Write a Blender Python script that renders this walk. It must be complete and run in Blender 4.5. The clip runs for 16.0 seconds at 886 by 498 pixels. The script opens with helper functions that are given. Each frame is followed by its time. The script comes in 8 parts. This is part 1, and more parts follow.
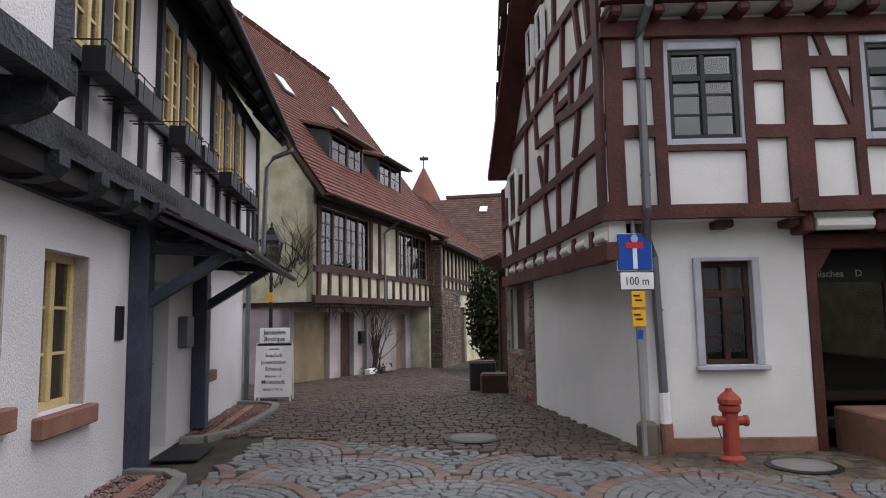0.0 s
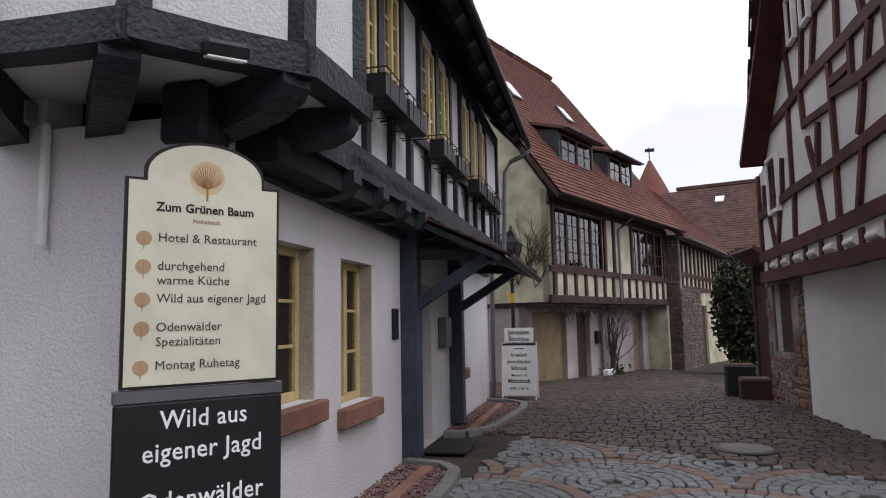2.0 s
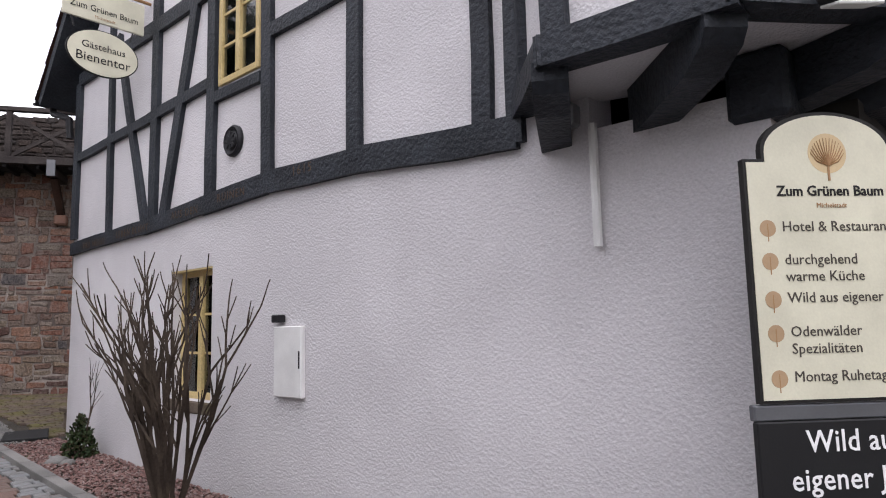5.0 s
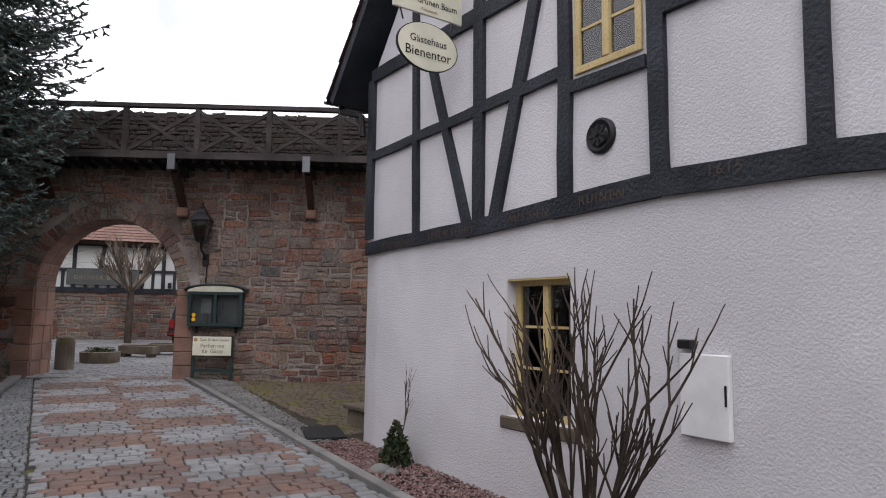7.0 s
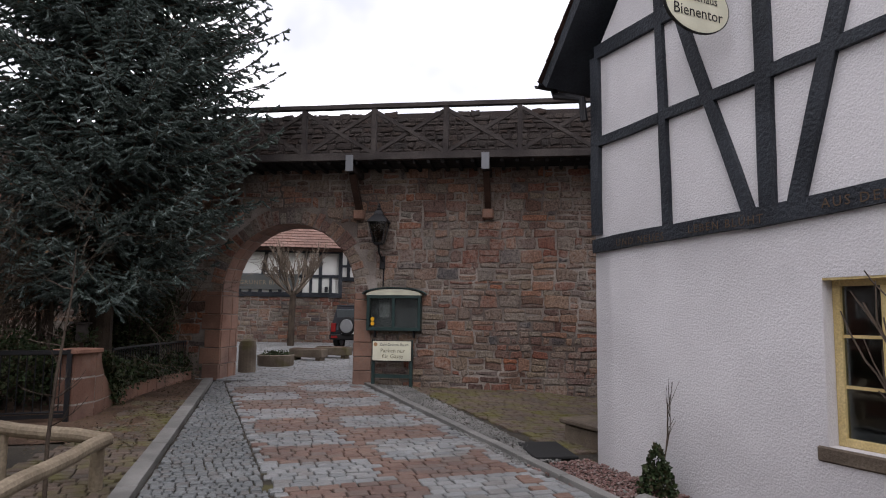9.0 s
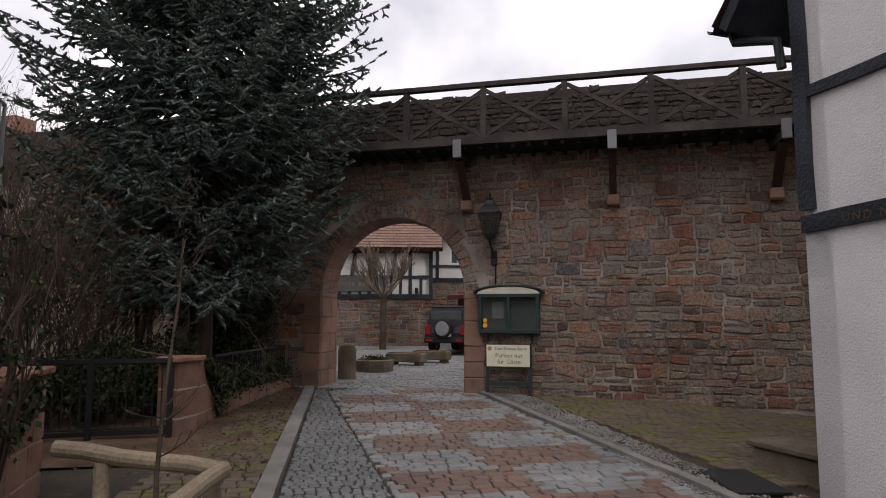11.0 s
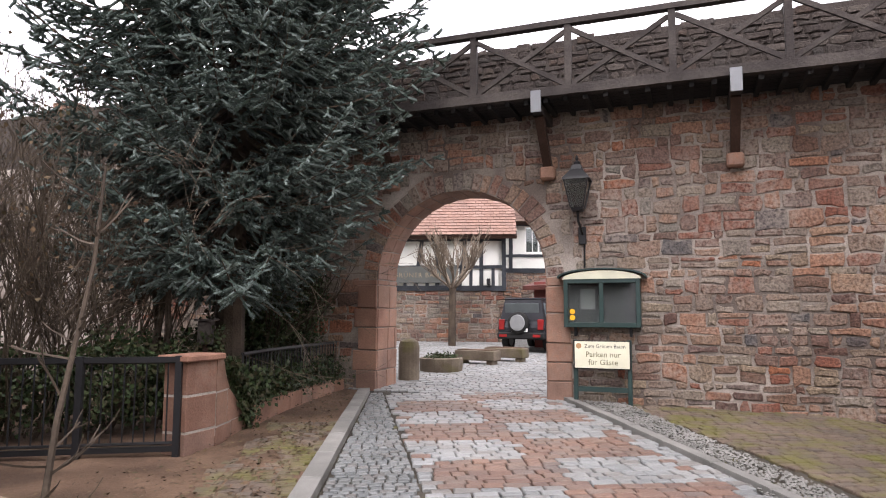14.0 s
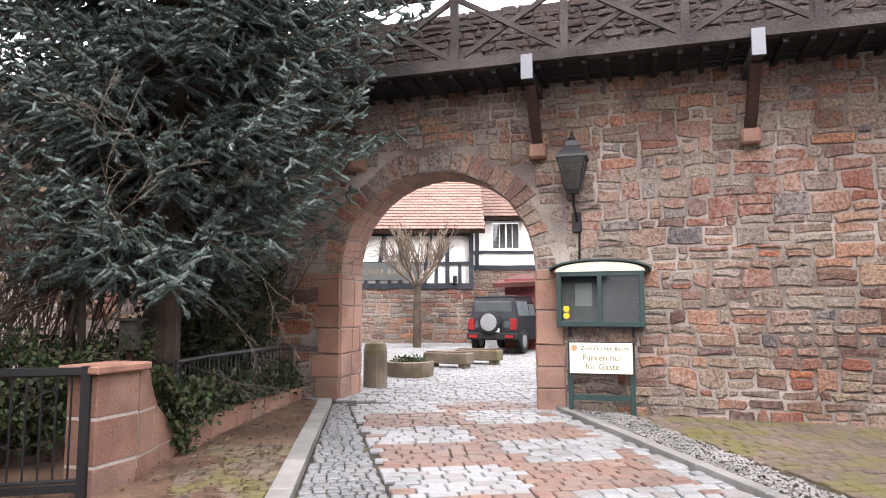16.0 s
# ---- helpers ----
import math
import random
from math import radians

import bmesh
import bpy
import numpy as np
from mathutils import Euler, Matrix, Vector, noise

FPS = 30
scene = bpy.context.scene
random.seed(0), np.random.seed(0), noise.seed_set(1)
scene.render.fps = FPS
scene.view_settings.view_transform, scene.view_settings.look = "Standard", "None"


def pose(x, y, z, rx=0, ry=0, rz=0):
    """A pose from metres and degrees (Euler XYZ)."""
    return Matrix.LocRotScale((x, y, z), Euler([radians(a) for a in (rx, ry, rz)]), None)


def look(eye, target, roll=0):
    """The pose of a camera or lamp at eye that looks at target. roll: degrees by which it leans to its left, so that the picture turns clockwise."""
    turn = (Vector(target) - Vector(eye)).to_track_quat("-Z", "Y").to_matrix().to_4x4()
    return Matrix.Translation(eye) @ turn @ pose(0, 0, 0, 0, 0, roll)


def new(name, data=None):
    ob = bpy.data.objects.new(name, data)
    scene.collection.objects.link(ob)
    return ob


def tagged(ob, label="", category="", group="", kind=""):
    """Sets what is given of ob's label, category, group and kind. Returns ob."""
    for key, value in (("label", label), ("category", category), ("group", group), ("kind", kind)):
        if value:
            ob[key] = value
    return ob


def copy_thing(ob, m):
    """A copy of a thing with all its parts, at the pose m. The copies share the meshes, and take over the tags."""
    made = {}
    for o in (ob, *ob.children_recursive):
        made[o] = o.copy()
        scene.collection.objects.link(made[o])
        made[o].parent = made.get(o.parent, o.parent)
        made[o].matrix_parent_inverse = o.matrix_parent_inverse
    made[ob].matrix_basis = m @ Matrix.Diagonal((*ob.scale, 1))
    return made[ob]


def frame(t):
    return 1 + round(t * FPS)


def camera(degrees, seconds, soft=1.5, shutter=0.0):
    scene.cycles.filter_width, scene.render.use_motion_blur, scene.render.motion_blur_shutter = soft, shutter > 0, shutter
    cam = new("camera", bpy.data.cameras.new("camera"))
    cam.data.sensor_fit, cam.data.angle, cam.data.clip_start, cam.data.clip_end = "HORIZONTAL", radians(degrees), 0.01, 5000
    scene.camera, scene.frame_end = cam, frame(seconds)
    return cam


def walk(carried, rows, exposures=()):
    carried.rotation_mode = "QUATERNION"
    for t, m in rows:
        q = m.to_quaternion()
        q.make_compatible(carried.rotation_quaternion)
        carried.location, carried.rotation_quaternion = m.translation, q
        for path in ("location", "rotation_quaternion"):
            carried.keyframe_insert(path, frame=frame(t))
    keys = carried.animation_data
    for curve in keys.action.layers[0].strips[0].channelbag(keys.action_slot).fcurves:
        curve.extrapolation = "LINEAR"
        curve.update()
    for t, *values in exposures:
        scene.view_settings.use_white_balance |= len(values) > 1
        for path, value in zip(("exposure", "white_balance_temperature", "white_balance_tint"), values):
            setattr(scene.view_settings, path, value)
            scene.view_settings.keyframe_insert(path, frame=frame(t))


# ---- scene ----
cam = camera(67.6, 16.0, soft=1.05)
PATH = [
    (0, (1.323, 0.875, 1.56), (1.323, 2.864, 1.764), -0.9),
    (0.5, (1.156, 0.82, 1.59), (0.995, 2.803, 1.795), -1.0),
    (1, (1.042, 0.843, 1.601), (0.719, 2.807, 1.806), -1.1),
    (1.5, (0.966, 0.829, 1.589), (0.479, 2.757, 1.798), -1.1),
    (2, (0.951, 0.83, 1.586), (0.303, 2.71, 1.799), -1.1),
    (2.5, (0.942, 0.799, 1.586), (0.134, 2.615, 1.806), -1.1),
    (3, (0.853, 0.749, 1.565), (-0.107, 2.488, 1.793), -1.3),
    (3.5, (0.608, 0.769, 1.572), (-0.494, 2.422, 1.804), -1.3),
    (4, (0.316, 0.743, 1.574), (-0.921, 2.297, 1.81), -1.2),
    (4.5, (0.0, 0.661, 1.616), (-1.364, 2.104, 1.856), -1.2),
    (4.7, (-0.122, 0.616, 1.613), (-1.535, 2.011, 1.852), -1.3),
    (6.8, (-2.001, -0.619, 1.915), (-3.709, 0.403, 2.113), 0.8),
    (7, (-2.182, -0.707, 1.926), (-3.924, 0.256, 2.126), 0.8),
    (7.5, (-2.586, -0.991, 1.939), (-4.403, -0.178, 2.138), 0.7),
    (8, (-2.925, -1.233, 1.902), (-4.796, -0.555, 2.1), 0.9),
    (8.2, (-3.034, -1.313, 1.917), (-4.913, -0.658, 2.114), 0.9),
    (10.3, (-4.699, -1.958, 1.96), (-6.594, -1.352, 2.168), 0.5),
    (10.5, (-4.845, -2.004, 1.94), (-6.751, -1.434, 2.147), 0.2),
    (11, (-5.273, -2.032, 1.924), (-7.217, -1.609, 2.129), 0.1),
    (11.5, (-5.681, -1.955, 1.94), (-7.655, -1.701, 2.142), -0.0),
    (12, (-6.065, -1.881, 1.88), (-8.052, -1.794, 2.083), -0.0),
    (12.5, (-6.427, -1.758, 1.843), (-8.417, -1.729, 2.044), -0.1),
    (13, (-6.802, -1.633, 1.821), (-8.79, -1.543, 2.023), -0.1),
    (13.5, (-7.155, -1.621, 1.793), (-9.142, -1.509, 1.991), -0.1),
    (14, (-7.54, -1.627, 1.836), (-9.52, -1.417, 2.028), 0.1),
    (14.5, (-7.938, -1.635, 1.83), (-9.905, -1.324, 2.02), 0.2),
    (15, (-8.273, -1.692, 1.815), (-10.237, -1.366, 2.008), 0.1),
    (15.5, (-8.662, -1.751, 1.819), (-10.624, -1.417, 2.014), 0.2),
    (16, (-9.098, -1.748, 1.8), (-11.059, -1.406, 1.993), -0.1),
]
walk(cam, [(t, look(eye, target, roll)) for t, eye, target, roll in PATH],
     [(0, 0.05, 6200, 17), (1.5, -0.18, 6200, 17), (3.5, -0.1, 6250, 18), (4.7, 0.25, 6250, 18), (7, -0.05, 6200, 17), (8.2, -0.1, 6250, 17), (10.3, -0.3, 6450, 17), (11, -0.4, 6600, 17), (12.5, 0.25, 6550, 17), (14.5, 1.5, 6550, 18), (16, 1.85, 6450, 18)])

# ---- overcast daylight ----
world = bpy.data.worlds.new("overcast_sky")
scene.world = world
world.use_nodes = True
wn = world.node_tree
sky = wn.nodes.new("ShaderNodeTexSky")
sky.sky_type, sky.sun_disc = "NISHITA", False
sky.sun_elevation, sky.sun_rotation = radians(60), radians(106)
desat = wn.nodes.new("ShaderNodeHueSaturation")
desat.inputs["Saturation"].default_value = 0.08
wn.links.new(sky.outputs[0], desat.inputs["Color"])
coord = wn.nodes.new("ShaderNodeTexCoord")
cloud = wn.nodes.new("ShaderNodeTexNoise")
cloud.inputs["Scale"].default_value = 2.2
cloud.inputs["Detail"].default_value = 5
wn.links.new(coord.outputs["Generated"], cloud.inputs["Vector"])
cramp = wn.nodes.new("ShaderNodeValToRGB")
cramp.color_ramp.elements[0].position, cramp.color_ramp.elements[0].color = 0.42, (3.7, 3.85, 4.2, 1)
cramp.color_ramp.elements[1].position, cramp.color_ramp.elements[1].color = 0.6, (7.6, 7.5, 7.4, 1)
wn.links.new(cloud.outputs["Fac"], cramp.inputs["Fac"])
veil = wn.nodes.new("ShaderNodeMixRGB")
veil.inputs["Fac"].default_value = 0.8
wn.links.new(desat.outputs[0], veil.inputs[1])
wn.links.new(cramp.outputs[0], veil.inputs[2])
wn.links.new(veil.outputs[0], wn.nodes["Background"].inputs[0])
wn.nodes["Background"].inputs[1].default_value = 0.27
sun = new("sun", bpy.data.lights.new("sun", "SUN"))
sun.data.energy, sun.data.angle, sun.data.color = 1.5, radians(45), (1.0, 0.98, 0.95)
sun.matrix_world = look((0, 0, 30), (-5.6, 1.6, 20))

# ---- materials ----


def surf(name, a, b, rough=0.8, grain=60, stain=1.2, bump=0.25, palette=None, moss=0.0, metal=0.0, spec=0.3, bscale=None, dirt=0.25, fleck=0.35, film=None):
    """Two-tone surface: stains, grain, relief; palette: colours picked piece by piece; moss: share of green growth."""
    m = bpy.data.materials.new(name)
    m.use_nodes = True
    t = m.node_tree
    n, l = t.nodes, t.links
    p = n["Principled BSDF"]
    p.inputs["Roughness"].default_value = rough
    p.inputs["Metallic"].default_value = metal
    p.inputs["Specular IOR Level"].default_value = spec
    geo = n.new("ShaderNodeNewGeometry")

    def noise_node(scale, detail=4):
        k = n.new("ShaderNodeTexNoise")
        k.inputs["Scale"].default_value = scale
        k.inputs["Detail"].default_value = detail
        l.new(geo.outputs["Position"], k.inputs["Vector"])
        return k

    def mix(fac, c1, c2, mode="MIX"):
        k = n.new("ShaderNodeMixRGB")
        k.blend_type = mode
        for sock, v in zip(k.inputs, (fac, c1, c2)):
            if hasattr(v, "is_linked"):
                l.new(v, sock)
            elif isinstance(v, tuple):
                sock.default_value = (*v, 1)
            else:
                sock.default_value = v
        return k.outputs[0]

    def ramp(src, lo, hi):
        k = n.new("ShaderNodeMapRange")
        k.inputs["From Min"].default_value, k.inputs["From Max"].default_value = lo, hi
        l.new(src, k.inputs["Value"])
        return k.outputs[0]

    big, fine = noise_node(stain, 6), noise_node(grain, 3)
    if palette:
        info = n.new("ShaderNodeObjectInfo")
        add = n.new("ShaderNodeMath")
        add.operation = "ADD"
        l.new(info.outputs["Random"], add.inputs[0])
        l.new(geo.outputs["Random Per Island"], add.inputs[1])
        fr = n.new("ShaderNodeMath")
        fr.operation = "FRACT"
        l.new(add.outputs[0], fr.inputs[0])
        cr = n.new("ShaderNodeValToRGB")
        els = cr.color_ramp.elements
        while len(els) < len(palette):
            els.new(0.5)
        for i, c in enumerate(palette):
            els[i].position, els[i].color = (i + 0.5) / len(palette), (*c, 1)
        l.new(fr.outputs[0], cr.inputs["Fac"])
        col = cr.outputs["Color"]
    else:
        col = mix(ramp(big.outputs["Fac"], 0.35, 0.68), a, b)
    col = mix(dirt, col, mix(ramp(big.outputs["Fac"], 0.4, 0.7), tuple(c * 0.55 for c in a), tuple(min(1, c * 1.15) for c in b)))
    col = mix(ramp(fine.outputs["Fac"], 0.3, 0.75), mix(fleck, col, (0.0, 0.0, 0.0)), col)
    if film:
        fl, fl2 = noise_node(0.9, 8), noise_node(14, 5)
        both = n.new("ShaderNodeMath")
        both.operation = "MULTIPLY"
        l.new(ramp(fl.outputs["Fac"], 0.38, 0.62), both.inputs[0])
        l.new(ramp(fl2.outputs["Fac"], 0.35, 0.6), both.inputs[1])
        col = mix(both.outputs[0], col, mix(0.55, col, film))
    if moss:
        mo = noise_node(2.3, 8)
        col = mix(ramp(mo.outputs["Fac"], 0.66 - 0.3 * moss, 0.9 - 0.3 * moss), col, (0.10, 0.092, 0.026))
    l.new(col, p.inputs["Base Color"])
    bn = n.new("ShaderNodeBump")
    bn.inputs["Strength"].default_value = bump
    bn.inputs["Distance"].default_value = 0.02
    rel = noise_node(bscale or grain, 5)
    l.new(rel.outputs["Fac"], bn.inputs["Height"])
    l.new(bn.outputs["Normal"], p.inputs["Normal"])
    return m


def glass(name, tint=(0.75, 0.8, 0.8), dim=0.7):
    m = bpy.data.materials.new(name)
    m.use_nodes = True
    t = m.node_tree
    n, l = t.nodes, t.links
    tr, gl, mx, fr = n.new("ShaderNodeBsdfTransparent"), n.new("ShaderNodeBsdfGlossy"), n.new("ShaderNodeMixShader"), n.new("ShaderNodeFresnel")
    tr.inputs[0].default_value = (*[c * dim for c in tint], 1)
    gl.inputs["Roughness"].default_value = 0.03
    gl.inputs["Color"].default_value = (0.9, 0.9, 0.9, 1)
    fr.inputs[0].default_value = 1.7
    l.new(fr.outputs[0], mx.inputs[0])
    l.new(tr.outputs[0], mx.inputs[1])
    l.new(gl.outputs[0], mx.inputs[2])
    l.new(mx.outputs[0], n["Material Output"].inputs[0])
    return m


def plain(name, c, rough=0.6, metal=0.0):
    return surf(name, c, tuple(min(1, k * 1.12) for k in c), rough, 90, 3.0, 0.04, metal=metal, dirt=0.12, fleck=0.06)


RED_STONE = [(0.23, 0.09, 0.055), (0.30, 0.14, 0.085), (0.18, 0.085, 0.06), (0.26, 0.16, 0.10), (0.20, 0.13, 0.10), (0.33, 0.17, 0.11), (0.15, 0.10, 0.085), (0.29, 0.11, 0.07)]
WALL_STONE = [(0.256, 0.097, 0.065), (0.368, 0.238, 0.16), (0.11, 0.059, 0.052), (0.334, 0.263, 0.188), (0.188, 0.188, 0.166), (0.402, 0.21, 0.135), (0.076, 0.094, 0.107), (0.419, 0.156, 0.08), (0.261, 0.225, 0.177), (0.165, 0.087, 0.073), (0.299, 0.273, 0.223), (0.221, 0.143, 0.111)]
M_PLASTER = surf("white_roughcast", (0.66, 0.64, 0.65), (0.74, 0.72, 0.73), 0.9, 75, 0.7, 0.55, bscale=48, dirt=0.12, fleck=0.15)
M_PLASTER_C = surf("cream_white_plaster", (0.68, 0.68, 0.64), (0.76, 0.76, 0.72), 0.9, 50, 0.8, 0.1, dirt=0.12, fleck=0.08)
M_CREAM = surf("weathered_cream_plaster", (0.50, 0.48, 0.30), (0.66, 0.64, 0.47), 0.9, 40, 1.6, 0.2, dirt=0.4)
M_PANEL_B = surf("beige_infill_plaster", (0.55, 0.51, 0.36), (0.70, 0.66, 0.50), 0.9, 40, 1.6, 0.15, dirt=0.35)
M_TIMBER = surf("blue_black_painted_timber", (0.017, 0.021, 0.028), (0.036, 0.042, 0.052), 0.55, 30, 2.0, 0.8, dirt=0.3)
M_BLUE = surf("slate_blue_painted_timber", (0.045, 0.058, 0.085), (0.07, 0.085, 0.12), 0.55, 30, 2.0, 0.35)
M_OX = surf("oxblood_painted_timber", (0.075, 0.022, 0.018), (0.115, 0.036, 0.028), 0.6, 30, 2.0, 0.4, dirt=0.3)
M_BROWN = surf("dark_brown_timber", (0.045, 0.022, 0.014), (0.075, 0.04, 0.028), 0.7, 30, 2.0, 0.5)
M_OLD = surf("grey_weathered_oak", (0.044, 0.036, 0.034), (0.08, 0.068, 0.062), 0.85, 26, 2.0, 0.6)
# soot plus the deck underside's shade, both put into the colour
M_SOOT_SHADE = surf("sooty_shade_dark_timber", (0.013, 0.012, 0.013), (0.026, 0.023, 0.023), 0.8, 30, 2.0, 0.5)
M_TILE = surf("red_clay_roof_tile", (0.156, 0.06, 0.038), (0.234, 0.086, 0.057), 0.85, 50, 1.0, 0.3, palette=[(0.164, 0.064, 0.042), (0.211, 0.086, 0.056), (0.133, 0.056, 0.041), (0.187, 0.073, 0.047), (0.102, 0.051, 0.043)])
M_TILE_OLD = surf("brown_old_roof_tile", (0.12, 0.06, 0.045), (0.17, 0.09, 0.06), 0.9, 50, 1.0, 0.3, palette=[(0.07, 0.04, 0.033), (0.1, 0.055, 0.043), (0.06, 0.04, 0.035), (0.12, 0.062, 0.047)])
M_TILE_FADED = surf("faded_rose_roof_tile", (0.17, 0.10, 0.08), (0.24, 0.15, 0.12), 0.9, 50, 1.0, 0.3, palette=[(0.17, 0.105, 0.085), (0.21, 0.135, 0.11), (0.15, 0.095, 0.08), (0.19, 0.13, 0.105)])
M_SLATE = surf("grey_slate", (0.04, 0.045, 0.05), (0.07, 0.075, 0.085), 0.5, 40, 2.0, 0.3)
M_YELLOW = surf("pale_yellow_window_paint", (0.62, 0.47, 0.20), (0.72, 0.57, 0.28), 0.45, 60, 3, 0.06, dirt=0.12)
M_REVEAL = surf("warm_grey_window_reveal", (0.46, 0.39, 0.33), (0.56, 0.49, 0.42), 0.9, 60, 2, 0.1)
M_SILL = surf("red_sandstone_sill", (0.24, 0.12, 0.085), (0.32, 0.17, 0.12), 0.85, 70, 3, 0.2)
M_WALLSTONE = surf("red_sandstone_rubble", (0.2, 0.1, 0.07), (0.27, 0.15, 0.1), 0.9, 28, 1.6, 0.9, palette=WALL_STONE, dirt=0.2, fleck=0.68, film=(0.30, 0.255, 0.22))
M_DRESSED = surf("dressed_red_sandstone", (0.26, 0.13, 0.085), (0.36, 0.19, 0.13), 0.9, 45, 1.8, 0.4, palette=[(0.29, 0.155, 0.11), (0.35, 0.205, 0.15), (0.22, 0.12, 0.09), (0.31, 0.19, 0.14), (0.25, 0.165, 0.135)], dirt=0.45, fleck=0.3, film=(0.22, 0.16, 0.13))
M_MORTAR = surf("grey_lime_mortar", (0.16, 0.128, 0.11), (0.4, 0.35, 0.31), 0.95, 40, 1.1, 0.6, dirt=0.4)
M_SETT_RED = surf("red_sandstone_sett", (0.2, 0.1, 0.07), (0.3, 0.16, 0.1), 0.62, 60, 1.2, 0.4, palette=[(0.145, 0.09, 0.072), (0.18, 0.118, 0.094), (0.13, 0.09, 0.077), (0.165, 0.13, 0.11), (0.195, 0.12, 0.09), (0.14, 0.12, 0.11)], spec=0.5)
M_SETT_BROWN = surf("worn_brown_sett", (0.11, 0.075, 0.06), (0.17, 0.12, 0.09), 0.6, 60, 0.5, 0.4, palette=[(0.058, 0.041, 0.034), (0.078, 0.055, 0.045), (0.048, 0.038, 0.034), (0.07, 0.045, 0.035), (0.09, 0.068, 0.055)], moss=0.3, spec=0.35)
M_SETT_GREY = surf("grey_granite_sett", (0.2, 0.21, 0.21), (0.3, 0.31, 0.31), 0.5, 90, 1.2, 0.3, palette=[(0.115, 0.125, 0.128), (0.155, 0.165, 0.168), (0.14, 0.145, 0.14), (0.18, 0.19, 0.193), (0.13, 0.122, 0.115)], spec=0.4)
M_SETT_PALE = surf("pale_granite_sett", (0.33, 0.34, 0.34), (0.45, 0.46, 0.46), 0.5, 90, 1.2, 0.3, palette=[(0.17, 0.178, 0.18), (0.22, 0.228, 0.23), (0.2, 0.196, 0.188), (0.26, 0.266, 0.266), (0.17, 0.155, 0.143)], spec=0.4)
M_SETT_MOSS = surf("mossy_sett", (0.13, 0.1, 0.075), (0.2, 0.15, 0.11), 0.8, 60, 1.2, 0.4, palette=[(0.12, 0.088, 0.068), (0.155, 0.115, 0.09), (0.105, 0.085, 0.07)], moss=0.75)
M_KERB = surf("grey_granite_kerb", (0.18, 0.176, 0.165), (0.255, 0.247, 0.232), 0.75, 110, 2, 0.2)
M_JOINT = surf("dark_joint_earth", (0.035, 0.030, 0.024), (0.065, 0.055, 0.042), 0.95, 60, 1.0, 0.5, moss=0.25)
M_SOIL = surf("leaf_strewn_soil", (0.085, 0.05, 0.032), (0.16, 0.10, 0.065), 0.95, 45, 1.6, 0.7)
M_GRAVEL = surf("red_grey_gravel", (0.2, 0.13, 0.11), (0.3, 0.2, 0.17), 0.85, 60, 2, 0.2, palette=[(0.17, 0.085, 0.075), (0.27, 0.16, 0.14), (0.34, 0.27, 0.25), (0.13, 0.075, 0.07), (0.22, 0.12, 0.105)])
M_IRON = plain("black_wrought_iron", (0.012, 0.012, 0.014), 0.5)
M_ZINC = plain("grey_zinc_pipe", (0.15, 0.155, 0.165), 0.45, 0.5)
M_GALV = plain("galvanised_steel", (0.33, 0.34, 0.35), 0.5, 0.6)
M_WHITE = plain("white_paint", (0.75, 0.75, 0.73), 0.5)
M_BOARD = plain("cream_sign_board", (0.66, 0.64, 0.50), 0.5)
M_BLACK = plain("matt_black_board", (0.012, 0.012, 0.013), 0.6)
M_INK = plain("black_lettering", (0.015, 0.014, 0.013), 0.6)
M_CHALK = plain("white_chalk_lettering", (0.85, 0.85, 0.85), 0.8)
M_PRINT = plain("grey_brown_print", (0.07, 0.06, 0.05), 0.6)
M_BULLET = plain("tan_print", (0.42, 0.29, 0.17), 0.6)
M_GOLDB = plain("golden_brown_print", (0.36, 0.21, 0.10), 0.6)
M_GLASS = glass("window_glass")
M_GLASS_DARK = glass("dark_shop_glass", dim=0.35)
M_CURTAIN = plain("white_net_curtain", (0.7, 0.7, 0.68), 0.9)
# near-black colour holds the shade of unlit interiors
M_DARK = plain("unlit_room_shade", (0.02, 0.018, 0.016), 0.9)
M_DOOR = plain("dark_green_black_door", (0.014, 0.017, 0.016), 0.35)
M_BARK = surf("brown_bark", (0.05, 0.037, 0.028), (0.10, 0.075, 0.055), 0.95, 40, 3, 0.6)
M_TWIG = surf("grey_brown_twigs", (0.055, 0.04, 0.03), (0.10, 0.075, 0.055), 0.9, 40, 3, 0.3)
M_PALETWIG = surf("pale_bare_twigs", (0.16, 0.125, 0.095), (0.24, 0.19, 0.145), 0.9, 40, 3, 0.3)
M_NEEDLE = surf("blue_green_spruce_needles", (0.035, 0.058, 0.045), (0.085, 0.12, 0.105), 0.7, 20, 0.9, 0.0, palette=[(0.04, 0.062, 0.052), (0.07, 0.096, 0.085), (0.22, 0.27, 0.255), (0.055, 0.075, 0.058)], dirt=0.1, fleck=0.2)
M_IVY = surf("dark_ivy_leaves", (0.03, 0.05, 0.02), (0.06, 0.085, 0.03), 0.6, 30, 2, 0.0, palette=[(0.022, 0.042, 0.016), (0.04, 0.065, 0.024), (0.06, 0.075, 0.03), (0.055, 0.04, 0.022)], spec=0.2)
M_DRYLEAF = surf("dry_brown_leaves", (0.08, 0.05, 0.03), (0.15, 0.09, 0.05), 0.8, 30, 2, 0.0, palette=[(0.07, 0.042, 0.026), (0.12, 0.075, 0.042), (0.16, 0.11, 0.06), (0.05, 0.045, 0.02)])
M_BRUSH = surf("brown_brushwood", (0.058, 0.042, 0.03), (0.10, 0.075, 0.052), 0.9, 40, 3, 0.3)
M_SURROUND = plain("pale_grey_window_surround", (0.40, 0.41, 0.45), 0.6)
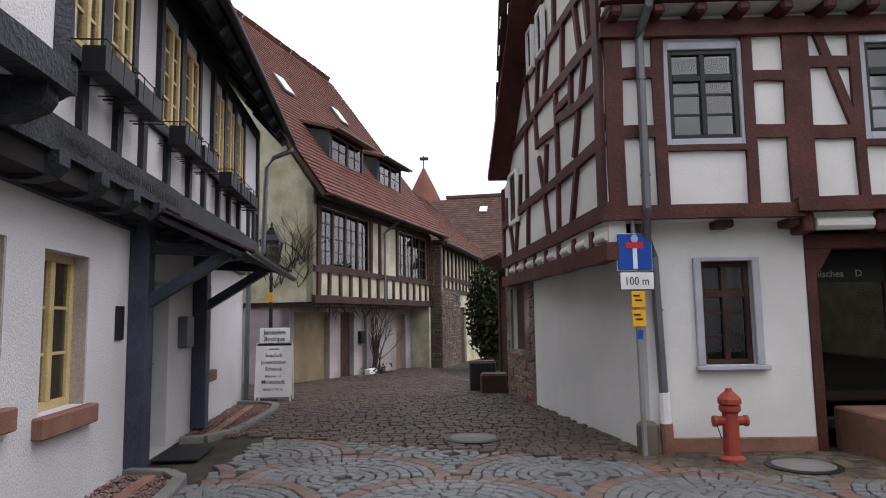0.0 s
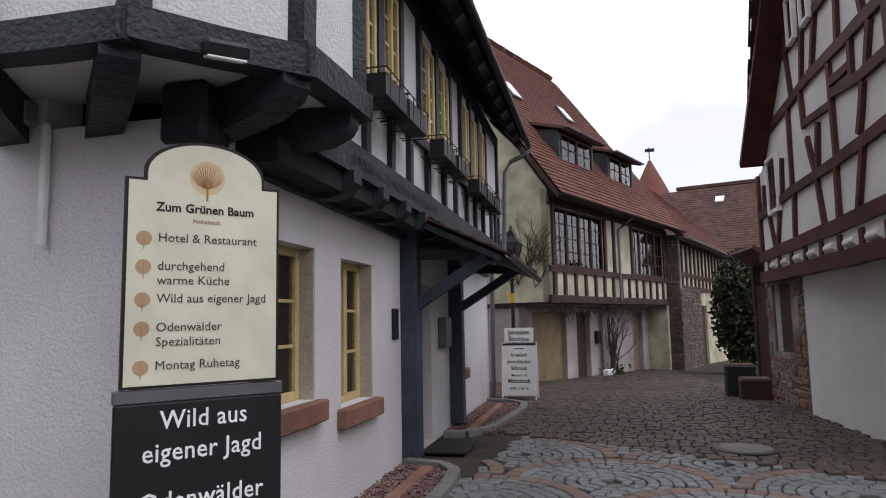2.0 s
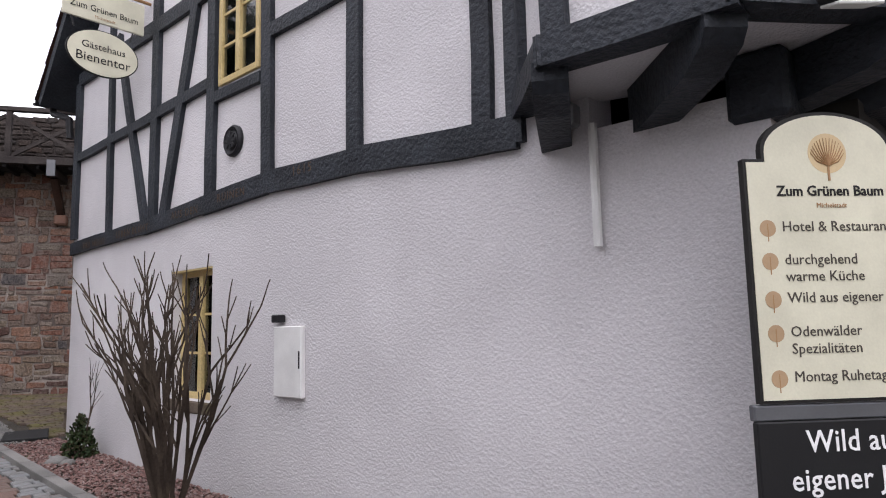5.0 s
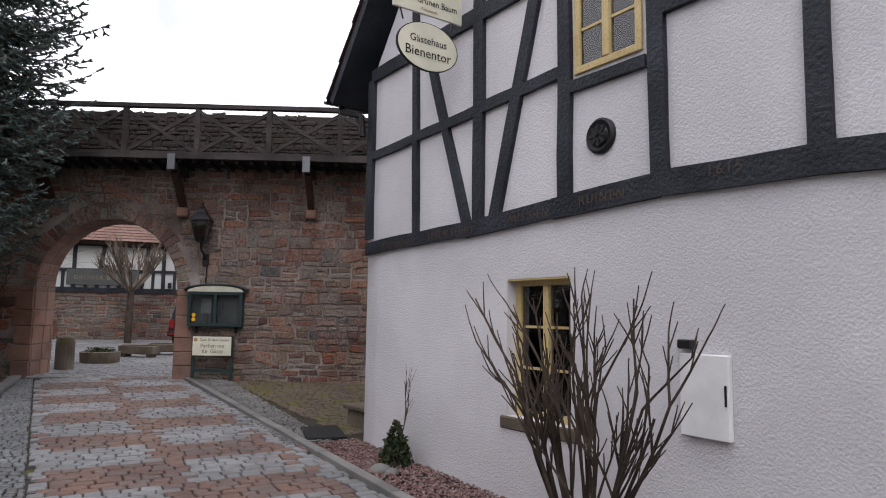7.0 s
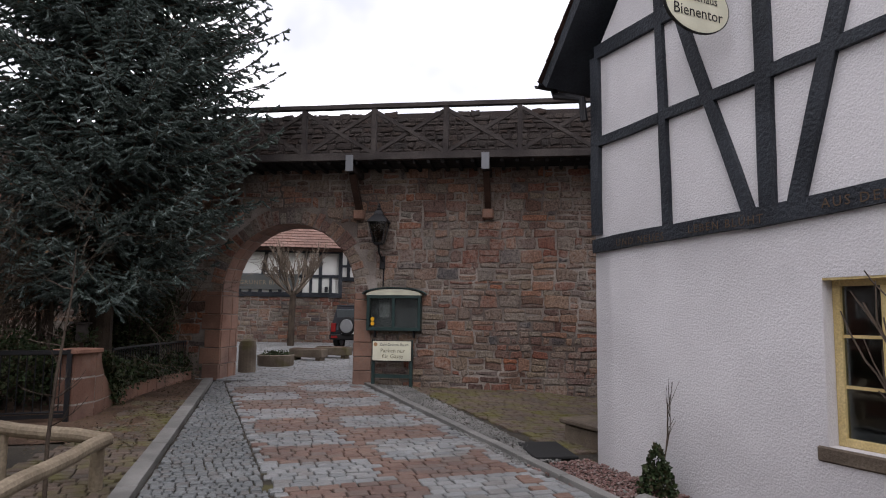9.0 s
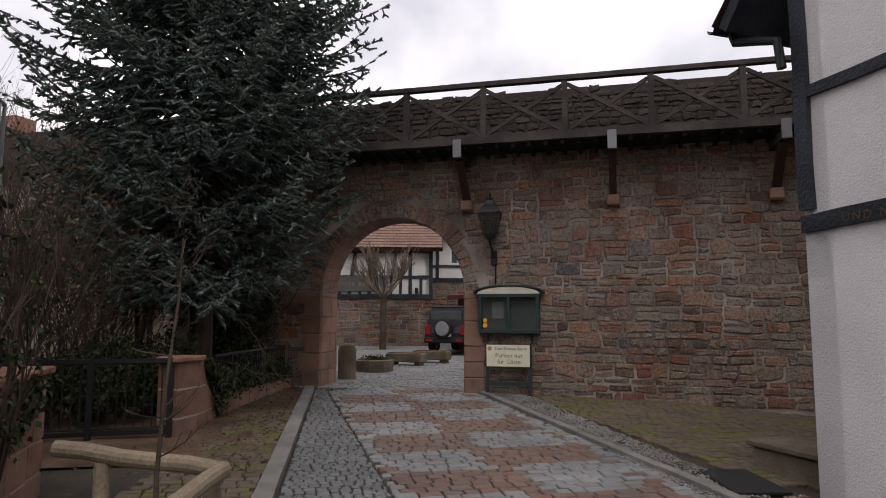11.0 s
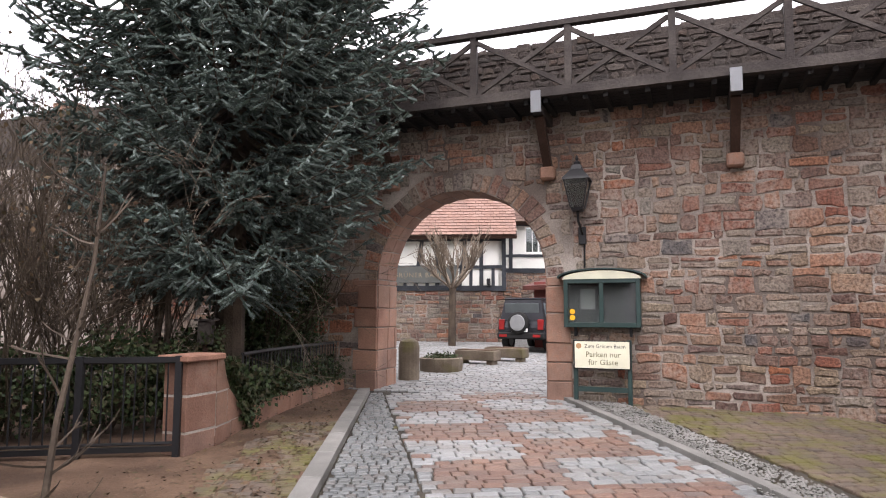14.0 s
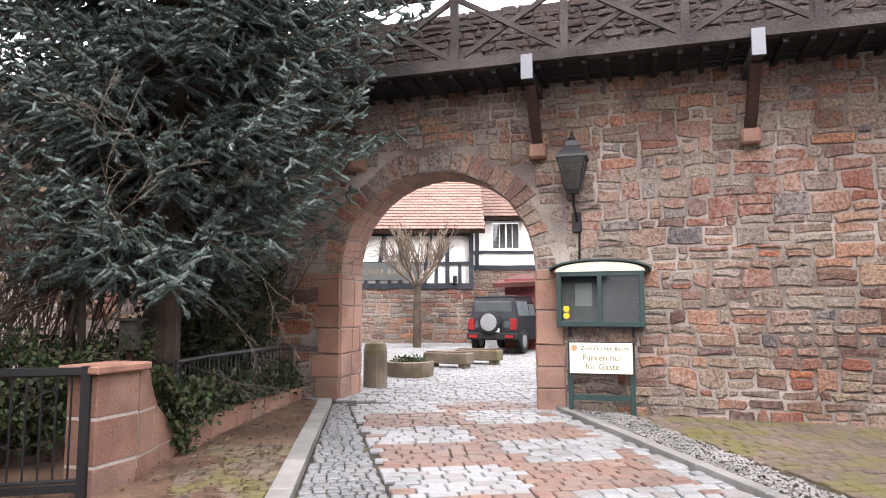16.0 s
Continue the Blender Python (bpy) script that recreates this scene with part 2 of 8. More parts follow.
# parapet rubble, much darker than the wall stones
M_PARAPET = surf("dark_brown_grey_rubble", (0.058, 0.047, 0.043), (0.094, 0.079, 0.072), 0.95, 28, 1.6, 0.9, palette=[(0.065, 0.052, 0.047), (0.09, 0.072, 0.063), (0.054, 0.048, 0.045), (0.079, 0.054, 0.043), (0.108, 0.09, 0.079)], fleck=0.5)
M_LIGHTJOINT = surf("pale_joint_mortar", (0.36, 0.32, 0.28), (0.46, 0.42, 0.38), 0.95, 40, 2, 0.3)
M_LOG = surf("debarked_pine_log", (0.25, 0.195, 0.135), (0.35, 0.285, 0.20), 0.8, 30, 2, 0.4)
M_RED = plain("faded_red_hydrant_paint", (0.30, 0.055, 0.035), 0.55)
M_SIGNBLUE = plain("traffic_sign_blue", (0.01, 0.07, 0.36), 0.35)
M_SIGNRED = plain("traffic_sign_red", (0.55, 0.03, 0.03), 0.35)
M_SIGNYEL = plain("yellow_plate", (0.8, 0.42, 0.02), 0.4)
M_CAR = plain("dark_grey_car_paint", (0.035, 0.036, 0.042), 0.25, 0.3)
M_RUBBER = plain("black_rubber", (0.014, 0.014, 0.014), 0.8)
M_LAMP_RED = plain("red_tail_lamp", (0.25, 0.02, 0.02), 0.25)
M_GREENCAB = plain("dark_green_metal", (0.022, 0.042, 0.04), 0.4)
M_ORANGE = surf("orange_roof_tile", (0.34, 0.13, 0.05), (0.45, 0.18, 0.08), 0.85, 30, 1, 0.2)
M_SHED = plain("red_shed_boards", (0.17, 0.045, 0.04), 0.7)
M_GARAGE = surf("ochre_garage_door", (0.26, 0.19, 0.10), (0.33, 0.25, 0.14), 0.6, 40, 2, 0.1)
M_PINKWALL = surf("pale_rose_plaster", (0.42, 0.36, 0.35), (0.52, 0.46, 0.45), 0.9, 40, 1.2, 0.15, dirt=0.35)
M_PLANTER = surf("weathered_concrete_planter", (0.13, 0.10, 0.075), (0.2, 0.16, 0.12), 0.9, 50, 2, 0.4, moss=0.3)

# ---- building tools ----
RNG = random.Random(7)


def link(name, me, mt, parent=None, label=""):
    ob = new(name, me)
    if mt:
        me.materials.append(mt)
    if parent:
        ob.parent = parent
    if label:
        ob["label"] = label
    return ob


def part(name, bm, mt, parent=None, label="", smooth=False):
    me = bpy.data.meshes.new(name)
    bm.to_mesh(me)
    bm.free()
    if smooth:
        for f in me.polygons:
            f.use_smooth = True
    return link(name, me, mt, parent, label)


def raw(name, verts, faces, mt, parent=None, label="", smooth=False):
    me = bpy.data.meshes.new(name)
    me.from_pydata([tuple(v) for v in verts], [], faces)
    me.update()
    if smooth:
        me.polygons.foreach_set("use_smooth", [True] * len(me.polygons))
    return link(name, me, mt, parent, label)


def thing(name, m, label, category, group="", kind=""):
    ob = new(name)
    ob.matrix_world = m
    ob.empty_display_size = 0.1
    return tagged(ob, label, category, group, kind)


def box(bm, x0, y0, z0, x1, y1, z1, m=None, bevel=0.0):
    vs = [bm.verts.new((x, y, z)) for z in (z0, z1) for x, y in ((x0, y0), (x1, y0), (x1, y1), (x0, y1))]
    fs = [bm.faces.new([vs[i] for i in q]) for q in ((3, 2, 1, 0), (4, 5, 6, 7), (0, 1, 5, 4), (1, 2, 6, 5), (2, 3, 7, 6), (3, 0, 4, 7))]
    if bevel:
        es = list({e for f in fs for e in f.edges})
        r = bmesh.ops.bevel(bm, geom=es, offset=bevel, segments=1, affect="EDGES")
        vs = list({v for f in r["faces"] for v in f.verts} | {v for v in vs if v.is_valid})
    if m is not None:
        bmesh.ops.transform(bm, matrix=m, verts=[v for v in vs if v.is_valid])
    return bm


def boxed(x0, y0, z0, x1, y1, z1, m=None, bevel=0.0):
    return box(bmesh.new(), x0, y0, z0, x1, y1, z1, m, bevel)


def bar(bm, p, q, w, d, side=(0, 0, 1), wob=0.0, seg=1):
    """A beam from p to q, w wide across side, d deep; wob: uneven edges."""
    p, q = Vector(p), Vector(q)
    ax = (q - p).normalized()
    s = Vector(side)
    s = (s - ax * s.dot(ax)).normalized()
    o = ax.cross(s)
    rings = []
    for i in range(seg + 1):
        c = p.lerp(q, i / seg)
        jw, jd = (RNG.uniform(-wob, wob) for _ in range(2))
        rings.append([bm.verts.new(c + s * (a * w / 2 + jw + RNG.uniform(-wob, wob) * 0.5) + o * (b * d / 2 + jd * 0.3)) for a, b in ((-1, -1), (1, -1), (1, 1), (-1, 1))])
    for r0, r1 in zip(rings, rings[1:]):
        for i in range(4):
            bm.faces.new((r0[i], r0[(i + 1) % 4], r1[(i + 1) % 4], r1[i]))
    bm.faces.new(rings[0][::-1])
    bm.faces.new(rings[-1])
    return bm


def tube(bm, pts, radii, n=8, cap=True):
    """A round rod along pts."""
    pts = [Vector(p) for p in pts]
    if not hasattr(radii, "__len__"):
        radii = [radii] * len(pts)
    rings = []
    for i, p in enumerate(pts):
        ax = (pts[min(i + 1, len(pts) - 1)] - pts[max(i - 1, 0)]).normalized()
        s = ax.cross(Vector((0.31, 0.2, 0.93)) if abs(ax.z) < 0.9 else Vector((1, 0.1, 0))).normalized()
        o = ax.cross(s)
        rings.append([bm.verts.new(p + (s * math.cos(k * 2 * math.pi / n) + o * math.sin(k * 2 * math.pi / n)) * radii[i]) for k in range(n)])
    for r0, r1 in zip(rings, rings[1:]):
        for k in range(n):
            bm.faces.new((r0[k], r0[(k + 1) % n], r1[(k + 1) % n], r1[k]))
    if cap:
        bm.faces.new(rings[0][::-1])
        bm.faces.new(rings[-1])
    return bm


def lathe(bm, profile, n=16, m=None):
    """A turned shape: profile of (radius, z)."""
    rings = [[bm.verts.new((r * math.cos(k * 2 * math.pi / n), r * math.sin(k * 2 * math.pi / n), z)) for k in range(n)] for r, z in profile]
    for r0, r1 in zip(rings, rings[1:]):
        for k in range(n):
            bm.faces.new((r0[k], r0[(k + 1) % n], r1[(k + 1) % n], r1[k]))
    bm.faces.new(rings[0][::-1])
    bm.faces.new(rings[-1])
    if m is not None:
        bmesh.ops.transform(bm, matrix=m, verts=[v for r in rings for v in r])
    return bm


def prism(bm, poly, z0, z1, m=None):
    """An upright prism over the outline poly."""
    a = [bm.verts.new((x, y, z0)) for x, y in poly]
    b = [bm.verts.new((x, y, z1)) for x, y in poly]
    k = len(poly)
    for i in range(k):
        bm.faces.new((a[i], a[(i + 1) % k], b[(i + 1) % k], b[i]))
    bm.faces.new(a[::-1])
    bm.faces.new(b)
    if m is not None:
        bmesh.ops.transform(bm, matrix=m, verts=a + b)
    return bm


def wall_sheet(bm, m, u0, u1, z0, z1, holes, thick):
    """A wall in the plane y = 0 of m, its back at y = thick, with holes (u0, u1, z0, z1) through it."""
    us = sorted({u0, u1, *[h[0] for h in holes], *[h[1] for h in holes]})
    zs = sorted({z0, z1, *[h[2] for h in holes], *[h[3] for h in holes]})
    us = [u for u in us if u0 <= u <= u1]
    zs = [z for z in zs if z0 <= z <= z1]
    solid = {}
    for i in range(len(us) - 1):
        for j in range(len(zs) - 1):
            cu, cz = (us[i] + us[i + 1]) / 2, (zs[j] + zs[j + 1]) / 2
            solid[i, j] = not any(h[0] < cu < h[1] and h[2] < cz < h[3] for h in holes)
    made = {}

    def v(u, y, z):
        k = (round(u, 4), y, round(z, 4))
        if k not in made:
            made[k] = bm.verts.new(m @ Vector((u, y, z)))
        return made[k]

    for (i, j), s in solid.items():
        if not s:
            continue
        a, b, c, d = us[i], us[i + 1], zs[j], zs[j + 1]
        bm.faces.new((v(a, 0, c), v(b, 0, c), v(b, 0, d), v(a, 0, d)))
        bm.faces.new((v(a, thick, d), v(b, thick, d), v(b, thick, c), v(a, thick, c)))
        if not solid.get((i - 1, j)):
            bm.faces.new((v(a, 0, c), v(a, 0, d), v(a, thick, d), v(a, thick, c)))
        if not solid.get((i + 1, j)):
            bm.faces.new((v(b, 0, d), v(b, 0, c), v(b, thick, c), v(b, thick, d)))
        if not solid.get((i, j - 1)):
            bm.faces.new((v(b, 0, c), v(a, 0, c), v(a, thick, c), v(b, thick, c)))
        if not solid.get((i, j + 1)):
            bm.faces.new((v(a, 0, d), v(b, 0, d), v(b, thick, d), v(a, thick, d)))
    return bm


def window(parent, m, w, h, cols, rows, mt, sill=None, mullion=True, frame=0.07, curtain=0.0, surround=None, name="window", g=0.13, transom=False):
    """A casement window; m: its lower left corner, x along the wall, -y outwards. Frame and bars, panes, sill."""
    bm = bmesh.new()
    f = frame
    for q in ((0, 0, f, h), (w - f, 0, w, h), (f, 0, w - f, f), (f, h - f, w - f, h)):
        box(bm, q[0], -0.02, q[1], q[2], 0.05, q[3], None, 0.006)
    if mullion:
        box(bm, w / 2 - f * 0.55, -0.03, f, w / 2 + f * 0.55, 0.05, h - f, None, 0.006)
    cw, ch = (w - 2 * f) / cols, (h - 2 * f) / rows
    for i in range(1, cols):
        if not (mullion and cols % 2 == 0 and i == cols // 2):
            box(bm, f + i * cw - 0.013, 0.0, f, f + i * cw + 0.013, 0.03, h - f)
    for j in range(1, rows):
        box(bm, f, 0.001, f + j * ch - 0.013, w - f, 0.031, f + j * ch + 0.013)
    if transom:
        box(bm, f, -0.026, h * 0.68 - 0.035, w - f, 0.045, h * 0.68 + 0.035, None, 0.006)
    bmesh.ops.transform(bm, matrix=m, verts=bm.verts)
    win = part(name, bm, mt, parent)
    for i in range(cols):
        for j in range(rows):
            pm = boxed(f + i * cw, 0.012, f + j * ch, f + (i + 1) * cw, 0.018, f + (j + 1) * ch, m)
            pn = part("pane", pm, M_GLASS, win)
            pn.visible_shadow = False
    if sill:
        s = part("sill", boxed(-0.1, -0.16, -0.13, w + 0.1, 0.06, -0.003, m, 0.015), sill, win)
    if curtain:
        cb = bmesh.new()
        k = 14
        for i in range(k):
            a, b = f + (w - 2 * f) * i / k, f + (w - 2 * f) * (i + 1) / k
            ya, yb = 0.09 + 0.012 * (i % 2), 0.09 + 0.012 * ((i + 1) % 2)
            vs = [cb.verts.new(m @ Vector(c)) for c in ((a, ya, f), (b, yb, f), (b, yb, f + (h - 2 * f) * curtain), (a, ya, f + (h - 2 * f) * curtain))]
            cb.faces.new(vs)
        part("curtain", cb, M_CURTAIN, win)
    if surround:
        sb = bmesh.new()
        for q in ((-g, -g, 0, h + g), (w, -g, w + g, h + g), (0, -g, w, 0), (0, h, w, h + g)):
            box(sb, q[0], -0.055, q[1], q[2], 0.02, q[3], m, 0.008)
        part("surround", sb, surround, win)
    return win


def lettering(body, size, m, mt, parent, name="lettering", align="LEFT", shear=0.0, width=1.0, depth=0.001, label="", spacing=1.0, bold=0.0):
    cu = bpy.data.curves.new("type", "FONT")
    cu.body, cu.size, cu.align_x, cu.shear, cu.extrude, cu.space_character = body, size, align, shear, depth, spacing
    cu.resolution_u = 2
    cu.offset = bold * size
    tmp = new("type", cu)
    me = bpy.data.meshes.new_from_object(tmp.evaluated_get(bpy.context.evaluated_depsgraph_get()))
    bpy.data.objects.remove(tmp)
    bpy.data.curves.remove(cu)
    me.transform(m @ Matrix.Diagonal((width, 1, 1, 1)))
    me.materials.clear()
    return link(name, me, mt, parent, label)


class Pieces:
    """Stones, setts or tiles: the near ones become parts, the rest one joined part."""

    def __init__(self):
        self.single, self.verts, self.faces = [], [], []

    def add(self, v, f, near=False):
        if near:
            self.single.append((v, f))
        else:
            o = len(self.verts)
            self.verts += v
            self.faces += [tuple(i + o for i in q) for q in f]

    def finish(self, name, mt, parent, cap=300):
        for v, f in self.single[cap:]:
            self.add(v, f)
        for v, f in self.single[:cap]:
            raw(name, v, f, mt, parent)
        if self.verts:
            tagged(raw(name + "s_beyond", self.verts, self.faces, mt, parent), kind="stuff")


def stone(poly, place, rise, inset, jit=0.004, deep=0.05):
    """A worn block over a 2D outline; place(u, v, h) gives its point in space."""
    cu = sum(p[0] for p in poly) / len(poly)
    cv = sum(p[1] for p in poly) / len(poly)
    k = len(poly)
    poly = [(u + RNG.uniform(-jit, jit), v + RNG.uniform(-jit, jit)) for u, v in poly]

    def shrunk(d):
        out = []
        for u, v in poly:
            du, dv = cu - u, cv - v
            n = math.hypot(du, dv) or 1
            out.append((u + du / n * d, v + dv / n * d))
        return out

    tilt = [RNG.uniform(-jit, jit) * 0.6 for _ in range(k)]
    vs = [place(u, v, -deep) for u, v in poly]
    vs += [place(u, v, rise - inset * 0.7 + t) for (u, v), t in zip(poly, tilt)]
    vs += [place(u, v, rise + t) for (u, v), t in zip(shrunk(inset), tilt)]
    fs = []
    for r in (0, k):
        fs += [(r + i, r + (i + 1) % k, r + k + (i + 1) % k, r + k + i) for i in range(k)]
    fs.append(tuple(range(2 * k, 3 * k)))
    return vs, fs


def ground_z(x, y):
    z = max(0.0, 0.025 * (-x - 4)) * min(1, max(0, (9 - y) / 4))
    return z - 0.03 * (min(max(y, 14), 40) - 14) * min(1, max(0, (x + 8) / 3))


def on_ground(u, v, h):
    return (u, v, ground_z(u, v) + h)

# ---- ground ----
bm = bmesh.new()
gx = [-900, -300, -120, -60] + [-44 + k for k in range(61)] + [30, 60, 120, 300, 900]
gy = [-900, -300, -120, -60, -30] + [-12 + k for k in range(57)] + [60, 120, 300, 900]
gv = [[bm.verts.new((x, y, ground_z(x, y) - 0.02)) for y in gy] for x in gx]
for i in range(len(gx) - 1):
    for j in range(len(gy) - 1):
        bm.faces.new((gv[i][j], gv[i + 1][j], gv[i + 1][j + 1], gv[i][j + 1]))
GROUND = tagged(part("ground", bm, M_JOINT), "dark earth ground under the paved lanes and yards", "ground", kind="structure")

HA = pose(-1.6, 3.913, 0, 0, 0, 5.8)
HB = pose(-2.03, 17.9, 0, 0, 0, 72.7)
WD = pose(-18.26, 2.34, 0, 0, 0, 63.5)


def timber(parent, m, p, q, w=0.17, d=0.1, mt=None, name="timber", wob=0.008):
    """A wall timber; p and q are (along, up) on the wall plane of m, the face a little proud."""
    bm = bmesh.new()
    n = max(2, int((Vector(q) - Vector(p)).length / 0.45))
    bar(bm, (p[0], 0, p[1]), (q[0], 0, q[1]), w, d, (q[1] - p[1], 0, p[0] - q[0]), wob, n)
    bmesh.ops.transform(bm, matrix=m, verts=bm.verts)
    return part(name, bm, mt or M_TIMBER, parent)


def tiled(parent, m, w, h, mt, tw=0.19, th=0.2, name="tile", thick=0.022):
    """Rows of plain tiles on a slope: m has x along the eave, y up the slope."""
    vs, fs = [], []
    rows, cols = int(h / th), int(w / tw)
    for r in range(rows):
        for c in range(-1, cols + 1):
            x0 = c * tw + (r % 2) * tw / 2 + RNG.uniform(-0.004, 0.004)
            x1 = min(x0 + tw - 0.008, w)
            x0 = max(x0, 0)
            if x1 - x0 < 0.03:
                continue
            y0 = r * th + RNG.uniform(-0.006, 0.006)
            y1 = y0 + th + 0.05
            lift = thick * 2 + RNG.uniform(-0.004, 0.004)
            mid = (x0 + x1) / 2
            pts = [(x0, y0 + 0.012, lift), (mid, y0 - 0.012, lift + 0.004), (x1, y0 + 0.012, lift), (x1, y1, 0.012), (x0, y1, 0.012),
                   (x0, y0 + 0.012, lift - thick), (mid, y0 - 0.012, lift - thick), (x1, y0 + 0.012, lift - thick)]
            o = len(vs)
            vs += [tuple(m @ Vector(p)) for p in pts]
            fs += [(o, o + 1, o + 2, o + 3, o + 4), (o, o + 5, o + 6, o + 1), (o + 1, o + 6, o + 7, o + 2), (o, o + 4, o + 5), (o + 2, o + 7, o + 3)]
    return tagged(raw(name + "s", vs, fs, mt, parent), kind="stuff")


def slope(p, q, r):
    """A frame with its origin at p, x towards q and y up towards r."""
    p, q, r = Vector(p), Vector(q), Vector(r)
    x = (q - p).normalized()
    y = (r - p)
    y = (y - x * y.dot(x)).normalized()
    z = x.cross(y)
    return Matrix(((x.x, y.x, z.x, p.x), (x.y, y.y, z.y, p.y), (x.z, y.z, z.z, p.z), (0, 0, 0, 1)))


def slab(bm, p, q, r, s, t):
    """A roof plate through four corners, t thick."""
    p, q, r, s = (Vector(k) for k in (p, q, r, s))
    n = (q - p).cross(s - p).normalized() * t
    a = [bm.verts.new(k) for k in (p, q, r, s)]
    b = [bm.verts.new(k - n) for k in (p, q, r, s)]
    bm.faces.new(a)
    bm.faces.new(b[::-1])
    for i in range(4):
        bm.faces.new((a[i], b[i], b[(i + 1) % 4], a[(i + 1) % 4]))
    return bm


def gable_wall(bm, m, u0, u1, z0, apex_u, apex_z, y0, y1):
    tri = [(u0, z0), (u1, z0), (apex_u, apex_z)]
    a = [bm.verts.new(m @ Vector((u, y0, z))) for u, z in tri]
    b = [bm.verts.new(m @ Vector((u, y1, z))) for u, z in tri]
    bm.faces.new(a)
    bm.faces.new(b[::-1])
    for i in range(3):
        bm.faces.new((a[i], b[i], b[(i + 1) % 3], a[(i + 1) % 3]))
    return bm


def gutter(parent, p, q, mt=None, r=0.06, name="gutter"):
    bm = bmesh.new()
    p, q = Vector(p), Vector(q)
    ax = (q - p).normalized()
    s = ax.cross(Vector((0, 0, 1))).normalized()
    outer = [[bm.verts.new(c + s * math.cos(math.pi * k / 8) * rr - Vector((0, 0, math.sin(math.pi * k / 8) * rr))) for k in range(9)] for c in (p, q) for rr in (r, r * 0.86)]
    for a, b in ((outer[0], outer[2]), (outer[3], outer[1])):
        for k in range(8):
            bm.faces.new((a[k], a[k + 1], b[k + 1], b[k]))
    for a, b in ((outer[0], outer[1]), (outer[2], outer[3])):
        for k in range(8):
            bm.faces.new((a[k], b[k], b[k + 1], a[k + 1]))
    return part(name, bm, mt or M_ZINC, parent)


M_CARVED = plain("worn_brown_carving", (0.085, 0.055, 0.035), 0.8)
# ---- white half-timbered inn at the corner ----
inn = thing("house", HA, "white plastered inn with blue-black half-timbering and a corner bay", "house")
FY = -0.06                                             # plane of the front wall
I4 = Matrix.Identity(4)
FRONT = pose(0, FY, 0)
STREET = pose(0, 0, 0, 0, 0, 90)                        # x runs along the lane, -y points out to it
JET = pose(0.3, 0, 0, 0, 0, 90)
fw = (-6.32, -5.42, 0.92, 2.31)
bm = bmesh.new()
wall_sheet(bm, FRONT, -9.37, 0, -0.1, 2.78, [fw], 0.35)
part("wall", bm, M_PLASTER, inn, "white roughcast ground-floor wall")
st_holes = [(0.72, 1.62, 0.98, 2.18), (2.17, 3.0, 0.84, 2.15), (4.45, 5.35, 0.02, 2.05), (6.75, 7.5, 0.8, 2.1)]
bm = bmesh.new()
wall_sheet(bm, STREET, FY + 0.35, 10.0, -0.4, 2.78, st_holes, 0.35)
part("wall", bm, M_PLASTER, inn)
part("wall", wall_sheet(bmesh.new(), pose(-9.37, 10.0, 0, 0, 0, 270), 0, 10.06, -0.3, 5.3, [], 0.3), M_PLASTER, inn)
part("wall", wall_sheet(bmesh.new(), pose(0, 9.99, 0, 0, 0, 180), 0.0, 9.36, -0.4, 5.3, [], 0.3), M_PLASTER, inn)
part("wall", gable_wall(bmesh.new(), I4, -9.37, 0.3, 5.3, -4.55, 11.2, 9.7, 9.95), M_PLASTER, inn)
uw = (-5.33, -4.55, 4.2, 5.41)
part("wall", wall_sheet(bmesh.new(), FRONT, -9.37, -1.0, 2.78, 5.3, [(uw[0], uw[1], uw[2], 5.3)], 0.28), M_PLASTER, inn, "white infill of the half-timbered gable")
part("wall", gable_wall(bmesh.new(), FRONT, -9.37, 0.5, 5.3, -4.55, 11.2, 0.0, 0.28), M_PLASTER, inn, "white infill of the half-timbered gable")
up_win = [(1.72, 2.22), (2.42, 2.92), (3.82, 4.42), (4.62, 5.22), (6.1, 6.65), (6.82, 7.37), (7.55, 8.1)]
part("wall", wall_sheet(bmesh.new(), JET, 0.75, 9.65, 2.78, 5.3, [(a, b, 3.68, 4.85) for a, b in up_win], 0.25), M_PLASTER, inn)
part("wall", wall_sheet(bmesh.new(), pose(-3.0, 9.65, 0, 0, 0, 0), 0, 3.3, 2.78, 5.3, [], -0.2), M_PLASTER, inn)
# inner floors and a cross wall, blackened as room shade
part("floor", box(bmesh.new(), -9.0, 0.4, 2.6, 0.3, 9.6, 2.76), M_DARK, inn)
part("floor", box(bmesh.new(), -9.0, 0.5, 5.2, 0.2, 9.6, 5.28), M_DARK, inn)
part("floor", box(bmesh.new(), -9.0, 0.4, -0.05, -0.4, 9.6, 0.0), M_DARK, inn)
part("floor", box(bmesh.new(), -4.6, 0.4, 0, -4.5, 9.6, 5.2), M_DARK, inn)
# roof
bm = bmesh.new()
for ex, s in ((-10.05, -1), (0.82, 1)):
    a, b = (ex, -0.42, 5.15), (ex, 10.15, 5.15)
    c, d = (-4.55, 10.15, 11.45), (-4.55, -0.42, 11.45)
    slab(bm, *((a, b, c, d) if s > 0 else (b, a, d, c)), 0.14)
part("roof", bm, M_TIMBER, inn, "dark boarded roof plate with wide eaves")
tiled(inn, slope((0.88, -0.45, 5.15), (0.88, 10.2, 5.15), (-4.55, -0.45, 11.5)), 10.65, 8.2, M_TILE_OLD, 0.3, 0.3)
tiled(inn, slope((-10.1, 10.2, 5.15), (-10.1, -0.45, 5.15), (-4.55, 10.2, 11.5)), 10.65, 8.2, M_TILE_OLD, 0.3, 0.3)
gutter(inn, (0.92, -0.45, 5.16), (0.92, 10.25, 5.16), M_IRON)
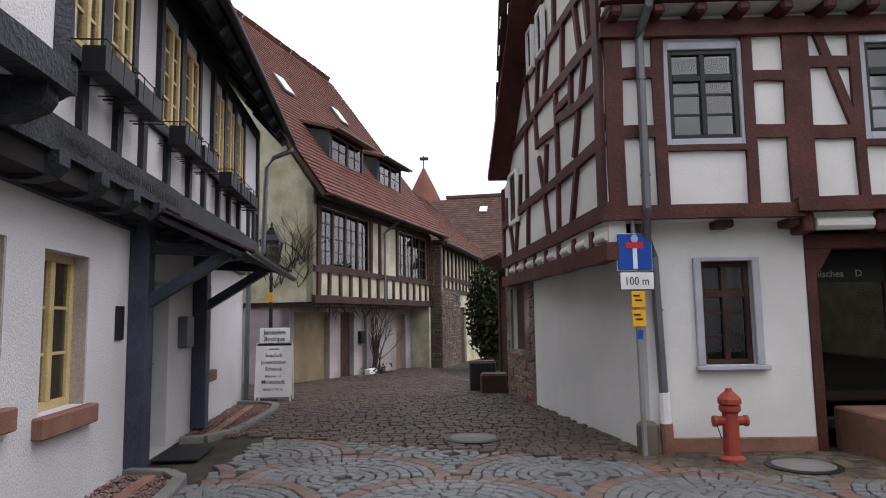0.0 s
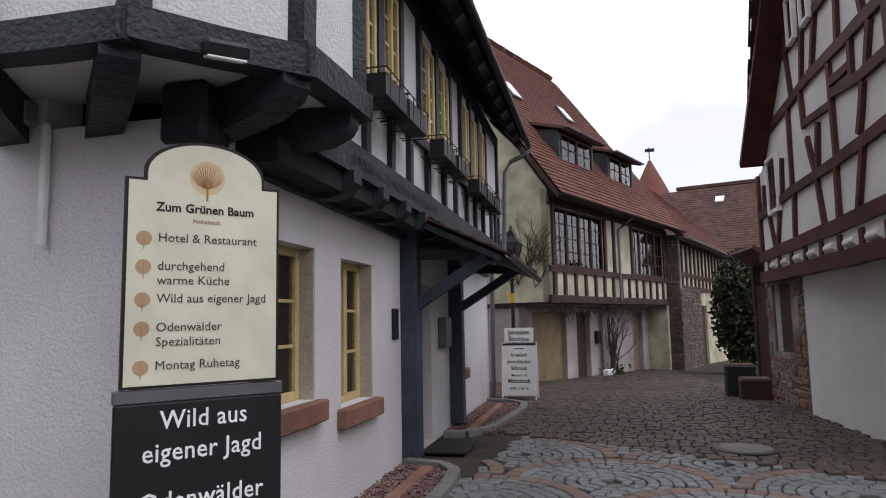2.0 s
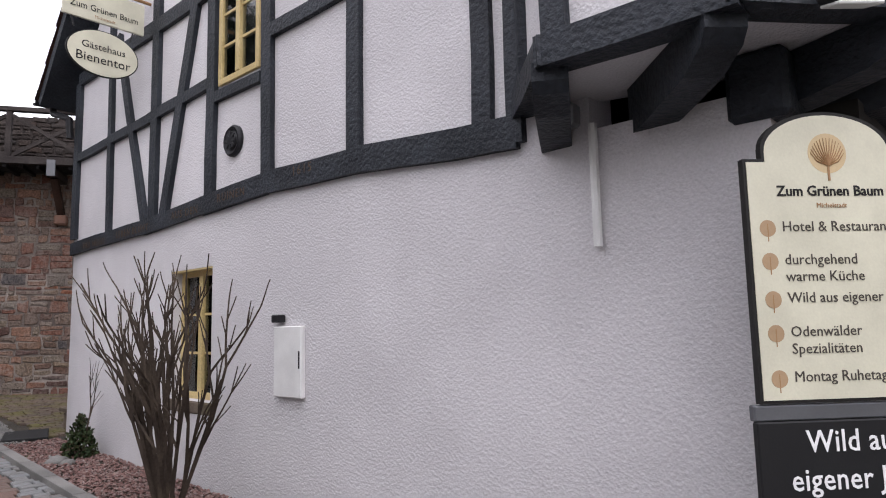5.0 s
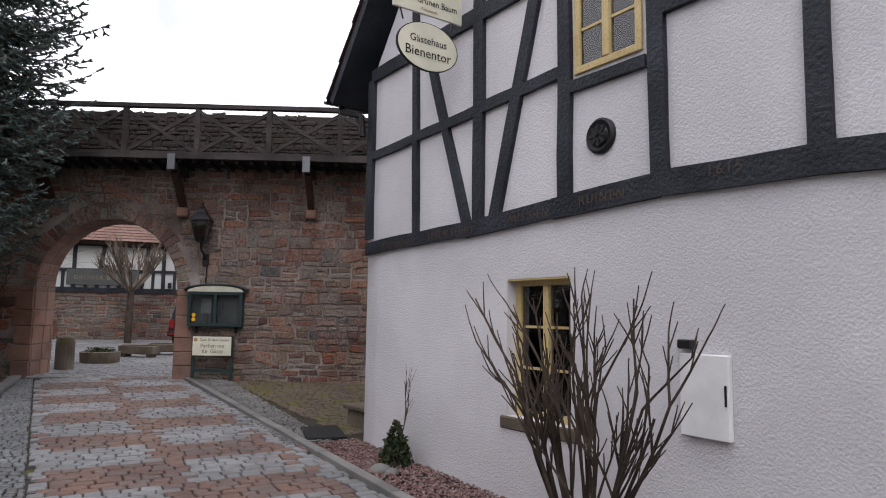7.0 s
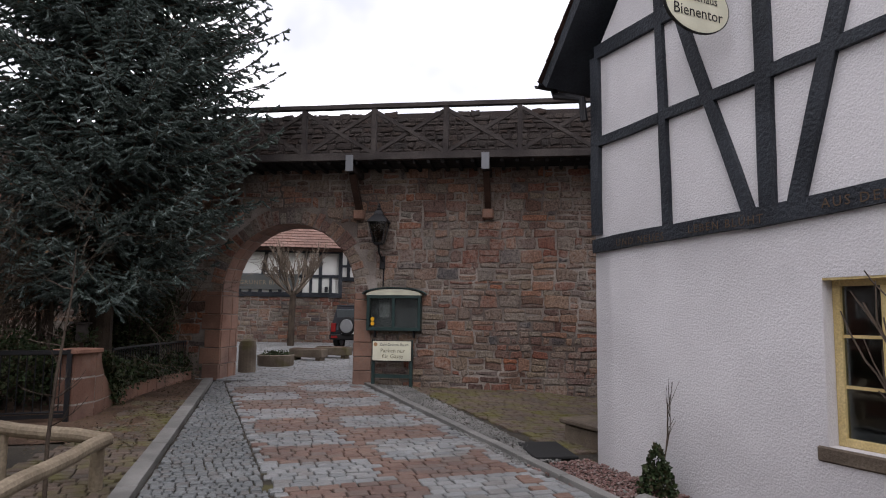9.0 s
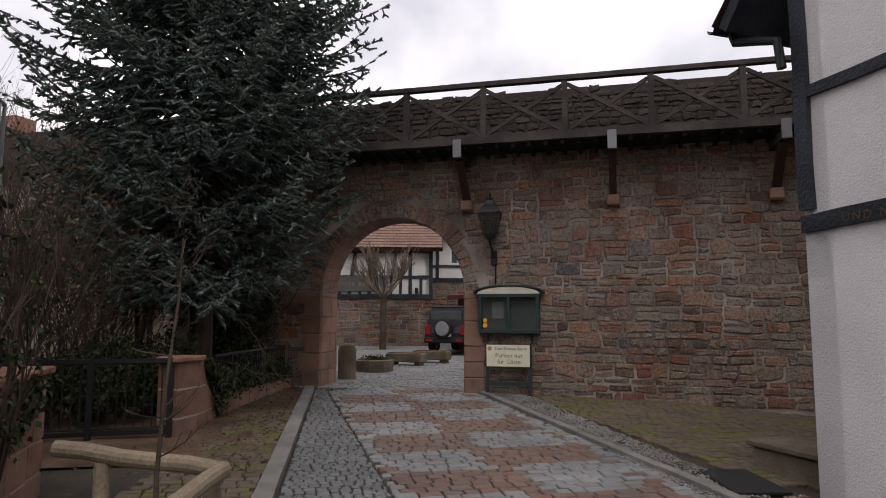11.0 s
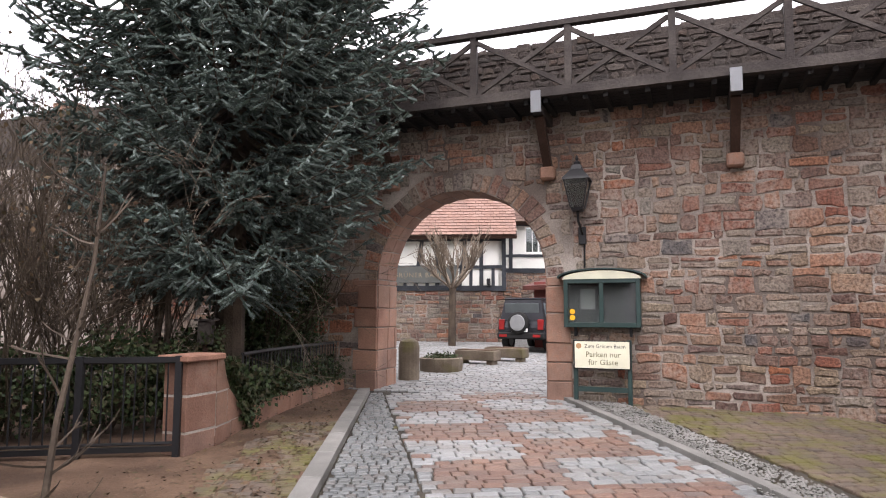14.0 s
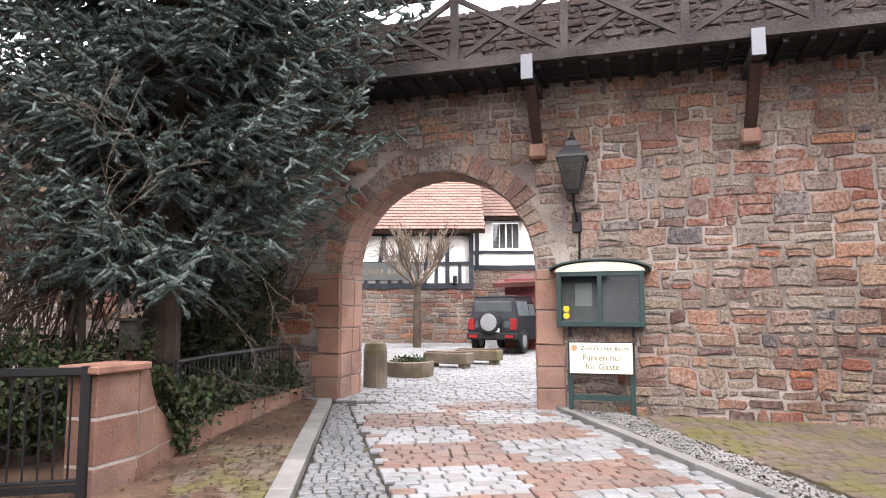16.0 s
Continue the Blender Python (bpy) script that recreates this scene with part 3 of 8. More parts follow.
gutter(inn, (-10.14, 10.2, 5.16), (-10.14, -0.45, 5.16), M_IRON)
bm = bmesh.new()
tube(bm, [(0.92, 10.15, 5.12), (0.9, 10.15, 4.98), (0.55, 10.1, 4.82), (0.42, 10.08, 4.6), (0.4, 10.08, 4.2), (0.36, 10.08, 2.9), (0.1, 10.05, 2.6), (0.07, 10.05, -0.1)], 0.05, 10)
part("downpipe", bm, M_ZINC, inn)
bm = bmesh.new()
tube(bm, [(-10.1, -0.2, 5.14), (-10.05, -0.2, 5.0), (-9.75, -0.18, 4.9), (-9.5, -0.16, 4.8), (-9.48, -0.14, 4.5)], 0.05, 10)
part("downpipe", bm, M_IRON, inn)
# rafter feet under the lane eave
for k in range(13):
    part("rafter_foot", bar(bmesh.new(), (0.25, 0.9 + k * 0.73, 5.62), (0.8, 0.9 + k * 0.73, 5.02), 0.12, 0.14, (0, 1, 0)), M_TIMBER, inn)
# front timbers
FT = pose(0, FY - 0.005, 0)
for p, q, w in (((-9.37, 2.855), (-7.0, 2.9), 0.17), ((-7.02, 2.9), (-5.6, 2.965), 0.18), ((-5.62, 2.965), (-4.4, 3.01), 0.2), ((-4.42, 3.01), (-3.1, 2.98), 0.21), ((-3.12, 2.98), (-1.5, 2.87), 0.22), ((-9.31, 2.99), (-9.31, 5.3), 0.16), ((-8.07, 2.93), (-8.17, 6.3), 0.11), ((-6.79, 2.99), (-6.79, 7.5), 0.17),
                ((-7.0, 2.95), (-7.95, 5.6), 0.13), ((-6.5, 2.97), (-5.75, 5.6), 0.16), ((-5.45, 3.0), (-5.45, 9.0), 0.16), ((-4.38, 3.05), (-4.48, 9.5), 0.16), ((-3.12, 2.99), (-3.12, 8.0), 0.16),
                ((-1.78, 2.99), (-1.78, 6.6), 0.16), ((-1.52, 2.8), (-1.52, 6.3), 0.12), ((-9.23, 4.165), (-8.17, 4.2), 0.11), ((-8.06, 4.2), (-5.53, 4.28), 0.12), ((-5.37, 4.09), (-4.5, 4.09), 0.11),
                ((-4.42, 4.5), (-3.2, 4.5), 0.14), ((-9.3, 5.36), (-0.2, 5.36), 0.18), ((-8.0, 6.9), (-1.1, 6.9), 0.16)):
    timber(inn, FT, p, q, w)
# lane timbers
JT = pose(0.305, 0, 0, 0, 0, 90)
for p, q, w in (((0.9, 2.9), (9.65, 2.9), 0.26), ((0.8, 5.12), (9.65, 5.12), 0.18), ((0.98, 3.6), (9.6, 3.6), 0.1), ((9.58, 3.0), (9.58, 5.05), 0.13)):
    timber(inn, JT, p, q, w)
for a, b in up_win:
    for u in (a - 0.07, b + 0.07):
        timber(inn, JT, (u, 3.65), (u, 5.03), 0.11)
for u in (1.15, 1.95, 2.66, 3.3, 4.05, 4.9, 5.6, 6.4, 7.1, 7.85, 8.7, 9.2):
    timber(inn, JT, (u, 3.02), (u, 3.56), 0.11)
timber(inn, pose(0.02, 0, 0, 0, 0, 90), (0.7, 2.645), (9.9, 2.5), 0.15)
for k in range(12):
    y = 1.55 + k * 0.72
    bm = bmesh.new()
    prof = [(0.0, 2.56), (0.2, 2.555), (0.33, 2.59), (0.4, 2.67), (0.4, 2.77), (0.0, 2.77)]
    prism(bm, prof, -0.085, 0.085, Matrix(((1, 0, 0, 0), (0, 0, 1, y), (0, 1, 0, 0), (0, 0, 0, 1))))
    part("corbel", bm, M_TIMBER, inn)
# corner bay
BAY = [(-1.45, FY), (-0.86, -0.66), (0.03, -0.65), (0.64, -0.02), (0.67, 0.8), (0.3, 1.15)]
for i, ((ax, ay), (bx, by)) in enumerate(zip(BAY, BAY[1:])):
    ln = math.hypot(bx - ax, by - ay)
    f = pose(ax, ay, 0, 0, 0, math.degrees(math.atan2(by - ay, bx - ax)))
    part("bay_wall", wall_sheet(bmesh.new(), f, 0.0, ln, 3.05, 6.2, [], 0.12), M_PLASTER, inn)
    timber(inn, f @ pose(0, -0.005, 0), (-0.06, 3.035), (ln + 0.06, 3.035), 0.17, 0.18, wob=0.012)
    timber(inn, f @ pose(0, -0.008, 0), (0.03, 3.1), (0.03, 6.2), 0.15)
    timber(inn, f @ pose(0, -0.006, 0), (0.1, 4.55), (ln, 4.55), 0.14)
bm = bmesh.new()
prism(bm, [(-1.4, FY + 0.02), (-0.84, -0.6), (0.02, -0.58), (0.57, -0.05), (0.61, 0.7), (0.26, 1.05), (-0.2, 0.3)], 2.985, 3.02)
part("bay_soffit", bm, M_PLASTER, inn)
for (ex, ey), (sx, sy) in (((-0.86, -0.7), (-1.3, 0.05)), ((0.02, -0.68), (-0.7, 0.05)), ((0.66, -0.08), (-0.1, 0.25)), ((0.7, 0.7), (0.0, 0.62))):
    d = Vector((ex - sx, ey - sy, 0))
    ln = d.length
    ang = math.atan2(ey - sy, ex - sx)
    prof = [(0, 2.7), (ln * 0.3, 2.71), (ln * 0.75, 2.75), (ln * 0.95, 2.82), (ln, 2.88), (ln, 2.98), (0, 2.98)]
    f = Matrix.Translation((sx, sy, 0)) @ Matrix.Rotation(ang, 4, "Z") @ Matrix(((1, 0, 0, 0), (0, 0, 1, 0), (0, 1, 0, 0), (0, 0, 0, 1)))
    part("bracket", prism(bmesh.new(), prof, -0.095, 0.095, f), M_TIMBER, inn)
part("bracket", boxed(-0.2, -0.1, 2.62, 0.1, 0.2, 2.98, None, 0.03), M_TIMBER, inn)
# windows
window(inn, pose(fw[0], FY + 0.14, fw[2]), 0.9, 1.39, 2, 3, M_YELLOW, M_PLANTER)
part("reveal", boxed(fw[0] - 0.004, FY + 0.005, fw[3] - 0.02, fw[1] + 0.004, FY + 0.14, fw[3] + 0.004), M_YELLOW, inn)
window(inn, pose(uw[0], FY - 0.01, uw[2]), 0.78, 1.2, 2, 3, M_YELLOW, None)
for h in (st_holes[0], st_holes[1], st_holes[3]):
    window(inn, STREET @ pose(h[0], 0.15, h[2]), h[1] - h[0], h[3] - h[2], 2, 3, M_YELLOW, None, curtain=0.95)
    part("sill", boxed(h[0] - 0.09, -0.09, h[2] - 0.17, h[1] + 0.09, 0.15, h[2] - 0.003, STREET, 0.012), M_SILL, inn)
    part("reveal", box(bmesh.new(), h[0] - 0.002, 0.01, h[2], h[0] + 0.012, 0.15, h[3], STREET), M_REVEAL, inn)
    part("reveal", box(bmesh.new(), h[1] - 0.012, 0.01, h[2], h[1] + 0.002, 0.15, h[3], STREET), M_REVEAL, inn)
for a, b in up_win:
    window(inn, JET @ pose(a, -0.02, 3.68), b - a, 1.17, 2, 4, M_YELLOW, None, frame=0.05, curtain=0.45)
# entrance
DOOR = STREET @ pose(4.45, 0.2, 0.02)
bm = boxed(0, 0, 0, 0.9, 0.06, 2.0, DOOR, 0.01)
door = part("door", bm, M_DOOR, inn, "dark green-black panelled entrance door")
for q in ((0.1, 0.15, 0.8, 0.85), (0.1, 1.0, 0.8, 1.85)):
    part("door_panel", boxed(q[0], -0.015, q[1], q[2], 0.01, q[3], DOOR, 0.012), M_DOOR, door)
part("door_sticker", lathe(bmesh.new(), [(0.13, 0), (0.13, 0.006)], 20, DOOR @ pose(0.45, -0.02, 1.55, 90)), M_BOARD, door)
bm = bmesh.new()
tube(bm, [(0.82, 0, 1.02), (0.82, -0.06, 1.02), (0.7, -0.06, 1.02)], 0.012, 6)
bmesh.ops.transform(bm, matrix=DOOR, verts=bm.verts)
part("door_handle", bm, M_GALV, door)
for y in (3.95, 6.42):
    part("canopy_post", boxed(0.0, y, 0.05, 0.2, y + 0.22, 2.75, None, 0.015), M_BLUE, inn)
    part("canopy_brace", bar(bmesh.new(), (0.15, y + 0.11, 1.75), (1.0, y + 0.11, 2.28), 0.14, 0.12, (0, 1, 0)), M_BLUE, inn)
    part("canopy_beam", bar(bmesh.new(), (0.0, y + 0.11, 2.36), (1.15, y + 0.11, 2.3), 0.12, 0.12, (0, 1, 0)), M_TIMBER, inn)
bm = bmesh.new()
slab(bm, (1.22, 3.72, 2.26), (1.22, 7.15, 2.26), (0.0, 7.15, 2.84), (0.0, 3.72, 2.84), 0.06)
part("canopy_roof", bm, M_TIMBER, inn)
tiled(inn, slope((1.26, 3.7, 2.27), (1.26, 7.2, 2.27), (0.0, 3.7, 2.86)), 3.5, 1.35, M_TILE_OLD, 0.2, 0.19, "canopy_tile")
gutter(inn, (1.3, 3.72, 2.28), (1.3, 7.3, 2.2), M_ZINC, 0.05)
part("mailbox", boxed(0.0, 5.75, 1.2, 0.12, 6.1, 1.62, None, 0.015), M_ZINC, inn)
part("plaque", boxed(0.002, 3.62, 1.38, 0.03, 3.8, 1.72, None, 0.006), M_IRON, inn)
# small fittings of the front
part("meter_cabinet", boxed(-4.23, FY - 0.05, 1.05, -3.82, FY, 1.665, None, 0.008), M_WHITE, inn, "white meter cabinet door in the wall")
part("cabinet_lock", boxed(-3.855, FY - 0.055, 1.3, -3.838, FY - 0.05, 1.45), M_IRON, inn)
part("wall_lamp", boxed(-4.23, FY - 0.08, 1.7, -4.11, FY, 1.77, None, 0.01), M_IRON, inn)
bm = bmesh.new()
tube(bm, [(-0.96, FY - 0.04, 2.8), (-0.96, FY - 0.04, 2.07)], 0.028, 8)
part("cable_duct", bm, M_WHITE, inn)
part("movement_sensor", boxed(-1.2, FY - 0.12, 2.8, -1.05, FY, 2.95, None, 0.02), M_GALV, inn)
FLD = pose(0.36, -0.36, 2.99, 18, 0, 43)
fl_ = part("floodlight", boxed(-0.11, -0.2, -0.035, 0.11, -0.06, 0.05, FLD, 0.02), M_IRON, inn)
# white paint draws the bright gleam along the lamp's lower edge
part("floodlight_glass", boxed(-0.095, -0.212, -0.045, 0.095, -0.08, -0.03, FLD, 0.004), M_WHITE, fl_)
part("floodlight_arm", boxed(-0.02, -0.08, -0.02, 0.02, 0.0, 0.02, FLD), M_IRON, fl_)
bm = lathe(bmesh.new(), [(0.19, 0), (0.19, 0.03), (0.165, 0.05), (0.12, 0.035), (0.1, 0.055), (0.04, 0.05)], 24, pose(-5.02, FY, 3.55, 90) @ Matrix.Diagonal((0.86, 0.86, 1, 1)))
medal = part("medallion", bm, M_IRON, inn, "dark cast round medallion")
for k in range(4):
    part("relief", boxed(-0.1, -0.012, -0.015, 0.1, 0.0, 0.015, pose(-5.02, FY - 0.05, 3.55, 0, 45 * k, 0)), M_IRON, medal)
for t, x, z in (("UND NEUES", -8.9, 2.81), ("LEBEN BLÜHT", -7.75, 2.84), ("AUS DEN", -6.25, 2.89), ("RUINEN", -5.25, 2.945)):
    lettering(t, 0.12, pose(x, FY - 0.062, z, 90), M_CARVED, inn, "beam_inscription", spacing=1.3)
lettering("1615", 0.12, pose(-3.95, FY - 0.062, 2.995, 90), M_CARVED, inn, "beam_inscription", spacing=1.3)
lettering("DIESES HAUS WEGEN BAUFÄLLIGKEIT", 0.13, JT @ pose(1.55, -0.058, 2.84, 90), M_OLD, inn, "beam_inscription", width=1.1, spacing=1.2)


# ---- cream house with the long window bay ----
L = 9.5
bh = thing("house", HB, "cream half-timbered house with an overhanging storey and red tiled roof", "house")
holes = [(0.35, 3.55, 2.95, 4.55), (6.0, 9.05, 2.95, 4.55)]
bm = bmesh.new()
wall_sheet(bm, I4, 0, L, 2.0, 4.95, holes, 0.2)
part("wall", bm, M_PANEL_B, bh)
part("wall", wall_sheet(bmesh.new(), pose(0, 8.5, 0, 0, 0, 270), 0.0, 8.5, 2.0, 4.95, [], 0.2), M_CREAM, bh, "weathered cream gable wall with bare creeper")
part("wall", wall_sheet(bmesh.new(), pose(L, 0, 0, 0, 0, 90), 0.0, 8.5, -0.9, 4.95, [], 0.2), M_CREAM, bh, "weathered cream gable wall with bare creeper")
part("wall", gable_wall(bmesh.new(), pose(0, 0, 0, 0, 0, 90), 0, 8.5, 4.95, 4.6, 11.6, -0.2, 0.0), M_CREAM, bh, "weathered cream gable wall with bare creeper")
part("wall", gable_wall(bmesh.new(), pose(L, 0, 0, 0, 0, 90), 0, 8.5, 4.95, 4.6, 11.6, 0.0, 0.2), M_CREAM, bh, "weathered cream gable wall with bare creeper")
part("wall", wall_sheet(bmesh.new(), pose(0.1, 0.75, 0), 0, L - 0.3, -0.9, 2.0, [(0.25, 2.3, -0.9, 1.75), (3.0, 3.95, -0.9, 1.75), (7.6, 8.6, -0.9, 1.7)], 0.25), M_PINKWALL, bh)
part("wall", wall_sheet(bmesh.new(), pose(0.1, 6, 0, 0, 0, 270), 0, 5.25, -0.9, 2.0, [], 0.2), M_PINKWALL, bh)
part("floor", boxed(0.05, 0.05, 1.88, L, 8.3, 2.0), M_BROWN, bh)
part("garage_door", boxed(0.38, 0.9, -0.85, 2.38, 0.95, 1.74, None), M_GARAGE, bh, "ochre garage door under the overhang")
part("door", boxed(3.12, 0.9, -0.5, 4.03, 0.96, 1.74), M_BROWN, bh, "brown wooden house door")
part("door", boxed(7.72, 0.9, -0.85, 8.68, 0.96, 1.69), M_GARAGE, bh)
part("mailbox", boxed(4.35, 0.63, 0.75, 4.65, 0.75, 1.15, None, 0.01), M_IRON, bh)
part("step", boxed(3.0, 0.35, -0.6, 4.15, 0.75, -0.22, None, 0.02), M_SILL, bh)
B0 = pose(0, -0.01, 0)
for p, q, w in (((-0.02, 2.08), (L, 2.08), 0.2), ((0, 2.87), (L, 2.87), 0.16), ((0, 4.66), (L, 4.66), 0.2), ((0.25, 2.18), (0.25, 4.56), 0.17), ((3.65, 2.95), (3.65, 4.56), 0.17), ((4.35, 2.95), (4.35, 4.56), 0.14), ((5.9, 2.95), (5.9, 4.56), 0.17), ((9.15, 2.95), (9.15, 4.56), 0.17), ((L - 0.06, 2.18), (L - 0.06, 4.56), 0.13)):
    timber(bh, B0, p, q, w, 0.1, M_BROWN)
for k in range(13):
    timber(bh, B0, (0.85 + k * 0.67, 2.18), (0.85 + k * 0.67, 2.79), 0.13, 0.1, M_BROWN)
for k in range(4):
    window(bh, pose(0.35 + k * 0.8, 0.03, 2.95), 0.8, 1.6, 2, 4, M_BROWN, None, mullion=False, frame=0.06)
for k in range(4):
    window(bh, pose(6.0 + k * 0.7625, 0.03, 2.95), 0.7625, 1.6, 2, 4, M_BROWN, None, mullion=False, frame=0.06, curtain=0.5)
bm = bmesh.new()
slab(bm, (-0.35, -0.55, 4.72), (L + 0.3, -0.55, 4.72), (L + 0.3, 4.6, 11.75), (-0.35, 4.6, 11.75), 0.12)
slab(bm, (L + 0.3, 8.9, 4.72), (-0.35, 8.9, 4.72), (-0.35, 4.6, 11.75), (L + 0.3, 4.6, 11.75), 0.12)
part("roof", bm, M_BROWN, bh)
tiled(bh, slope((-0.37, -0.58, 4.73), (L + 0.32, -0.58, 4.73), (-0.37, 4.6, 11.8)), L + 0.7, 8.6, M_TILE, 0.18, 0.17)
tiled(bh, slope((L + 0.32, 8.93, 4.73), (-0.37, 8.93, 4.73), (L + 0.32, 4.6, 11.8)), L + 0.7, 8.6, M_TILE, 0.4, 0.4)
gutter(bh, (L + 0.35, -0.64, 4.72), (-0.4, -0.64, 4.72), M_BROWN)
bm = bmesh.new()
tube(bm, [(4.6, -0.6, 4.66), (4.6, -0.3, 4.45), (4.6, -0.1, 4.3), (4.6, -0.1, 2.1), (4.75, 0.5, 1.8), (4.75, 0.66, 1.6), (4.75, 0.66, -0.5)], 0.045, 8)
part("downpipe", bm, M_ZINC, bh)
# dormers with slate cheeks
for a, b in ((1.75, 4.15), (5.35, 7.6)):
    bm = bmesh.new()
    zs, ze = 5.75, 7.05
    yf = 0.45
    yb0, yb1 = 0.75, 1.85
    for x0, x1 in ((a, a + 0.1), (b - 0.1, b)):
        prism(bm, [(yf, zs - 0.1), (yb0, zs + 0.2), (yb1 + 0.3, ze + 0.25), (yf, ze)], x0, x1, Matrix(((0, 0, 1, 0), (1, 0, 0, 0), (0, 1, 0, 0), (0, 0, 0, 1))))
    dm = part("dormer", bm, M_SLATE, bh, "slate-hung dormer")
    bm = bmesh.new()
    slab(bm, (a - 0.15, yf - 0.3, ze), (b + 0.15, yf - 0.3, ze), (b + 0.15, 2.6, ze + 0.75), (a - 0.15, 2.6, ze + 0.75), 0.08)
    part("dormer_roof", bm, M_TILE_OLD, dm)
    part("dormer_sill", boxed(a + 0.1, yf - 0.04, zs - 0.25, b - 0.1, yf + 0.1, zs, None, 0.01), M_BROWN, dm)
    gutter(dm, (b + 0.2, yf - 0.34, ze), (a - 0.2, yf - 0.34, ze), M_ZINC, 0.05)
    ww = (b - a - 0.2) / 2
    for k in range(2):
        window(bh, pose(a + 0.1 + k * ww, yf, zs), ww, 1.22, 2, 3, M_BROWN, None, mullion=False, frame=0.06, curtain=0.9)
# roof lights
for x, s in ((2.4, 4.6), (6.6, 4.9)):
    f = slope((-0.37, -0.58, 4.73), (L + 0.32, -0.58, 4.73), (-0.37, 4.6, 11.8)) @ pose(x, s, 0.05)
    part("skylight", boxed(0, 0, 0, 0.6, 0.8, 0.07, f, 0.01), M_ZINC, bh)
    part("skylight_pane", boxed(0.06, 0.06, 0.072, 0.54, 0.74, 0.078, f), M_WHITE, bh)


# ---- white and oxblood house ----
C0, CL = Vector((3.63, 8.5, 0)), Vector((-0.161, 0.987, 0))
CFA, CLA = -1.5, math.degrees(math.atan2(-0.987, 0.161))
CF = pose(3.63, 8.5, 0, 0, 0, CFA)                      # front: x along it
CU = pose(3.6235, 8.25, 0, 0, 0, CFA)                   # upper front, its corner at x = -0.43
WID, LG = 6.2, 6.2
far = C0 + CL * WID
CW = pose(far.x, far.y, 0, 0, 0, CLA)                   # lane side, x towards the corner
cu_ = CU @ Vector((-0.43, 0, 0))
gdir = Vector((math.cos(radians(95.5)), math.sin(radians(95.5)), 0))
CWU = pose(cu_.x + gdir.x * LG, cu_.y + gdir.y * LG, 0, 0, 0, -84.5)
ch = thing("house", I4, "white plastered house with oxblood half-timbering and jettied storey", "house")
FW = (0.645, 1.22, 0.97, 2.145)
part("wall", wall_sheet(bmesh.new(), CF, 0, 1.84, -0.1, 2.62, [FW], 0.3), M_PLASTER_C, ch)
part("wall", wall_sheet(bmesh.new(), CW, 1.9, WID, -0.2, 2.3, [], 0.3), M_PLASTER_C, ch)
bm = bmesh.new()
wall_sheet(bm, CW, -0.05, 1.9, -0.5, 2.2, [(0.3, 1.25, 0.9, 2.1)], 0.34)
rub = part("wall", bm, M_MORTAR, ch, "bare sandstone rubble part of the wall")
part("shutter", boxed(0.3, 0.12, 0.9, 1.25, 0.18, 2.1, CW), M_BROWN, ch)
UW = [(0.31, 1.1, 3.525, 4.57), (2.54, 3.33, 3.56, 4.6)]
part("wall", wall_sheet(bmesh.new(), CU, -0.43, 7, 2.6, 4.9, UW, 0.25), M_PLASTER_C, ch)
part("wall", wall_sheet(bmesh.new(), CWU, 0, LG, 2.2, 4.2, [(0.95, 1.52, 3.35, 4.2)], 0.2), M_PLASTER_C, ch)
part("wall", prism(bmesh.new(), [(0.3, 4.2), (LG, 4.2), (LG, 6.1), (4.0, 7.3), (0.35, 4.25)], 0.0, 0.2, CWU @ Matrix(((1, 0, 0, 0), (0, 0, 1, 0), (0, 1, 0, 0), (0, 0, 0, 1)))), M_PLASTER_C, ch)
part("wall", wall_sheet(bmesh.new(), CU @ pose(0, -0.3, 0), -0.43, 7, 5.0, 6.2, [], 0.25), M_PLASTER_C, ch, "white wall of the attic storey")
part("wall", wall_sheet(bmesh.new(), CF @ pose(7, 0, 0, 0, 0, 90), 0, 6.0, -0.1, 5.3, [], 0.3), M_PLASTER_C, ch)
part("wall", wall_sheet(bmesh.new(), pose(far.x, far.y, 0, 0, 0, CFA) @ pose(7.0, 0, 0, 0, 0, 180), 0, 6.9, -0.5, 4.2, [], 0.3), M_PLASTER_C, ch)
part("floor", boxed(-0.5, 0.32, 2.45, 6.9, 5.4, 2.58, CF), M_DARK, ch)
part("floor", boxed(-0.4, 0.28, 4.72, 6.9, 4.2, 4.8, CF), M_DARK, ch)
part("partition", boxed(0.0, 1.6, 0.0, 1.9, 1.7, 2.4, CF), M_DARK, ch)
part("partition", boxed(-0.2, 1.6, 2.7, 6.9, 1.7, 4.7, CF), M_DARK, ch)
# roof: ridge parallel to the front
apex = CWU @ Vector((4.0, 0, 7.55))
fx = (CU.to_3x3() @ Vector((1, 0, 0)))
ov = CWU.to_3x3() @ Vector((0, -0.4, 0))
eN = CWU @ Vector((7.0, 0, 6.15))
eF = CWU @ Vector((0.43, 0, 4.36))
bm = bmesh.new()
slab(bm, eN + ov, eN + fx * 8, apex + fx * 8, apex + ov, 0.16)
slab(bm, eF + fx * 8, eF + ov, apex + ov, apex + fx * 8, 0.16)
part("roof", bm, M_OX, ch)
up = Vector((0, 0, 0.02))
tiled(ch, slope(eN + ov + up, eN + fx * 8 + up, apex + ov + up), 8.4, 3.2, M_TILE_OLD, 0.25, 0.25)
tiled(ch, slope(eF + fx * 8 + up, eF + ov + up, apex + fx * 8 + up), 8.28, 4.7, M_TILE_OLD, 0.25, 0.25)
bm = bmesh.new()
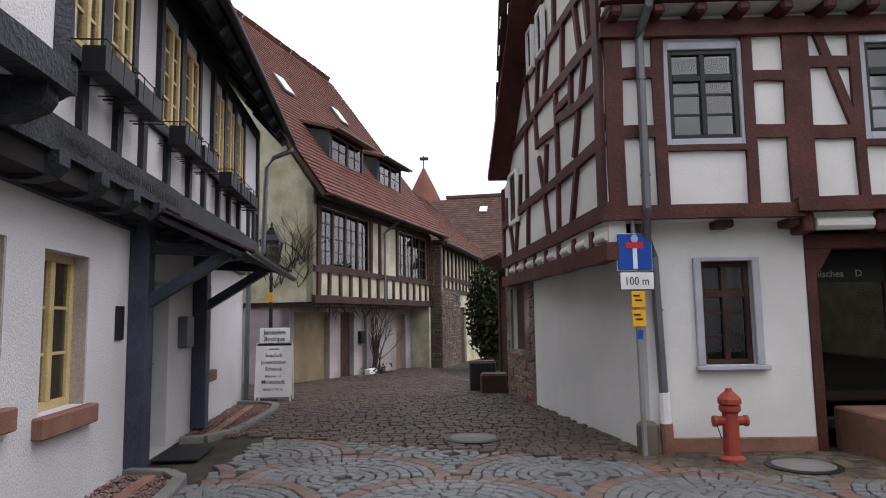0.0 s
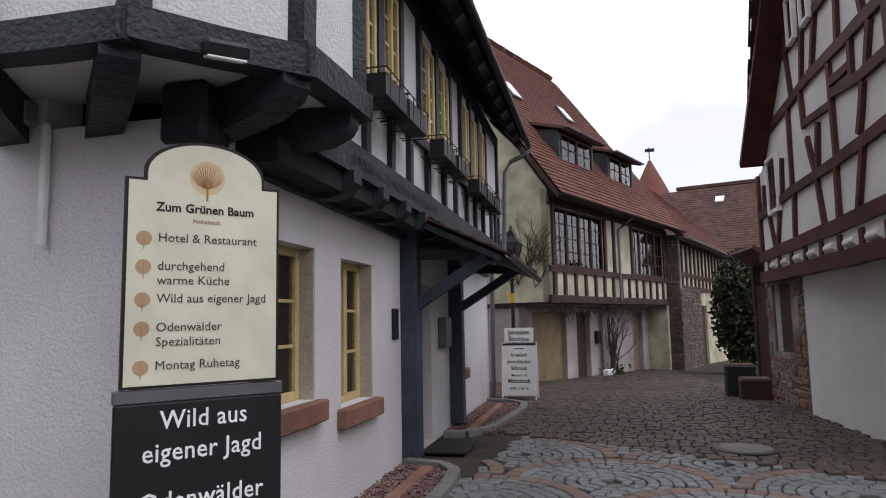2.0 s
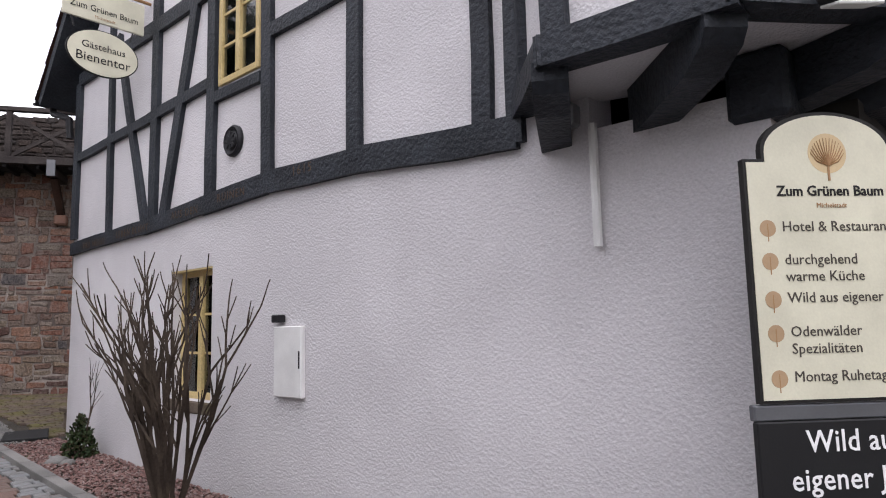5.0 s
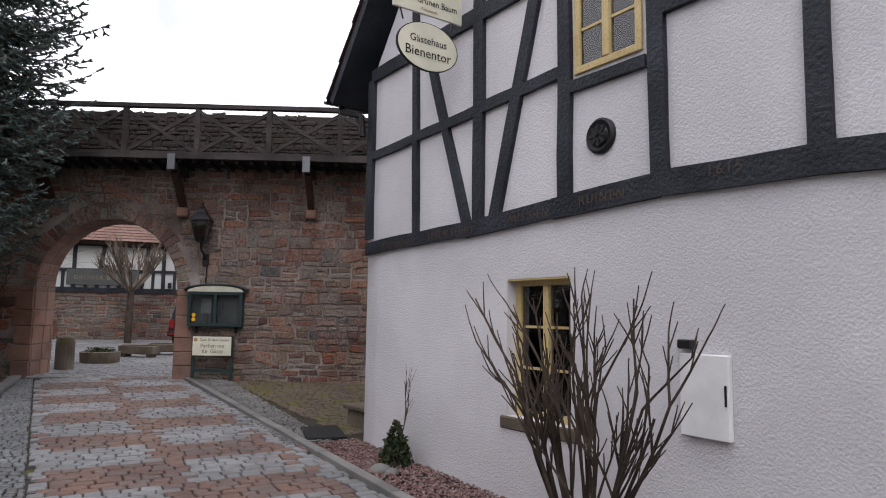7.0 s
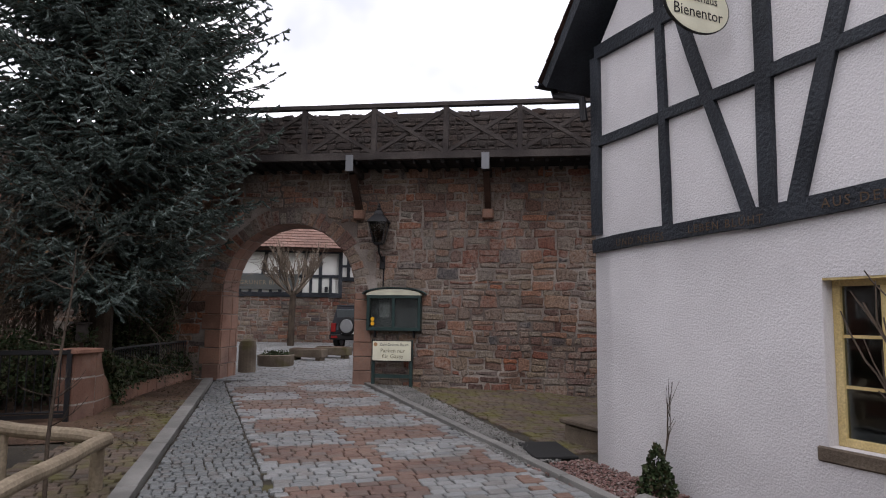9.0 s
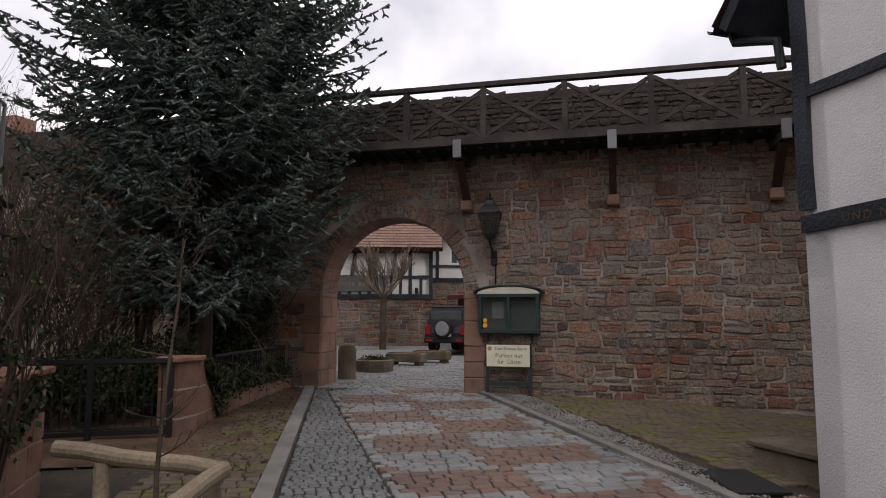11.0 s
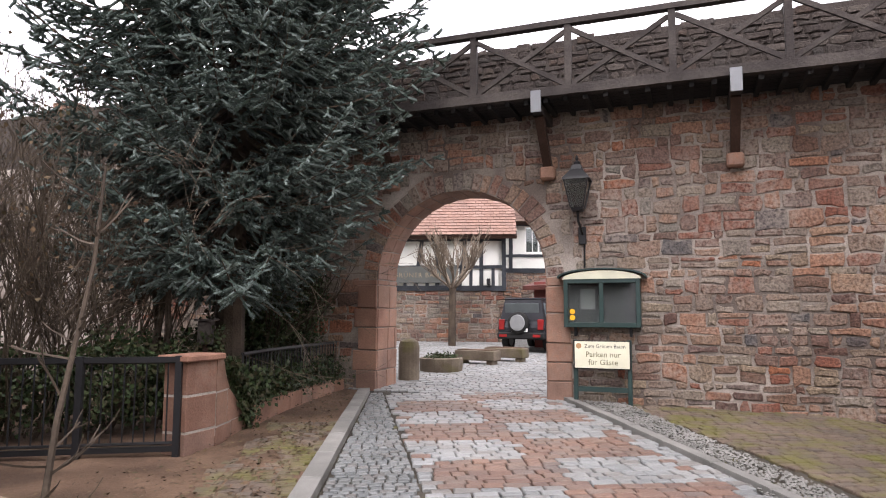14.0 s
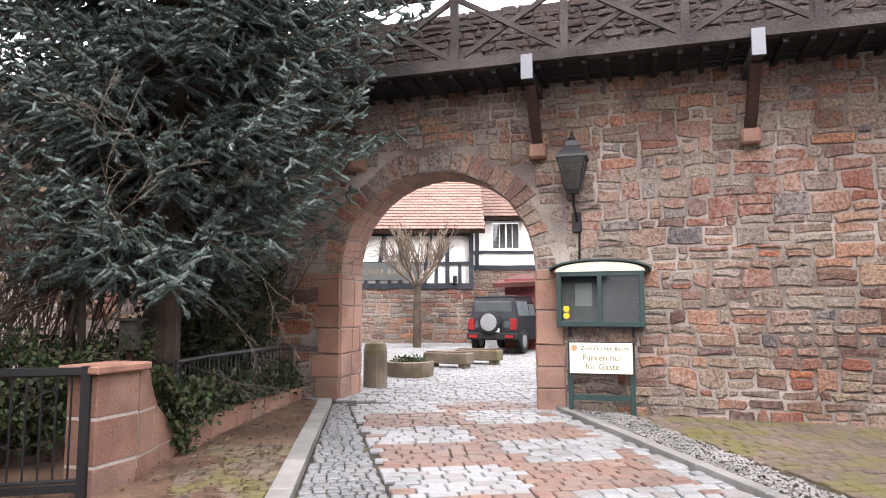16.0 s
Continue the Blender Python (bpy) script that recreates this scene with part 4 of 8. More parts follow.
tube(bm, [CU @ Vector(c) for c in ((0.03, -0.42, 6.2), (0.03, -0.42, 5.05), (0.02, -0.38, 4.95), (-0.02, -0.2, 4.78), (-0.03, -0.12, 4.66), (-0.03, -0.12, 2.72), (0.0, 0.05, 2.4), (0.1, 0.16, 2.2), (0.14, 0.16, 0.66))], 0.05, 10)
part("downpipe", bm, M_ZINC, ch)
for z in (4.2, 3.1, 1.6):
    part("pipe_clip", lathe(bmesh.new(), [(0.06, -0.012), (0.06, 0.012)], 12, CU @ pose(-0.03 if z > 2 else 0.12, -0.12 if z > 2 else 0.16, z)), M_ZINC, ch)
part("downpipe_foot", tube(bmesh.new(), [CU @ Vector(c) for c in ((0.14, 0.16, 0.68), (0.15, 0.16, 0.32))], 0.062, 10), M_WHITE, ch)
part("downpipe_base", tube(bmesh.new(), [CU @ Vector(c) for c in ((0.15, 0.16, 0.34), (0.16, 0.15, -0.05))], 0.07, 10), M_SILL, ch)
part("corner_guard", boxed(-0.16, -0.14, -0.05, 0.06, 0.04, 0.36, CF, 0.04), M_PLANTER, ch, "worn brown guard stone")
part("plinth", boxed(0.24, -0.03, -0.05, 1.84, 0.0, 0.17, CF, 0.012), M_SILL, ch)
# timbers, front
F1 = CU @ pose(0, -0.005, 0)
for p, q, w in (((-0.32, 2.76), (-0.32, 4.72), 0.2), ((0.19, 2.76), (0.19, 4.72), 0.13), ((1.2, 2.76), (1.2, 4.72), 0.12), ((1.755, 2.76), (1.755, 4.72), 0.29), ((2.415, 2.76), (2.415, 4.72), 0.11), ((3.5, 2.76), (3.5, 4.72), 0.16), ((4.4, 2.76), (4.4, 4.72), 0.2), ((5.6, 2.76), (5.6, 4.72), 0.2),
                ((-0.23, 4.3), (0.13, 4.3), 0.13), ((-0.23, 3.616), (0.13, 3.616), 0.14), ((0.25, 3.415), (1.15, 3.415), 0.07), ((1.25, 4.233), (1.62, 4.233), 0.12), ((1.25, 3.588), (1.62, 3.588), 0.15), ((1.89, 4.38), (2.37, 4.38), 0.13), ((1.89, 3.565), (2.37, 3.565), 0.146), ((2.01, 4.74), (2.37, 3.62), 0.1), ((2.46, 3.43), (3.43, 3.43), 0.07), ((3.57, 3.6), (4.3, 3.6), 0.14)):
    timber(ch, F1, p, q, w, 0.1, M_OX)
FB = CU @ pose(0, -0.03, 0)
timber(ch, FB, (-0.5, 2.685), (1.7, 2.685), 0.155, 0.16, M_OX)
timber(ch, CU @ pose(0, -0.06, 0), (1.62, 2.74), (7, 2.74), 0.155, 0.2, M_OX)
timber(ch, FB, (-0.46, 4.8), (7, 4.8), 0.19, 0.16, M_OX)
for u in (0.78, 1.56):
    part("joist_end", boxed(u, 0.0, 2.51, u + 0.19, 0.28, 2.612, CU, 0.02), M_OX, ch)
for u in (1.8, 2.6, 3.4, 4.2):
    part("joist_end", boxed(u - 0.1, -0.06, 2.43, u + 0.03, 0.28, 2.66, CU, 0.02), M_OX, ch)
    part("joist_infill", tube(bmesh.new(), [CU @ Vector((u + 0.05, 0.0, 2.53)), CU @ Vector((u + 0.68, 0.0, 2.53))], 0.075, 10), M_PLASTER_C, ch)
# attic storey over its joists
timber(ch, CU @ pose(0, -0.33, 0), (-0.5, 5.1), (7, 5.1), 0.2, 0.16, M_OX)
part("attic_soffit", boxed(-0.43, -0.3, 4.99, 7, 0.0, 5.03, CU), M_PLASTER_C, ch)
for k in range(10):
    u = -0.4 + k * 0.47
    part("joist_end", boxed(u, -0.36, 4.87, u + 0.14, 0.05, 5.0, CU, 0.03), M_OX, ch)
    part("joist_infill", boxed(u + 0.16, -0.03, 4.88, u + 0.45, 0.06, 4.99, CU, 0.03), M_PLASTER_C, ch)
for k in range(2):
    u = UW[k]
    window(ch, CU @ pose(u[0], 0.02, u[2]), u[1] - u[0], u[3] - u[2], 2, 4, M_DOOR, None, frame=0.055, surround=M_SURROUND, g=0.09, transom=True)
window(ch, CF @ pose(FW[0], 0.08, FW[2]), FW[1] - FW[0], FW[3] - FW[2], 2, 4, M_BROWN, None, frame=0.06, transom=True)
sb_ = bmesh.new()
for q in ((-0.085, 0.0, 0, 1.22), (0.575, 0.0, 0.66, 1.22), (0, 1.175, 0.575, 1.22)):
    box(sb_, q[0], -0.055, q[1], q[2], 0.08, q[3], CF @ pose(FW[0], 0, FW[2]), 0.008)
part("surround", sb_, M_SURROUND, ch)
part("sill", boxed(0.54, -0.1, 0.915, 1.35, 0.08, 0.966, CF, 0.008), M_SURROUND, ch)
# timbers, lane gable
S1 = CWU @ pose(0, -0.005, 0)
for p, q, w in (((-0.1, 2.63), (4.0, 2.67), 0.19), ((4.0, 2.67), (LG + 0.08, 2.72), 0.19), ((0.0, 3.38), (2.3, 3.48), 0.14), ((2.3, 3.48), (4.22, 3.47), 0.14), ((4.22, 3.47), (LG, 3.54), 0.15), ((4.29, 4.34), (5.34, 4.23), 0.12), ((5.34, 4.23), (LG, 4.21), 0.13),
                ((0.6, 4.74), (3.46, 4.87), 0.14), ((3.46, 4.87), (LG, 4.79), 0.15), ((1.55, 5.68), (LG, 5.6), 0.13), ((2.6, 6.5), (5.3, 6.5), 0.14), ((6.1, 2.8), (6.1, 6.0), 0.2), ((0.07, 2.7), (0.07, 4.15), 0.14)):
    timber(ch, S1, p, q, w, 0.1, M_OX)
for p, q in (((5.33, 4.15), (5.1, 3.6)), ((5.2, 3.5), (4.88, 2.75)), ((4.29, 4.75), (4.29, 3.5)), ((4.27, 3.43), (4.23, 2.75)), ((3.2, 4.07), (3.44, 3.52)), ((3.48, 3.42), (3.67, 2.75)), ((2.37, 3.42), (2.26, 2.73)), ((1.8, 4.1), (1.7, 3.5)), ((3.03, 4.8), (3.1, 4.24)), ((2.35, 4.75), (2.29, 3.55)),
             ((5.05, 4.73), (5.01, 4.3)), ((5.64, 4.73), (5.46, 4.28)), ((4.74, 5.55), (4.65, 4.9)), ((3.92, 5.6), (3.64, 4.93)), ((2.34, 6.1), (2.58, 4.9)), ((3.32, 5.6), (3.13, 4.9)), ((5.33, 5.55), (5.48, 4.88)), ((1.5, 3.38), (1.2, 2.72)), ((0.75, 3.33), (1.03, 2.72)), ((3.71, 4.15), (3.56, 3.54)),
             ((4.32, 4.5), (4.99, 4.46)), ((3.17, 4.3), (4.26, 4.22)), ((1.7, 5.6), (1.2, 4.83)), ((0.5, 3.9), (0.45, 3.45)), ((5.7, 6.0), (5.85, 4.9)), ((4.4, 6.45), (4.3, 5.65)), ((3.0, 6.45), (2.95, 5.7))):
    timber(ch, S1, p, q, 0.1, 0.1, M_OX)
timber(ch, CWU @ pose(0, 0.0, 0), (-0.05, 2.25), (LG + 0.1, 2.25), 0.2, 0.14, M_OX)
for k in range(8):
    u = 0.35 + k * 0.74
    part("joist_end", boxed(u, -0.03, 2.34, u + 0.16, 0.3, 2.56, CWU, 0.02), M_OX, ch)
    part("joist_infill", tube(bmesh.new(), [CWU @ Vector((u + 0.26, 0.0, 2.43)), CWU @ Vector((u + 0.62, 0.0, 2.44))], 0.055, 10), M_PLASTER_C, ch)
window(ch, CWU @ pose(0.95, -0.03, 3.35), 0.57, 0.85, 2, 3, M_BROWN, None, surround=M_WHITE, g=0.07)
for u in (2.9, 3.58):
    gw_ = window(ch, CWU @ pose(u, -0.06, 5.62), 0.26, 0.6, 1, 3, M_BROWN, None, mullion=False, frame=0.04, surround=M_WHITE, g=0.06)
    # black board puts room shade behind the small panes
    part("window_back", boxed(u + 0.01, -0.035, 5.63, u + 0.25, -0.03, 6.21, CWU), M_DARK, gw_)
# shop front
part("shop_lintel", boxed(1.84, -0.02, 2.27, 7, 0.25, 2.44, CF, 0.01), M_OX, ch)
part("shop_post", boxed(1.84, -0.02, -0.05, 1.96, 0.2, 2.27, CF, 0.01), M_OX, ch)
prf = [(1.96, 2.27), (2.16, 2.27), (1.96, 1.95)]
part("shop_bracket", prism(bmesh.new(), prf, 0, 0.14, CF @ Matrix(((1, 0, 0, 0), (0, 0, 1, 0), (0, 1, 0, 0), (0, 0, 0, 1)))), M_OX, ch)
part("shop_sill", boxed(2.2, -0.7, -0.05, 7, 0.3, 0.46, CF, 0.02), M_SILL, ch)
for k in range(4):
    x = 1.98 + k * 1.05
    part("shop_mullion", boxed(x, 0.5, 0.3, x + 0.06, 0.56, 2.3, CF), M_BROWN, ch)
    pn = part("shop_pane", boxed(x + 0.06, 0.525, 0.3, x + 1.05, 0.535, 2.3, CF), M_GLASS_DARK, ch)
    pn.visible_shadow = False
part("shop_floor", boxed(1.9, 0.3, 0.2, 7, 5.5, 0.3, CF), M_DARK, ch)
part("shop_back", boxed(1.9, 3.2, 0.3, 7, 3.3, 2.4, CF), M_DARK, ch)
part("shop_fascia", boxed(2.04, 0.5, 1.9, 6.2, 0.515, 2.28, CF), M_BLACK, ch)
lettering("ngelisches    D", 0.12, CF @ pose(2.07, 0.495, 1.97, 90), plain("grey_lettering", (0.3, 0.3, 0.3)), ch, "shop_lettering")

# ---- town wall with the archway ----
tw = thing("town_wall", WD, "red sandstone town wall with a round archway and timber walkway", "town wall", kind="structure")
AX, AR, AS, TH = -2.71, 1.62, 2.46, 0.85                 # arch centre, radius, springing, thickness
bm = bmesh.new()
ang = [math.pi * k / 24 for k in range(25)]
arc = [(AX + AR * math.cos(a), AS + AR * math.sin(a)) for a in ang]


def flat(pts, y0, y1):
    a = [bm.verts.new((u, y0, z)) for u, z in pts]
    b = [bm.verts.new((u, y1, z)) for u, z in pts]
    bm.faces.new(a)
    bm.faces.new(b[::-1])
    for i in range(len(pts)):
        bm.faces.new((a[i], b[i], b[(i + 1) % len(pts)], a[(i + 1) % len(pts)]))


TOP = 5.35
flat([(-16, -0.2), (AX - AR, -0.2), (AX - AR, TOP), (-16, TOP)], 0, TH)
flat([(AX + AR, -0.2), (12, -0.2), (12, TOP), (AX + AR, TOP)], 0, TH)
for (u0, z0), (u1, z1) in zip(arc[1:], arc):
    flat([(u0, z0), (u1, z1), (u1, TOP), (u0, TOP)], 0, TH)
part("core", bm, M_MORTAR, tw, "rough grey mortar core")


def face_place(u, v, h):
    return (u, -h, v)


def parapet_place(u, v, h):
    return (u, 0.12 - h, v)


def rubble(pieces, place, u0, u1, z0, z1, blocked, near, course=(0.11, 0.29), lens=(0.14, 0.56), rise=(0.0, 0.024), ragged=0.0):
    z = z0
    rg = random.Random(int(u0 * 100 + z0 * 7 + 5000))
    while z < z1 - 0.05:
        hgt = min(rg.uniform(*course), z1 - z)
        u = u0 + rg.uniform(-0.2, 0)
        while u < u1:
            w = rg.uniform(*lens)
            a, b = max(u, u0), min(u + w, u1)
            u += w
            if b - a < 0.06:
                continue
            cu, cz = (a + b) / 2, z + hgt / 2
            if blocked(a, b, z, z + hgt):
                continue
            if ragged and z + hgt > z1 - ragged and rg.random() < 0.5:
                continue
            rows = [(z, z + hgt)]
            if hgt > 0.2 and rg.random() < 0.45:
                m_ = z + hgt * rg.uniform(0.35, 0.65)
                rows = [(z, m_), (m_, z + hgt)]
            for r0, r1 in rows:
                g = rg.uniform(0.005, 0.02)
                e = (r1 - r0) * 0.16
                c = min(0.03, (b - a) * 0.16)
                lo, hi = r0 + g, r1 - g
                poly = [(a + g + rg.uniform(0, c), lo + rg.uniform(-e, e)), ((a + b) / 2 + rg.uniform(-c, c), lo + rg.uniform(-e, e) * 0.7), (b - g - rg.uniform(0, c), lo + rg.uniform(-e, e)), (b - g * rg.uniform(0.2, 2), (lo + hi) / 2 + rg.uniform(-e, e)),
                        (b - g - rg.uniform(0, c), hi + rg.uniform(-e, e)), ((a + b) / 2 + rg.uniform(-c, c), hi + rg.uniform(-e, e) * 0.7), (a + g + rg.uniform(0, c), hi + rg.uniform(-e, e)), (a + g * rg.uniform(0.2, 2), (lo + hi) / 2 + rg.uniform(-e, e))]
                v, f = stone(poly, place, rg.uniform(*rise) + 0.008, rg.uniform(0.01, 0.026), 0.008)
                pieces.add(v, f, near(cu, cz))
        z += hgt


def arch_block(a, b, z0, z1):
    for u, z in ((a, z0), (b, z0), (a, z1), (b, z1), ((a + b) / 2, (z0 + z1) / 2)):
        if abs(u - AX) < AR + 0.3 and z < AS:
            return True
        if math.hypot(u - AX, z - AS) < AR + 0.29 and z >= AS - 0.05:
            return True
    return False


pc = Pieces()
rubble(pc, face_place, AX + AR, 7.5, 0.25, TOP, arch_block, lambda u, z: u < 3.6 and z < 3.4)
rubble(pc, face_place, -11, AX - AR + 0.1, 0.1, TOP, arch_block, lambda u, z: False)
rubble(pc, face_place, AX - AR, AX + AR, AS + AR, TOP, arch_block, lambda u, z: False)
pc.finish("stone", M_WALLSTONE, tw)
pc = Pieces()
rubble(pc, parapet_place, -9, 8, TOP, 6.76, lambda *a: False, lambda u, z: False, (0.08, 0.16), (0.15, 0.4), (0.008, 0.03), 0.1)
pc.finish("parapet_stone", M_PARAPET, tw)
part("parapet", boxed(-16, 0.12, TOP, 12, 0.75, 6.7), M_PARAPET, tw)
# voussoirs and jambs
pv, pa = Pieces(), Pieces()
N = 31
for k in range(N):
    a0, a1 = math.pi * k / N + 0.006, math.pi * (k + 1) / N - 0.006
    R1 = AR + RNG.uniform(0.24, 0.4)
    poly = [(AX + AR * math.cos(a0), AS + AR * math.sin(a0)), (AX + R1 * math.cos(a0), AS + R1 * math.sin(a0)), (AX + R1 * math.cos(a1), AS + R1 * math.sin(a1)), (AX + AR * math.cos(a1), AS + AR * math.sin(a1))]
    v, f = stone(poly, face_place, RNG.uniform(0.004, 0.03), 0.02, 0.014, TH * 0.5)
    pa.add(v, f, True)
for side in (-1, 1):
    z = 0.25
    while z < AS - 0.05:
        hgt = min(RNG.uniform(0.3, 0.52), AS - z)
        e = AX + side * AR
        o = e + side * RNG.uniform(0.36, 0.52)
        a, b = min(e, o), max(e, o)
        v, f = stone([(a, z + 0.008), (b, z + 0.008), (b, z + hgt - 0.008), (a, z + hgt - 0.008)], face_place, RNG.uniform(0.025, 0.05), 0.018, 0.008, 0.3)
        pv.add(v, f, True)
        # reveal blocks through the thickness
        y = -0.0
        while y < TH:
            ln = min(RNG.uniform(0.3, 0.55), TH - y)
            v, f = stone([(y + 0.006, z + 0.01), (y + ln - 0.006, z + 0.01), (y + ln - 0.006, z + hgt - 0.01), (y + 0.006, z + hgt - 0.01)],
                         lambda p, q, h, e=e, side=side: (e - side * h, p, q), 0.02, 0.016, 0.008, 0.02)
            pv.add(v, f, True)
            y += ln
        z += hgt
for k in range(18):
    a0, a1 = math.pi * k / 18 + 0.006, math.pi * (k + 1) / 18 - 0.006
    for y0, y1 in ((0.01, 0.4), (0.41, 0.84)):
        v, f = stone([(a0, y0), (a1, y0), (a1, y1), (a0, y1)], lambda p, q, h: (AX + (AR - h) * math.cos(p), q, AS + (AR - h) * math.sin(p)), 0.015, 0.012, 0.005, 0.01)
        pv.add(v, f, True)
pv.finish("arch_stone", M_DRESSED, tw)
pa.finish("voussoir", M_WALLSTONE, tw)
# walkway
for k in range(-5, 5):
    part("deck_beam", bar(bmesh.new(), (k * 1.6 + 1.1, -0.92, 5.42), ((k + 1) * 1.6 + 1.1, -0.92, 5.42), 0.16, 0.14, (0, 0, 1), 0.004, 4), M_OLD, tw)
# joists and boards coloured near-black for soot and underside shade
for k in range(46):
    u = -7 + k * 0.32
    part("deck_joist", boxed(u, -0.9, 5.26, u + 0.07, 0.12, 5.34), M_SOOT_SHADE, tw)
for k in range(6):
    part("deck_board", boxed(-7, -0.9 + k * 0.17, 5.345, 8, -0.745 + k * 0.17, 5.38), M_SOOT_SHADE, tw)
for u in (-7.0, -4.0, -1.02, 1.97, 4.96):
    part("cantilever", boxed(u - 0.08, -1.02, 5.1, u + 0.08, 0.1, 5.26, None, 0.01), M_OLD, tw)
    part("cantilever_cap", boxed(u - 0.085, -1.035, 5.08, u + 0.085, -1.0, 5.44, None, 0.004), M_ZINC, tw)
    part("strut", bar(bmesh.new(), (u, -0.75, 5.1), (u, -0.06, 4.35), 0.14, 0.14, (1, 0, 0), 0.004, 3), M_BROWN, tw)
    part("strut_stone", boxed(u - 0.13, -0.2, 4.14, u + 0.13, 0.05, 4.36, None, 0.03), M_DRESSED, tw)
RP = [-8.5 + 1.6 * k for k in range(11)]
for u in RP:
    part("rail_post", boxed(u - 0.055, -0.98, 5.36, u + 0.055, -0.87, 6.52, None, 0.006), M_OLD, tw)
for a, b in zip(RP, RP[1:]):
    part("rail_brace", bar(bmesh.new(), (a + 0.05, -0.9, 5.52), (b - 0.05, -0.9, 6.42), 0.075, 0.05, (0, 0, 1), 0.003, 3), M_OLD, tw)
    part("rail_brace", bar(bmesh.new(), (a + 0.05, -0.95, 6.42), (b - 0.05, -0.95, 5.52), 0.075, 0.05, (0, 0, 1), 0.003, 3), M_OLD, tw)
    part("top_rail", bar(bmesh.new(), (a, -0.925, 6.55), (b, -0.925, 6.55), 0.09, 0.15, (0, 0, 1), 0.003, 3), M_OLD, tw)


# ---- paving ----
def k_left(x):
    return -2.43 - (x + 10.24) * 0.07


def k_right(x):
    return 2.09 + (x + 10.45) * 0.053


def band(x):
    return -1.0 + (x + 10.2) * 0.04


def setts(pieces_for, u0, u1, v0, v1, course, lens, near, place=on_ground, gap=0.008, keep=None, rise=0.012, axis=0, seed=1):
    """Rows of setts; courses step along u (axis 0) or v."""
    rg = random.Random(seed)
    u = u0
    while u < u1:
        c = course * rg.uniform(0.88, 1.12)
        v = v0(u) if callable(v0) else v0
        end = v1(u) if callable(v1) else v1
        v -= rg.uniform(0, lens[1])
        while v < end:
            w = rg.uniform(*lens)
            cu, cv = u + c / 2, v + w / 2
            x, y = (cu, cv) if axis == 0 else (cv, cu)
            lo = v0(u) if callable(v0) else v0
            if cv > lo and cv < end and (keep is None or keep(x, y)):
                g = gap * rg.uniform(0.7, 1.5)
                q = [(u + g, max(v, lo) + g), (u + c - g, max(v, lo) + g), (u + c - g, min(v + w, end) - g), (u + g, min(v + w, end) - g)]
                if axis:
                    q = [(b, a) for a, b in q][::-1]
                s = stone(q, place, rise + rg.uniform(-0.004, 0.006), 0.014, 0.007, 0.03)
                pieces_for(x, y).add(*s, near(x, y))
            v += w
        u += c


drive = thing("driveway", I4, "driveway of red sandstone setts with pale granite patches", "pavement", kind="structure")
P_red, P_pale, P_small = Pieces(), Pieces(), Pieces()


def in_patch(x, y):
    o = y - band(x)
    if 0.12 < o < 1.25:
        return ((x + 15.2 + 0.5) % 2.0) < 1.0
    if 1.5 < o < 2.65:
        return ((x + 14.2 + 0.55) % 2.0) < 1.1
    return False


setts(lambda x, y: P_pale if in_patch(x, y) or y > k_right(x) - 0.3 or y < band(x) + 0.1 else P_red, -19.6, -4.5, lambda x: band(x) - 0.02, lambda x: k_right(x) - 0.02, 0.145, (0.15, 0.27), lambda x, y: x < -13.2, seed=11)
setts(lambda x, y: P_small, -19.7, -4.5, lambda x: k_left(x) + 0.12, lambda x: band(x) - 0.03, 0.105, (0.09, 0.14), lambda x, y: -14.6 < x < -13, seed=12)
P_red.finish("sett", M_SETT_RED, drive)
P_pale.finish("sett", M_SETT_PALE, drive)
P_small.finish("sett", M_SETT_GREY, drive)
yard = thing("courtyard_paving", I4, "pale grey sett paving of the inner courtyard", "pavement", kind="structure")
P_y = Pieces()
setts(lambda x, y: P_y, -36, -19.4, -6, 9, 0.16, (0.14, 0.24), lambda x, y: False, seed=13, keep=lambda x, y: (Vector((x, y, 0)) - Vector((-18.26, 2.34, 0))).dot(Vector((-0.895, 0.446, 0))) > (-0.1 if -2 < y < 2 else 0.9))
P_y.finish("sett", M_SETT_PALE, yard)


def in_front_of_wall(x, y, d=0.0):
    return (x + 18.26) * -0.895 + (y - 2.34) * 0.446 < d


moss = thing("mossy_paving", I4, "moss-grown sett paving beside the driveway", "pavement", kind="structure")
P_m = Pieces()


def outside_inn(x, y):
    q = HA.inverted() @ Vector((x, y, 0))
    return not (-9.5 < q.x < 0.5 and -0.05 < q.y < 10.2)


setts(lambda x, y: P_m, -18.9, -8.0, lambda x: k_right(x) + 0.75 + max(0, x + 11.5) * 5, 12, 0.15, (0.14, 0.24), lambda x, y: x < -13.5 and y < 4.5, seed=14, keep=lambda x, y: in_front_of_wall(x, y) and outside_inn(x, y) and not (x > -11.1 and y < 3.6))
setts(lambda x, y: P_m, -17.0, -5.0, -5.4, lambda x: k_left(x) - 0.12, 0.14, (0.14, 0.24), lambda x, y: -14 < x < -12 and y > -3.4, seed=15, keep=lambda x, y: y > -3.3 - (x + 14) * 0.25 - max(0, -15.0 - x) * 0.2 and x > -17 + (y + 2) * 0.3)
P_m.finish("sett", M_SETT_MOSS, moss)
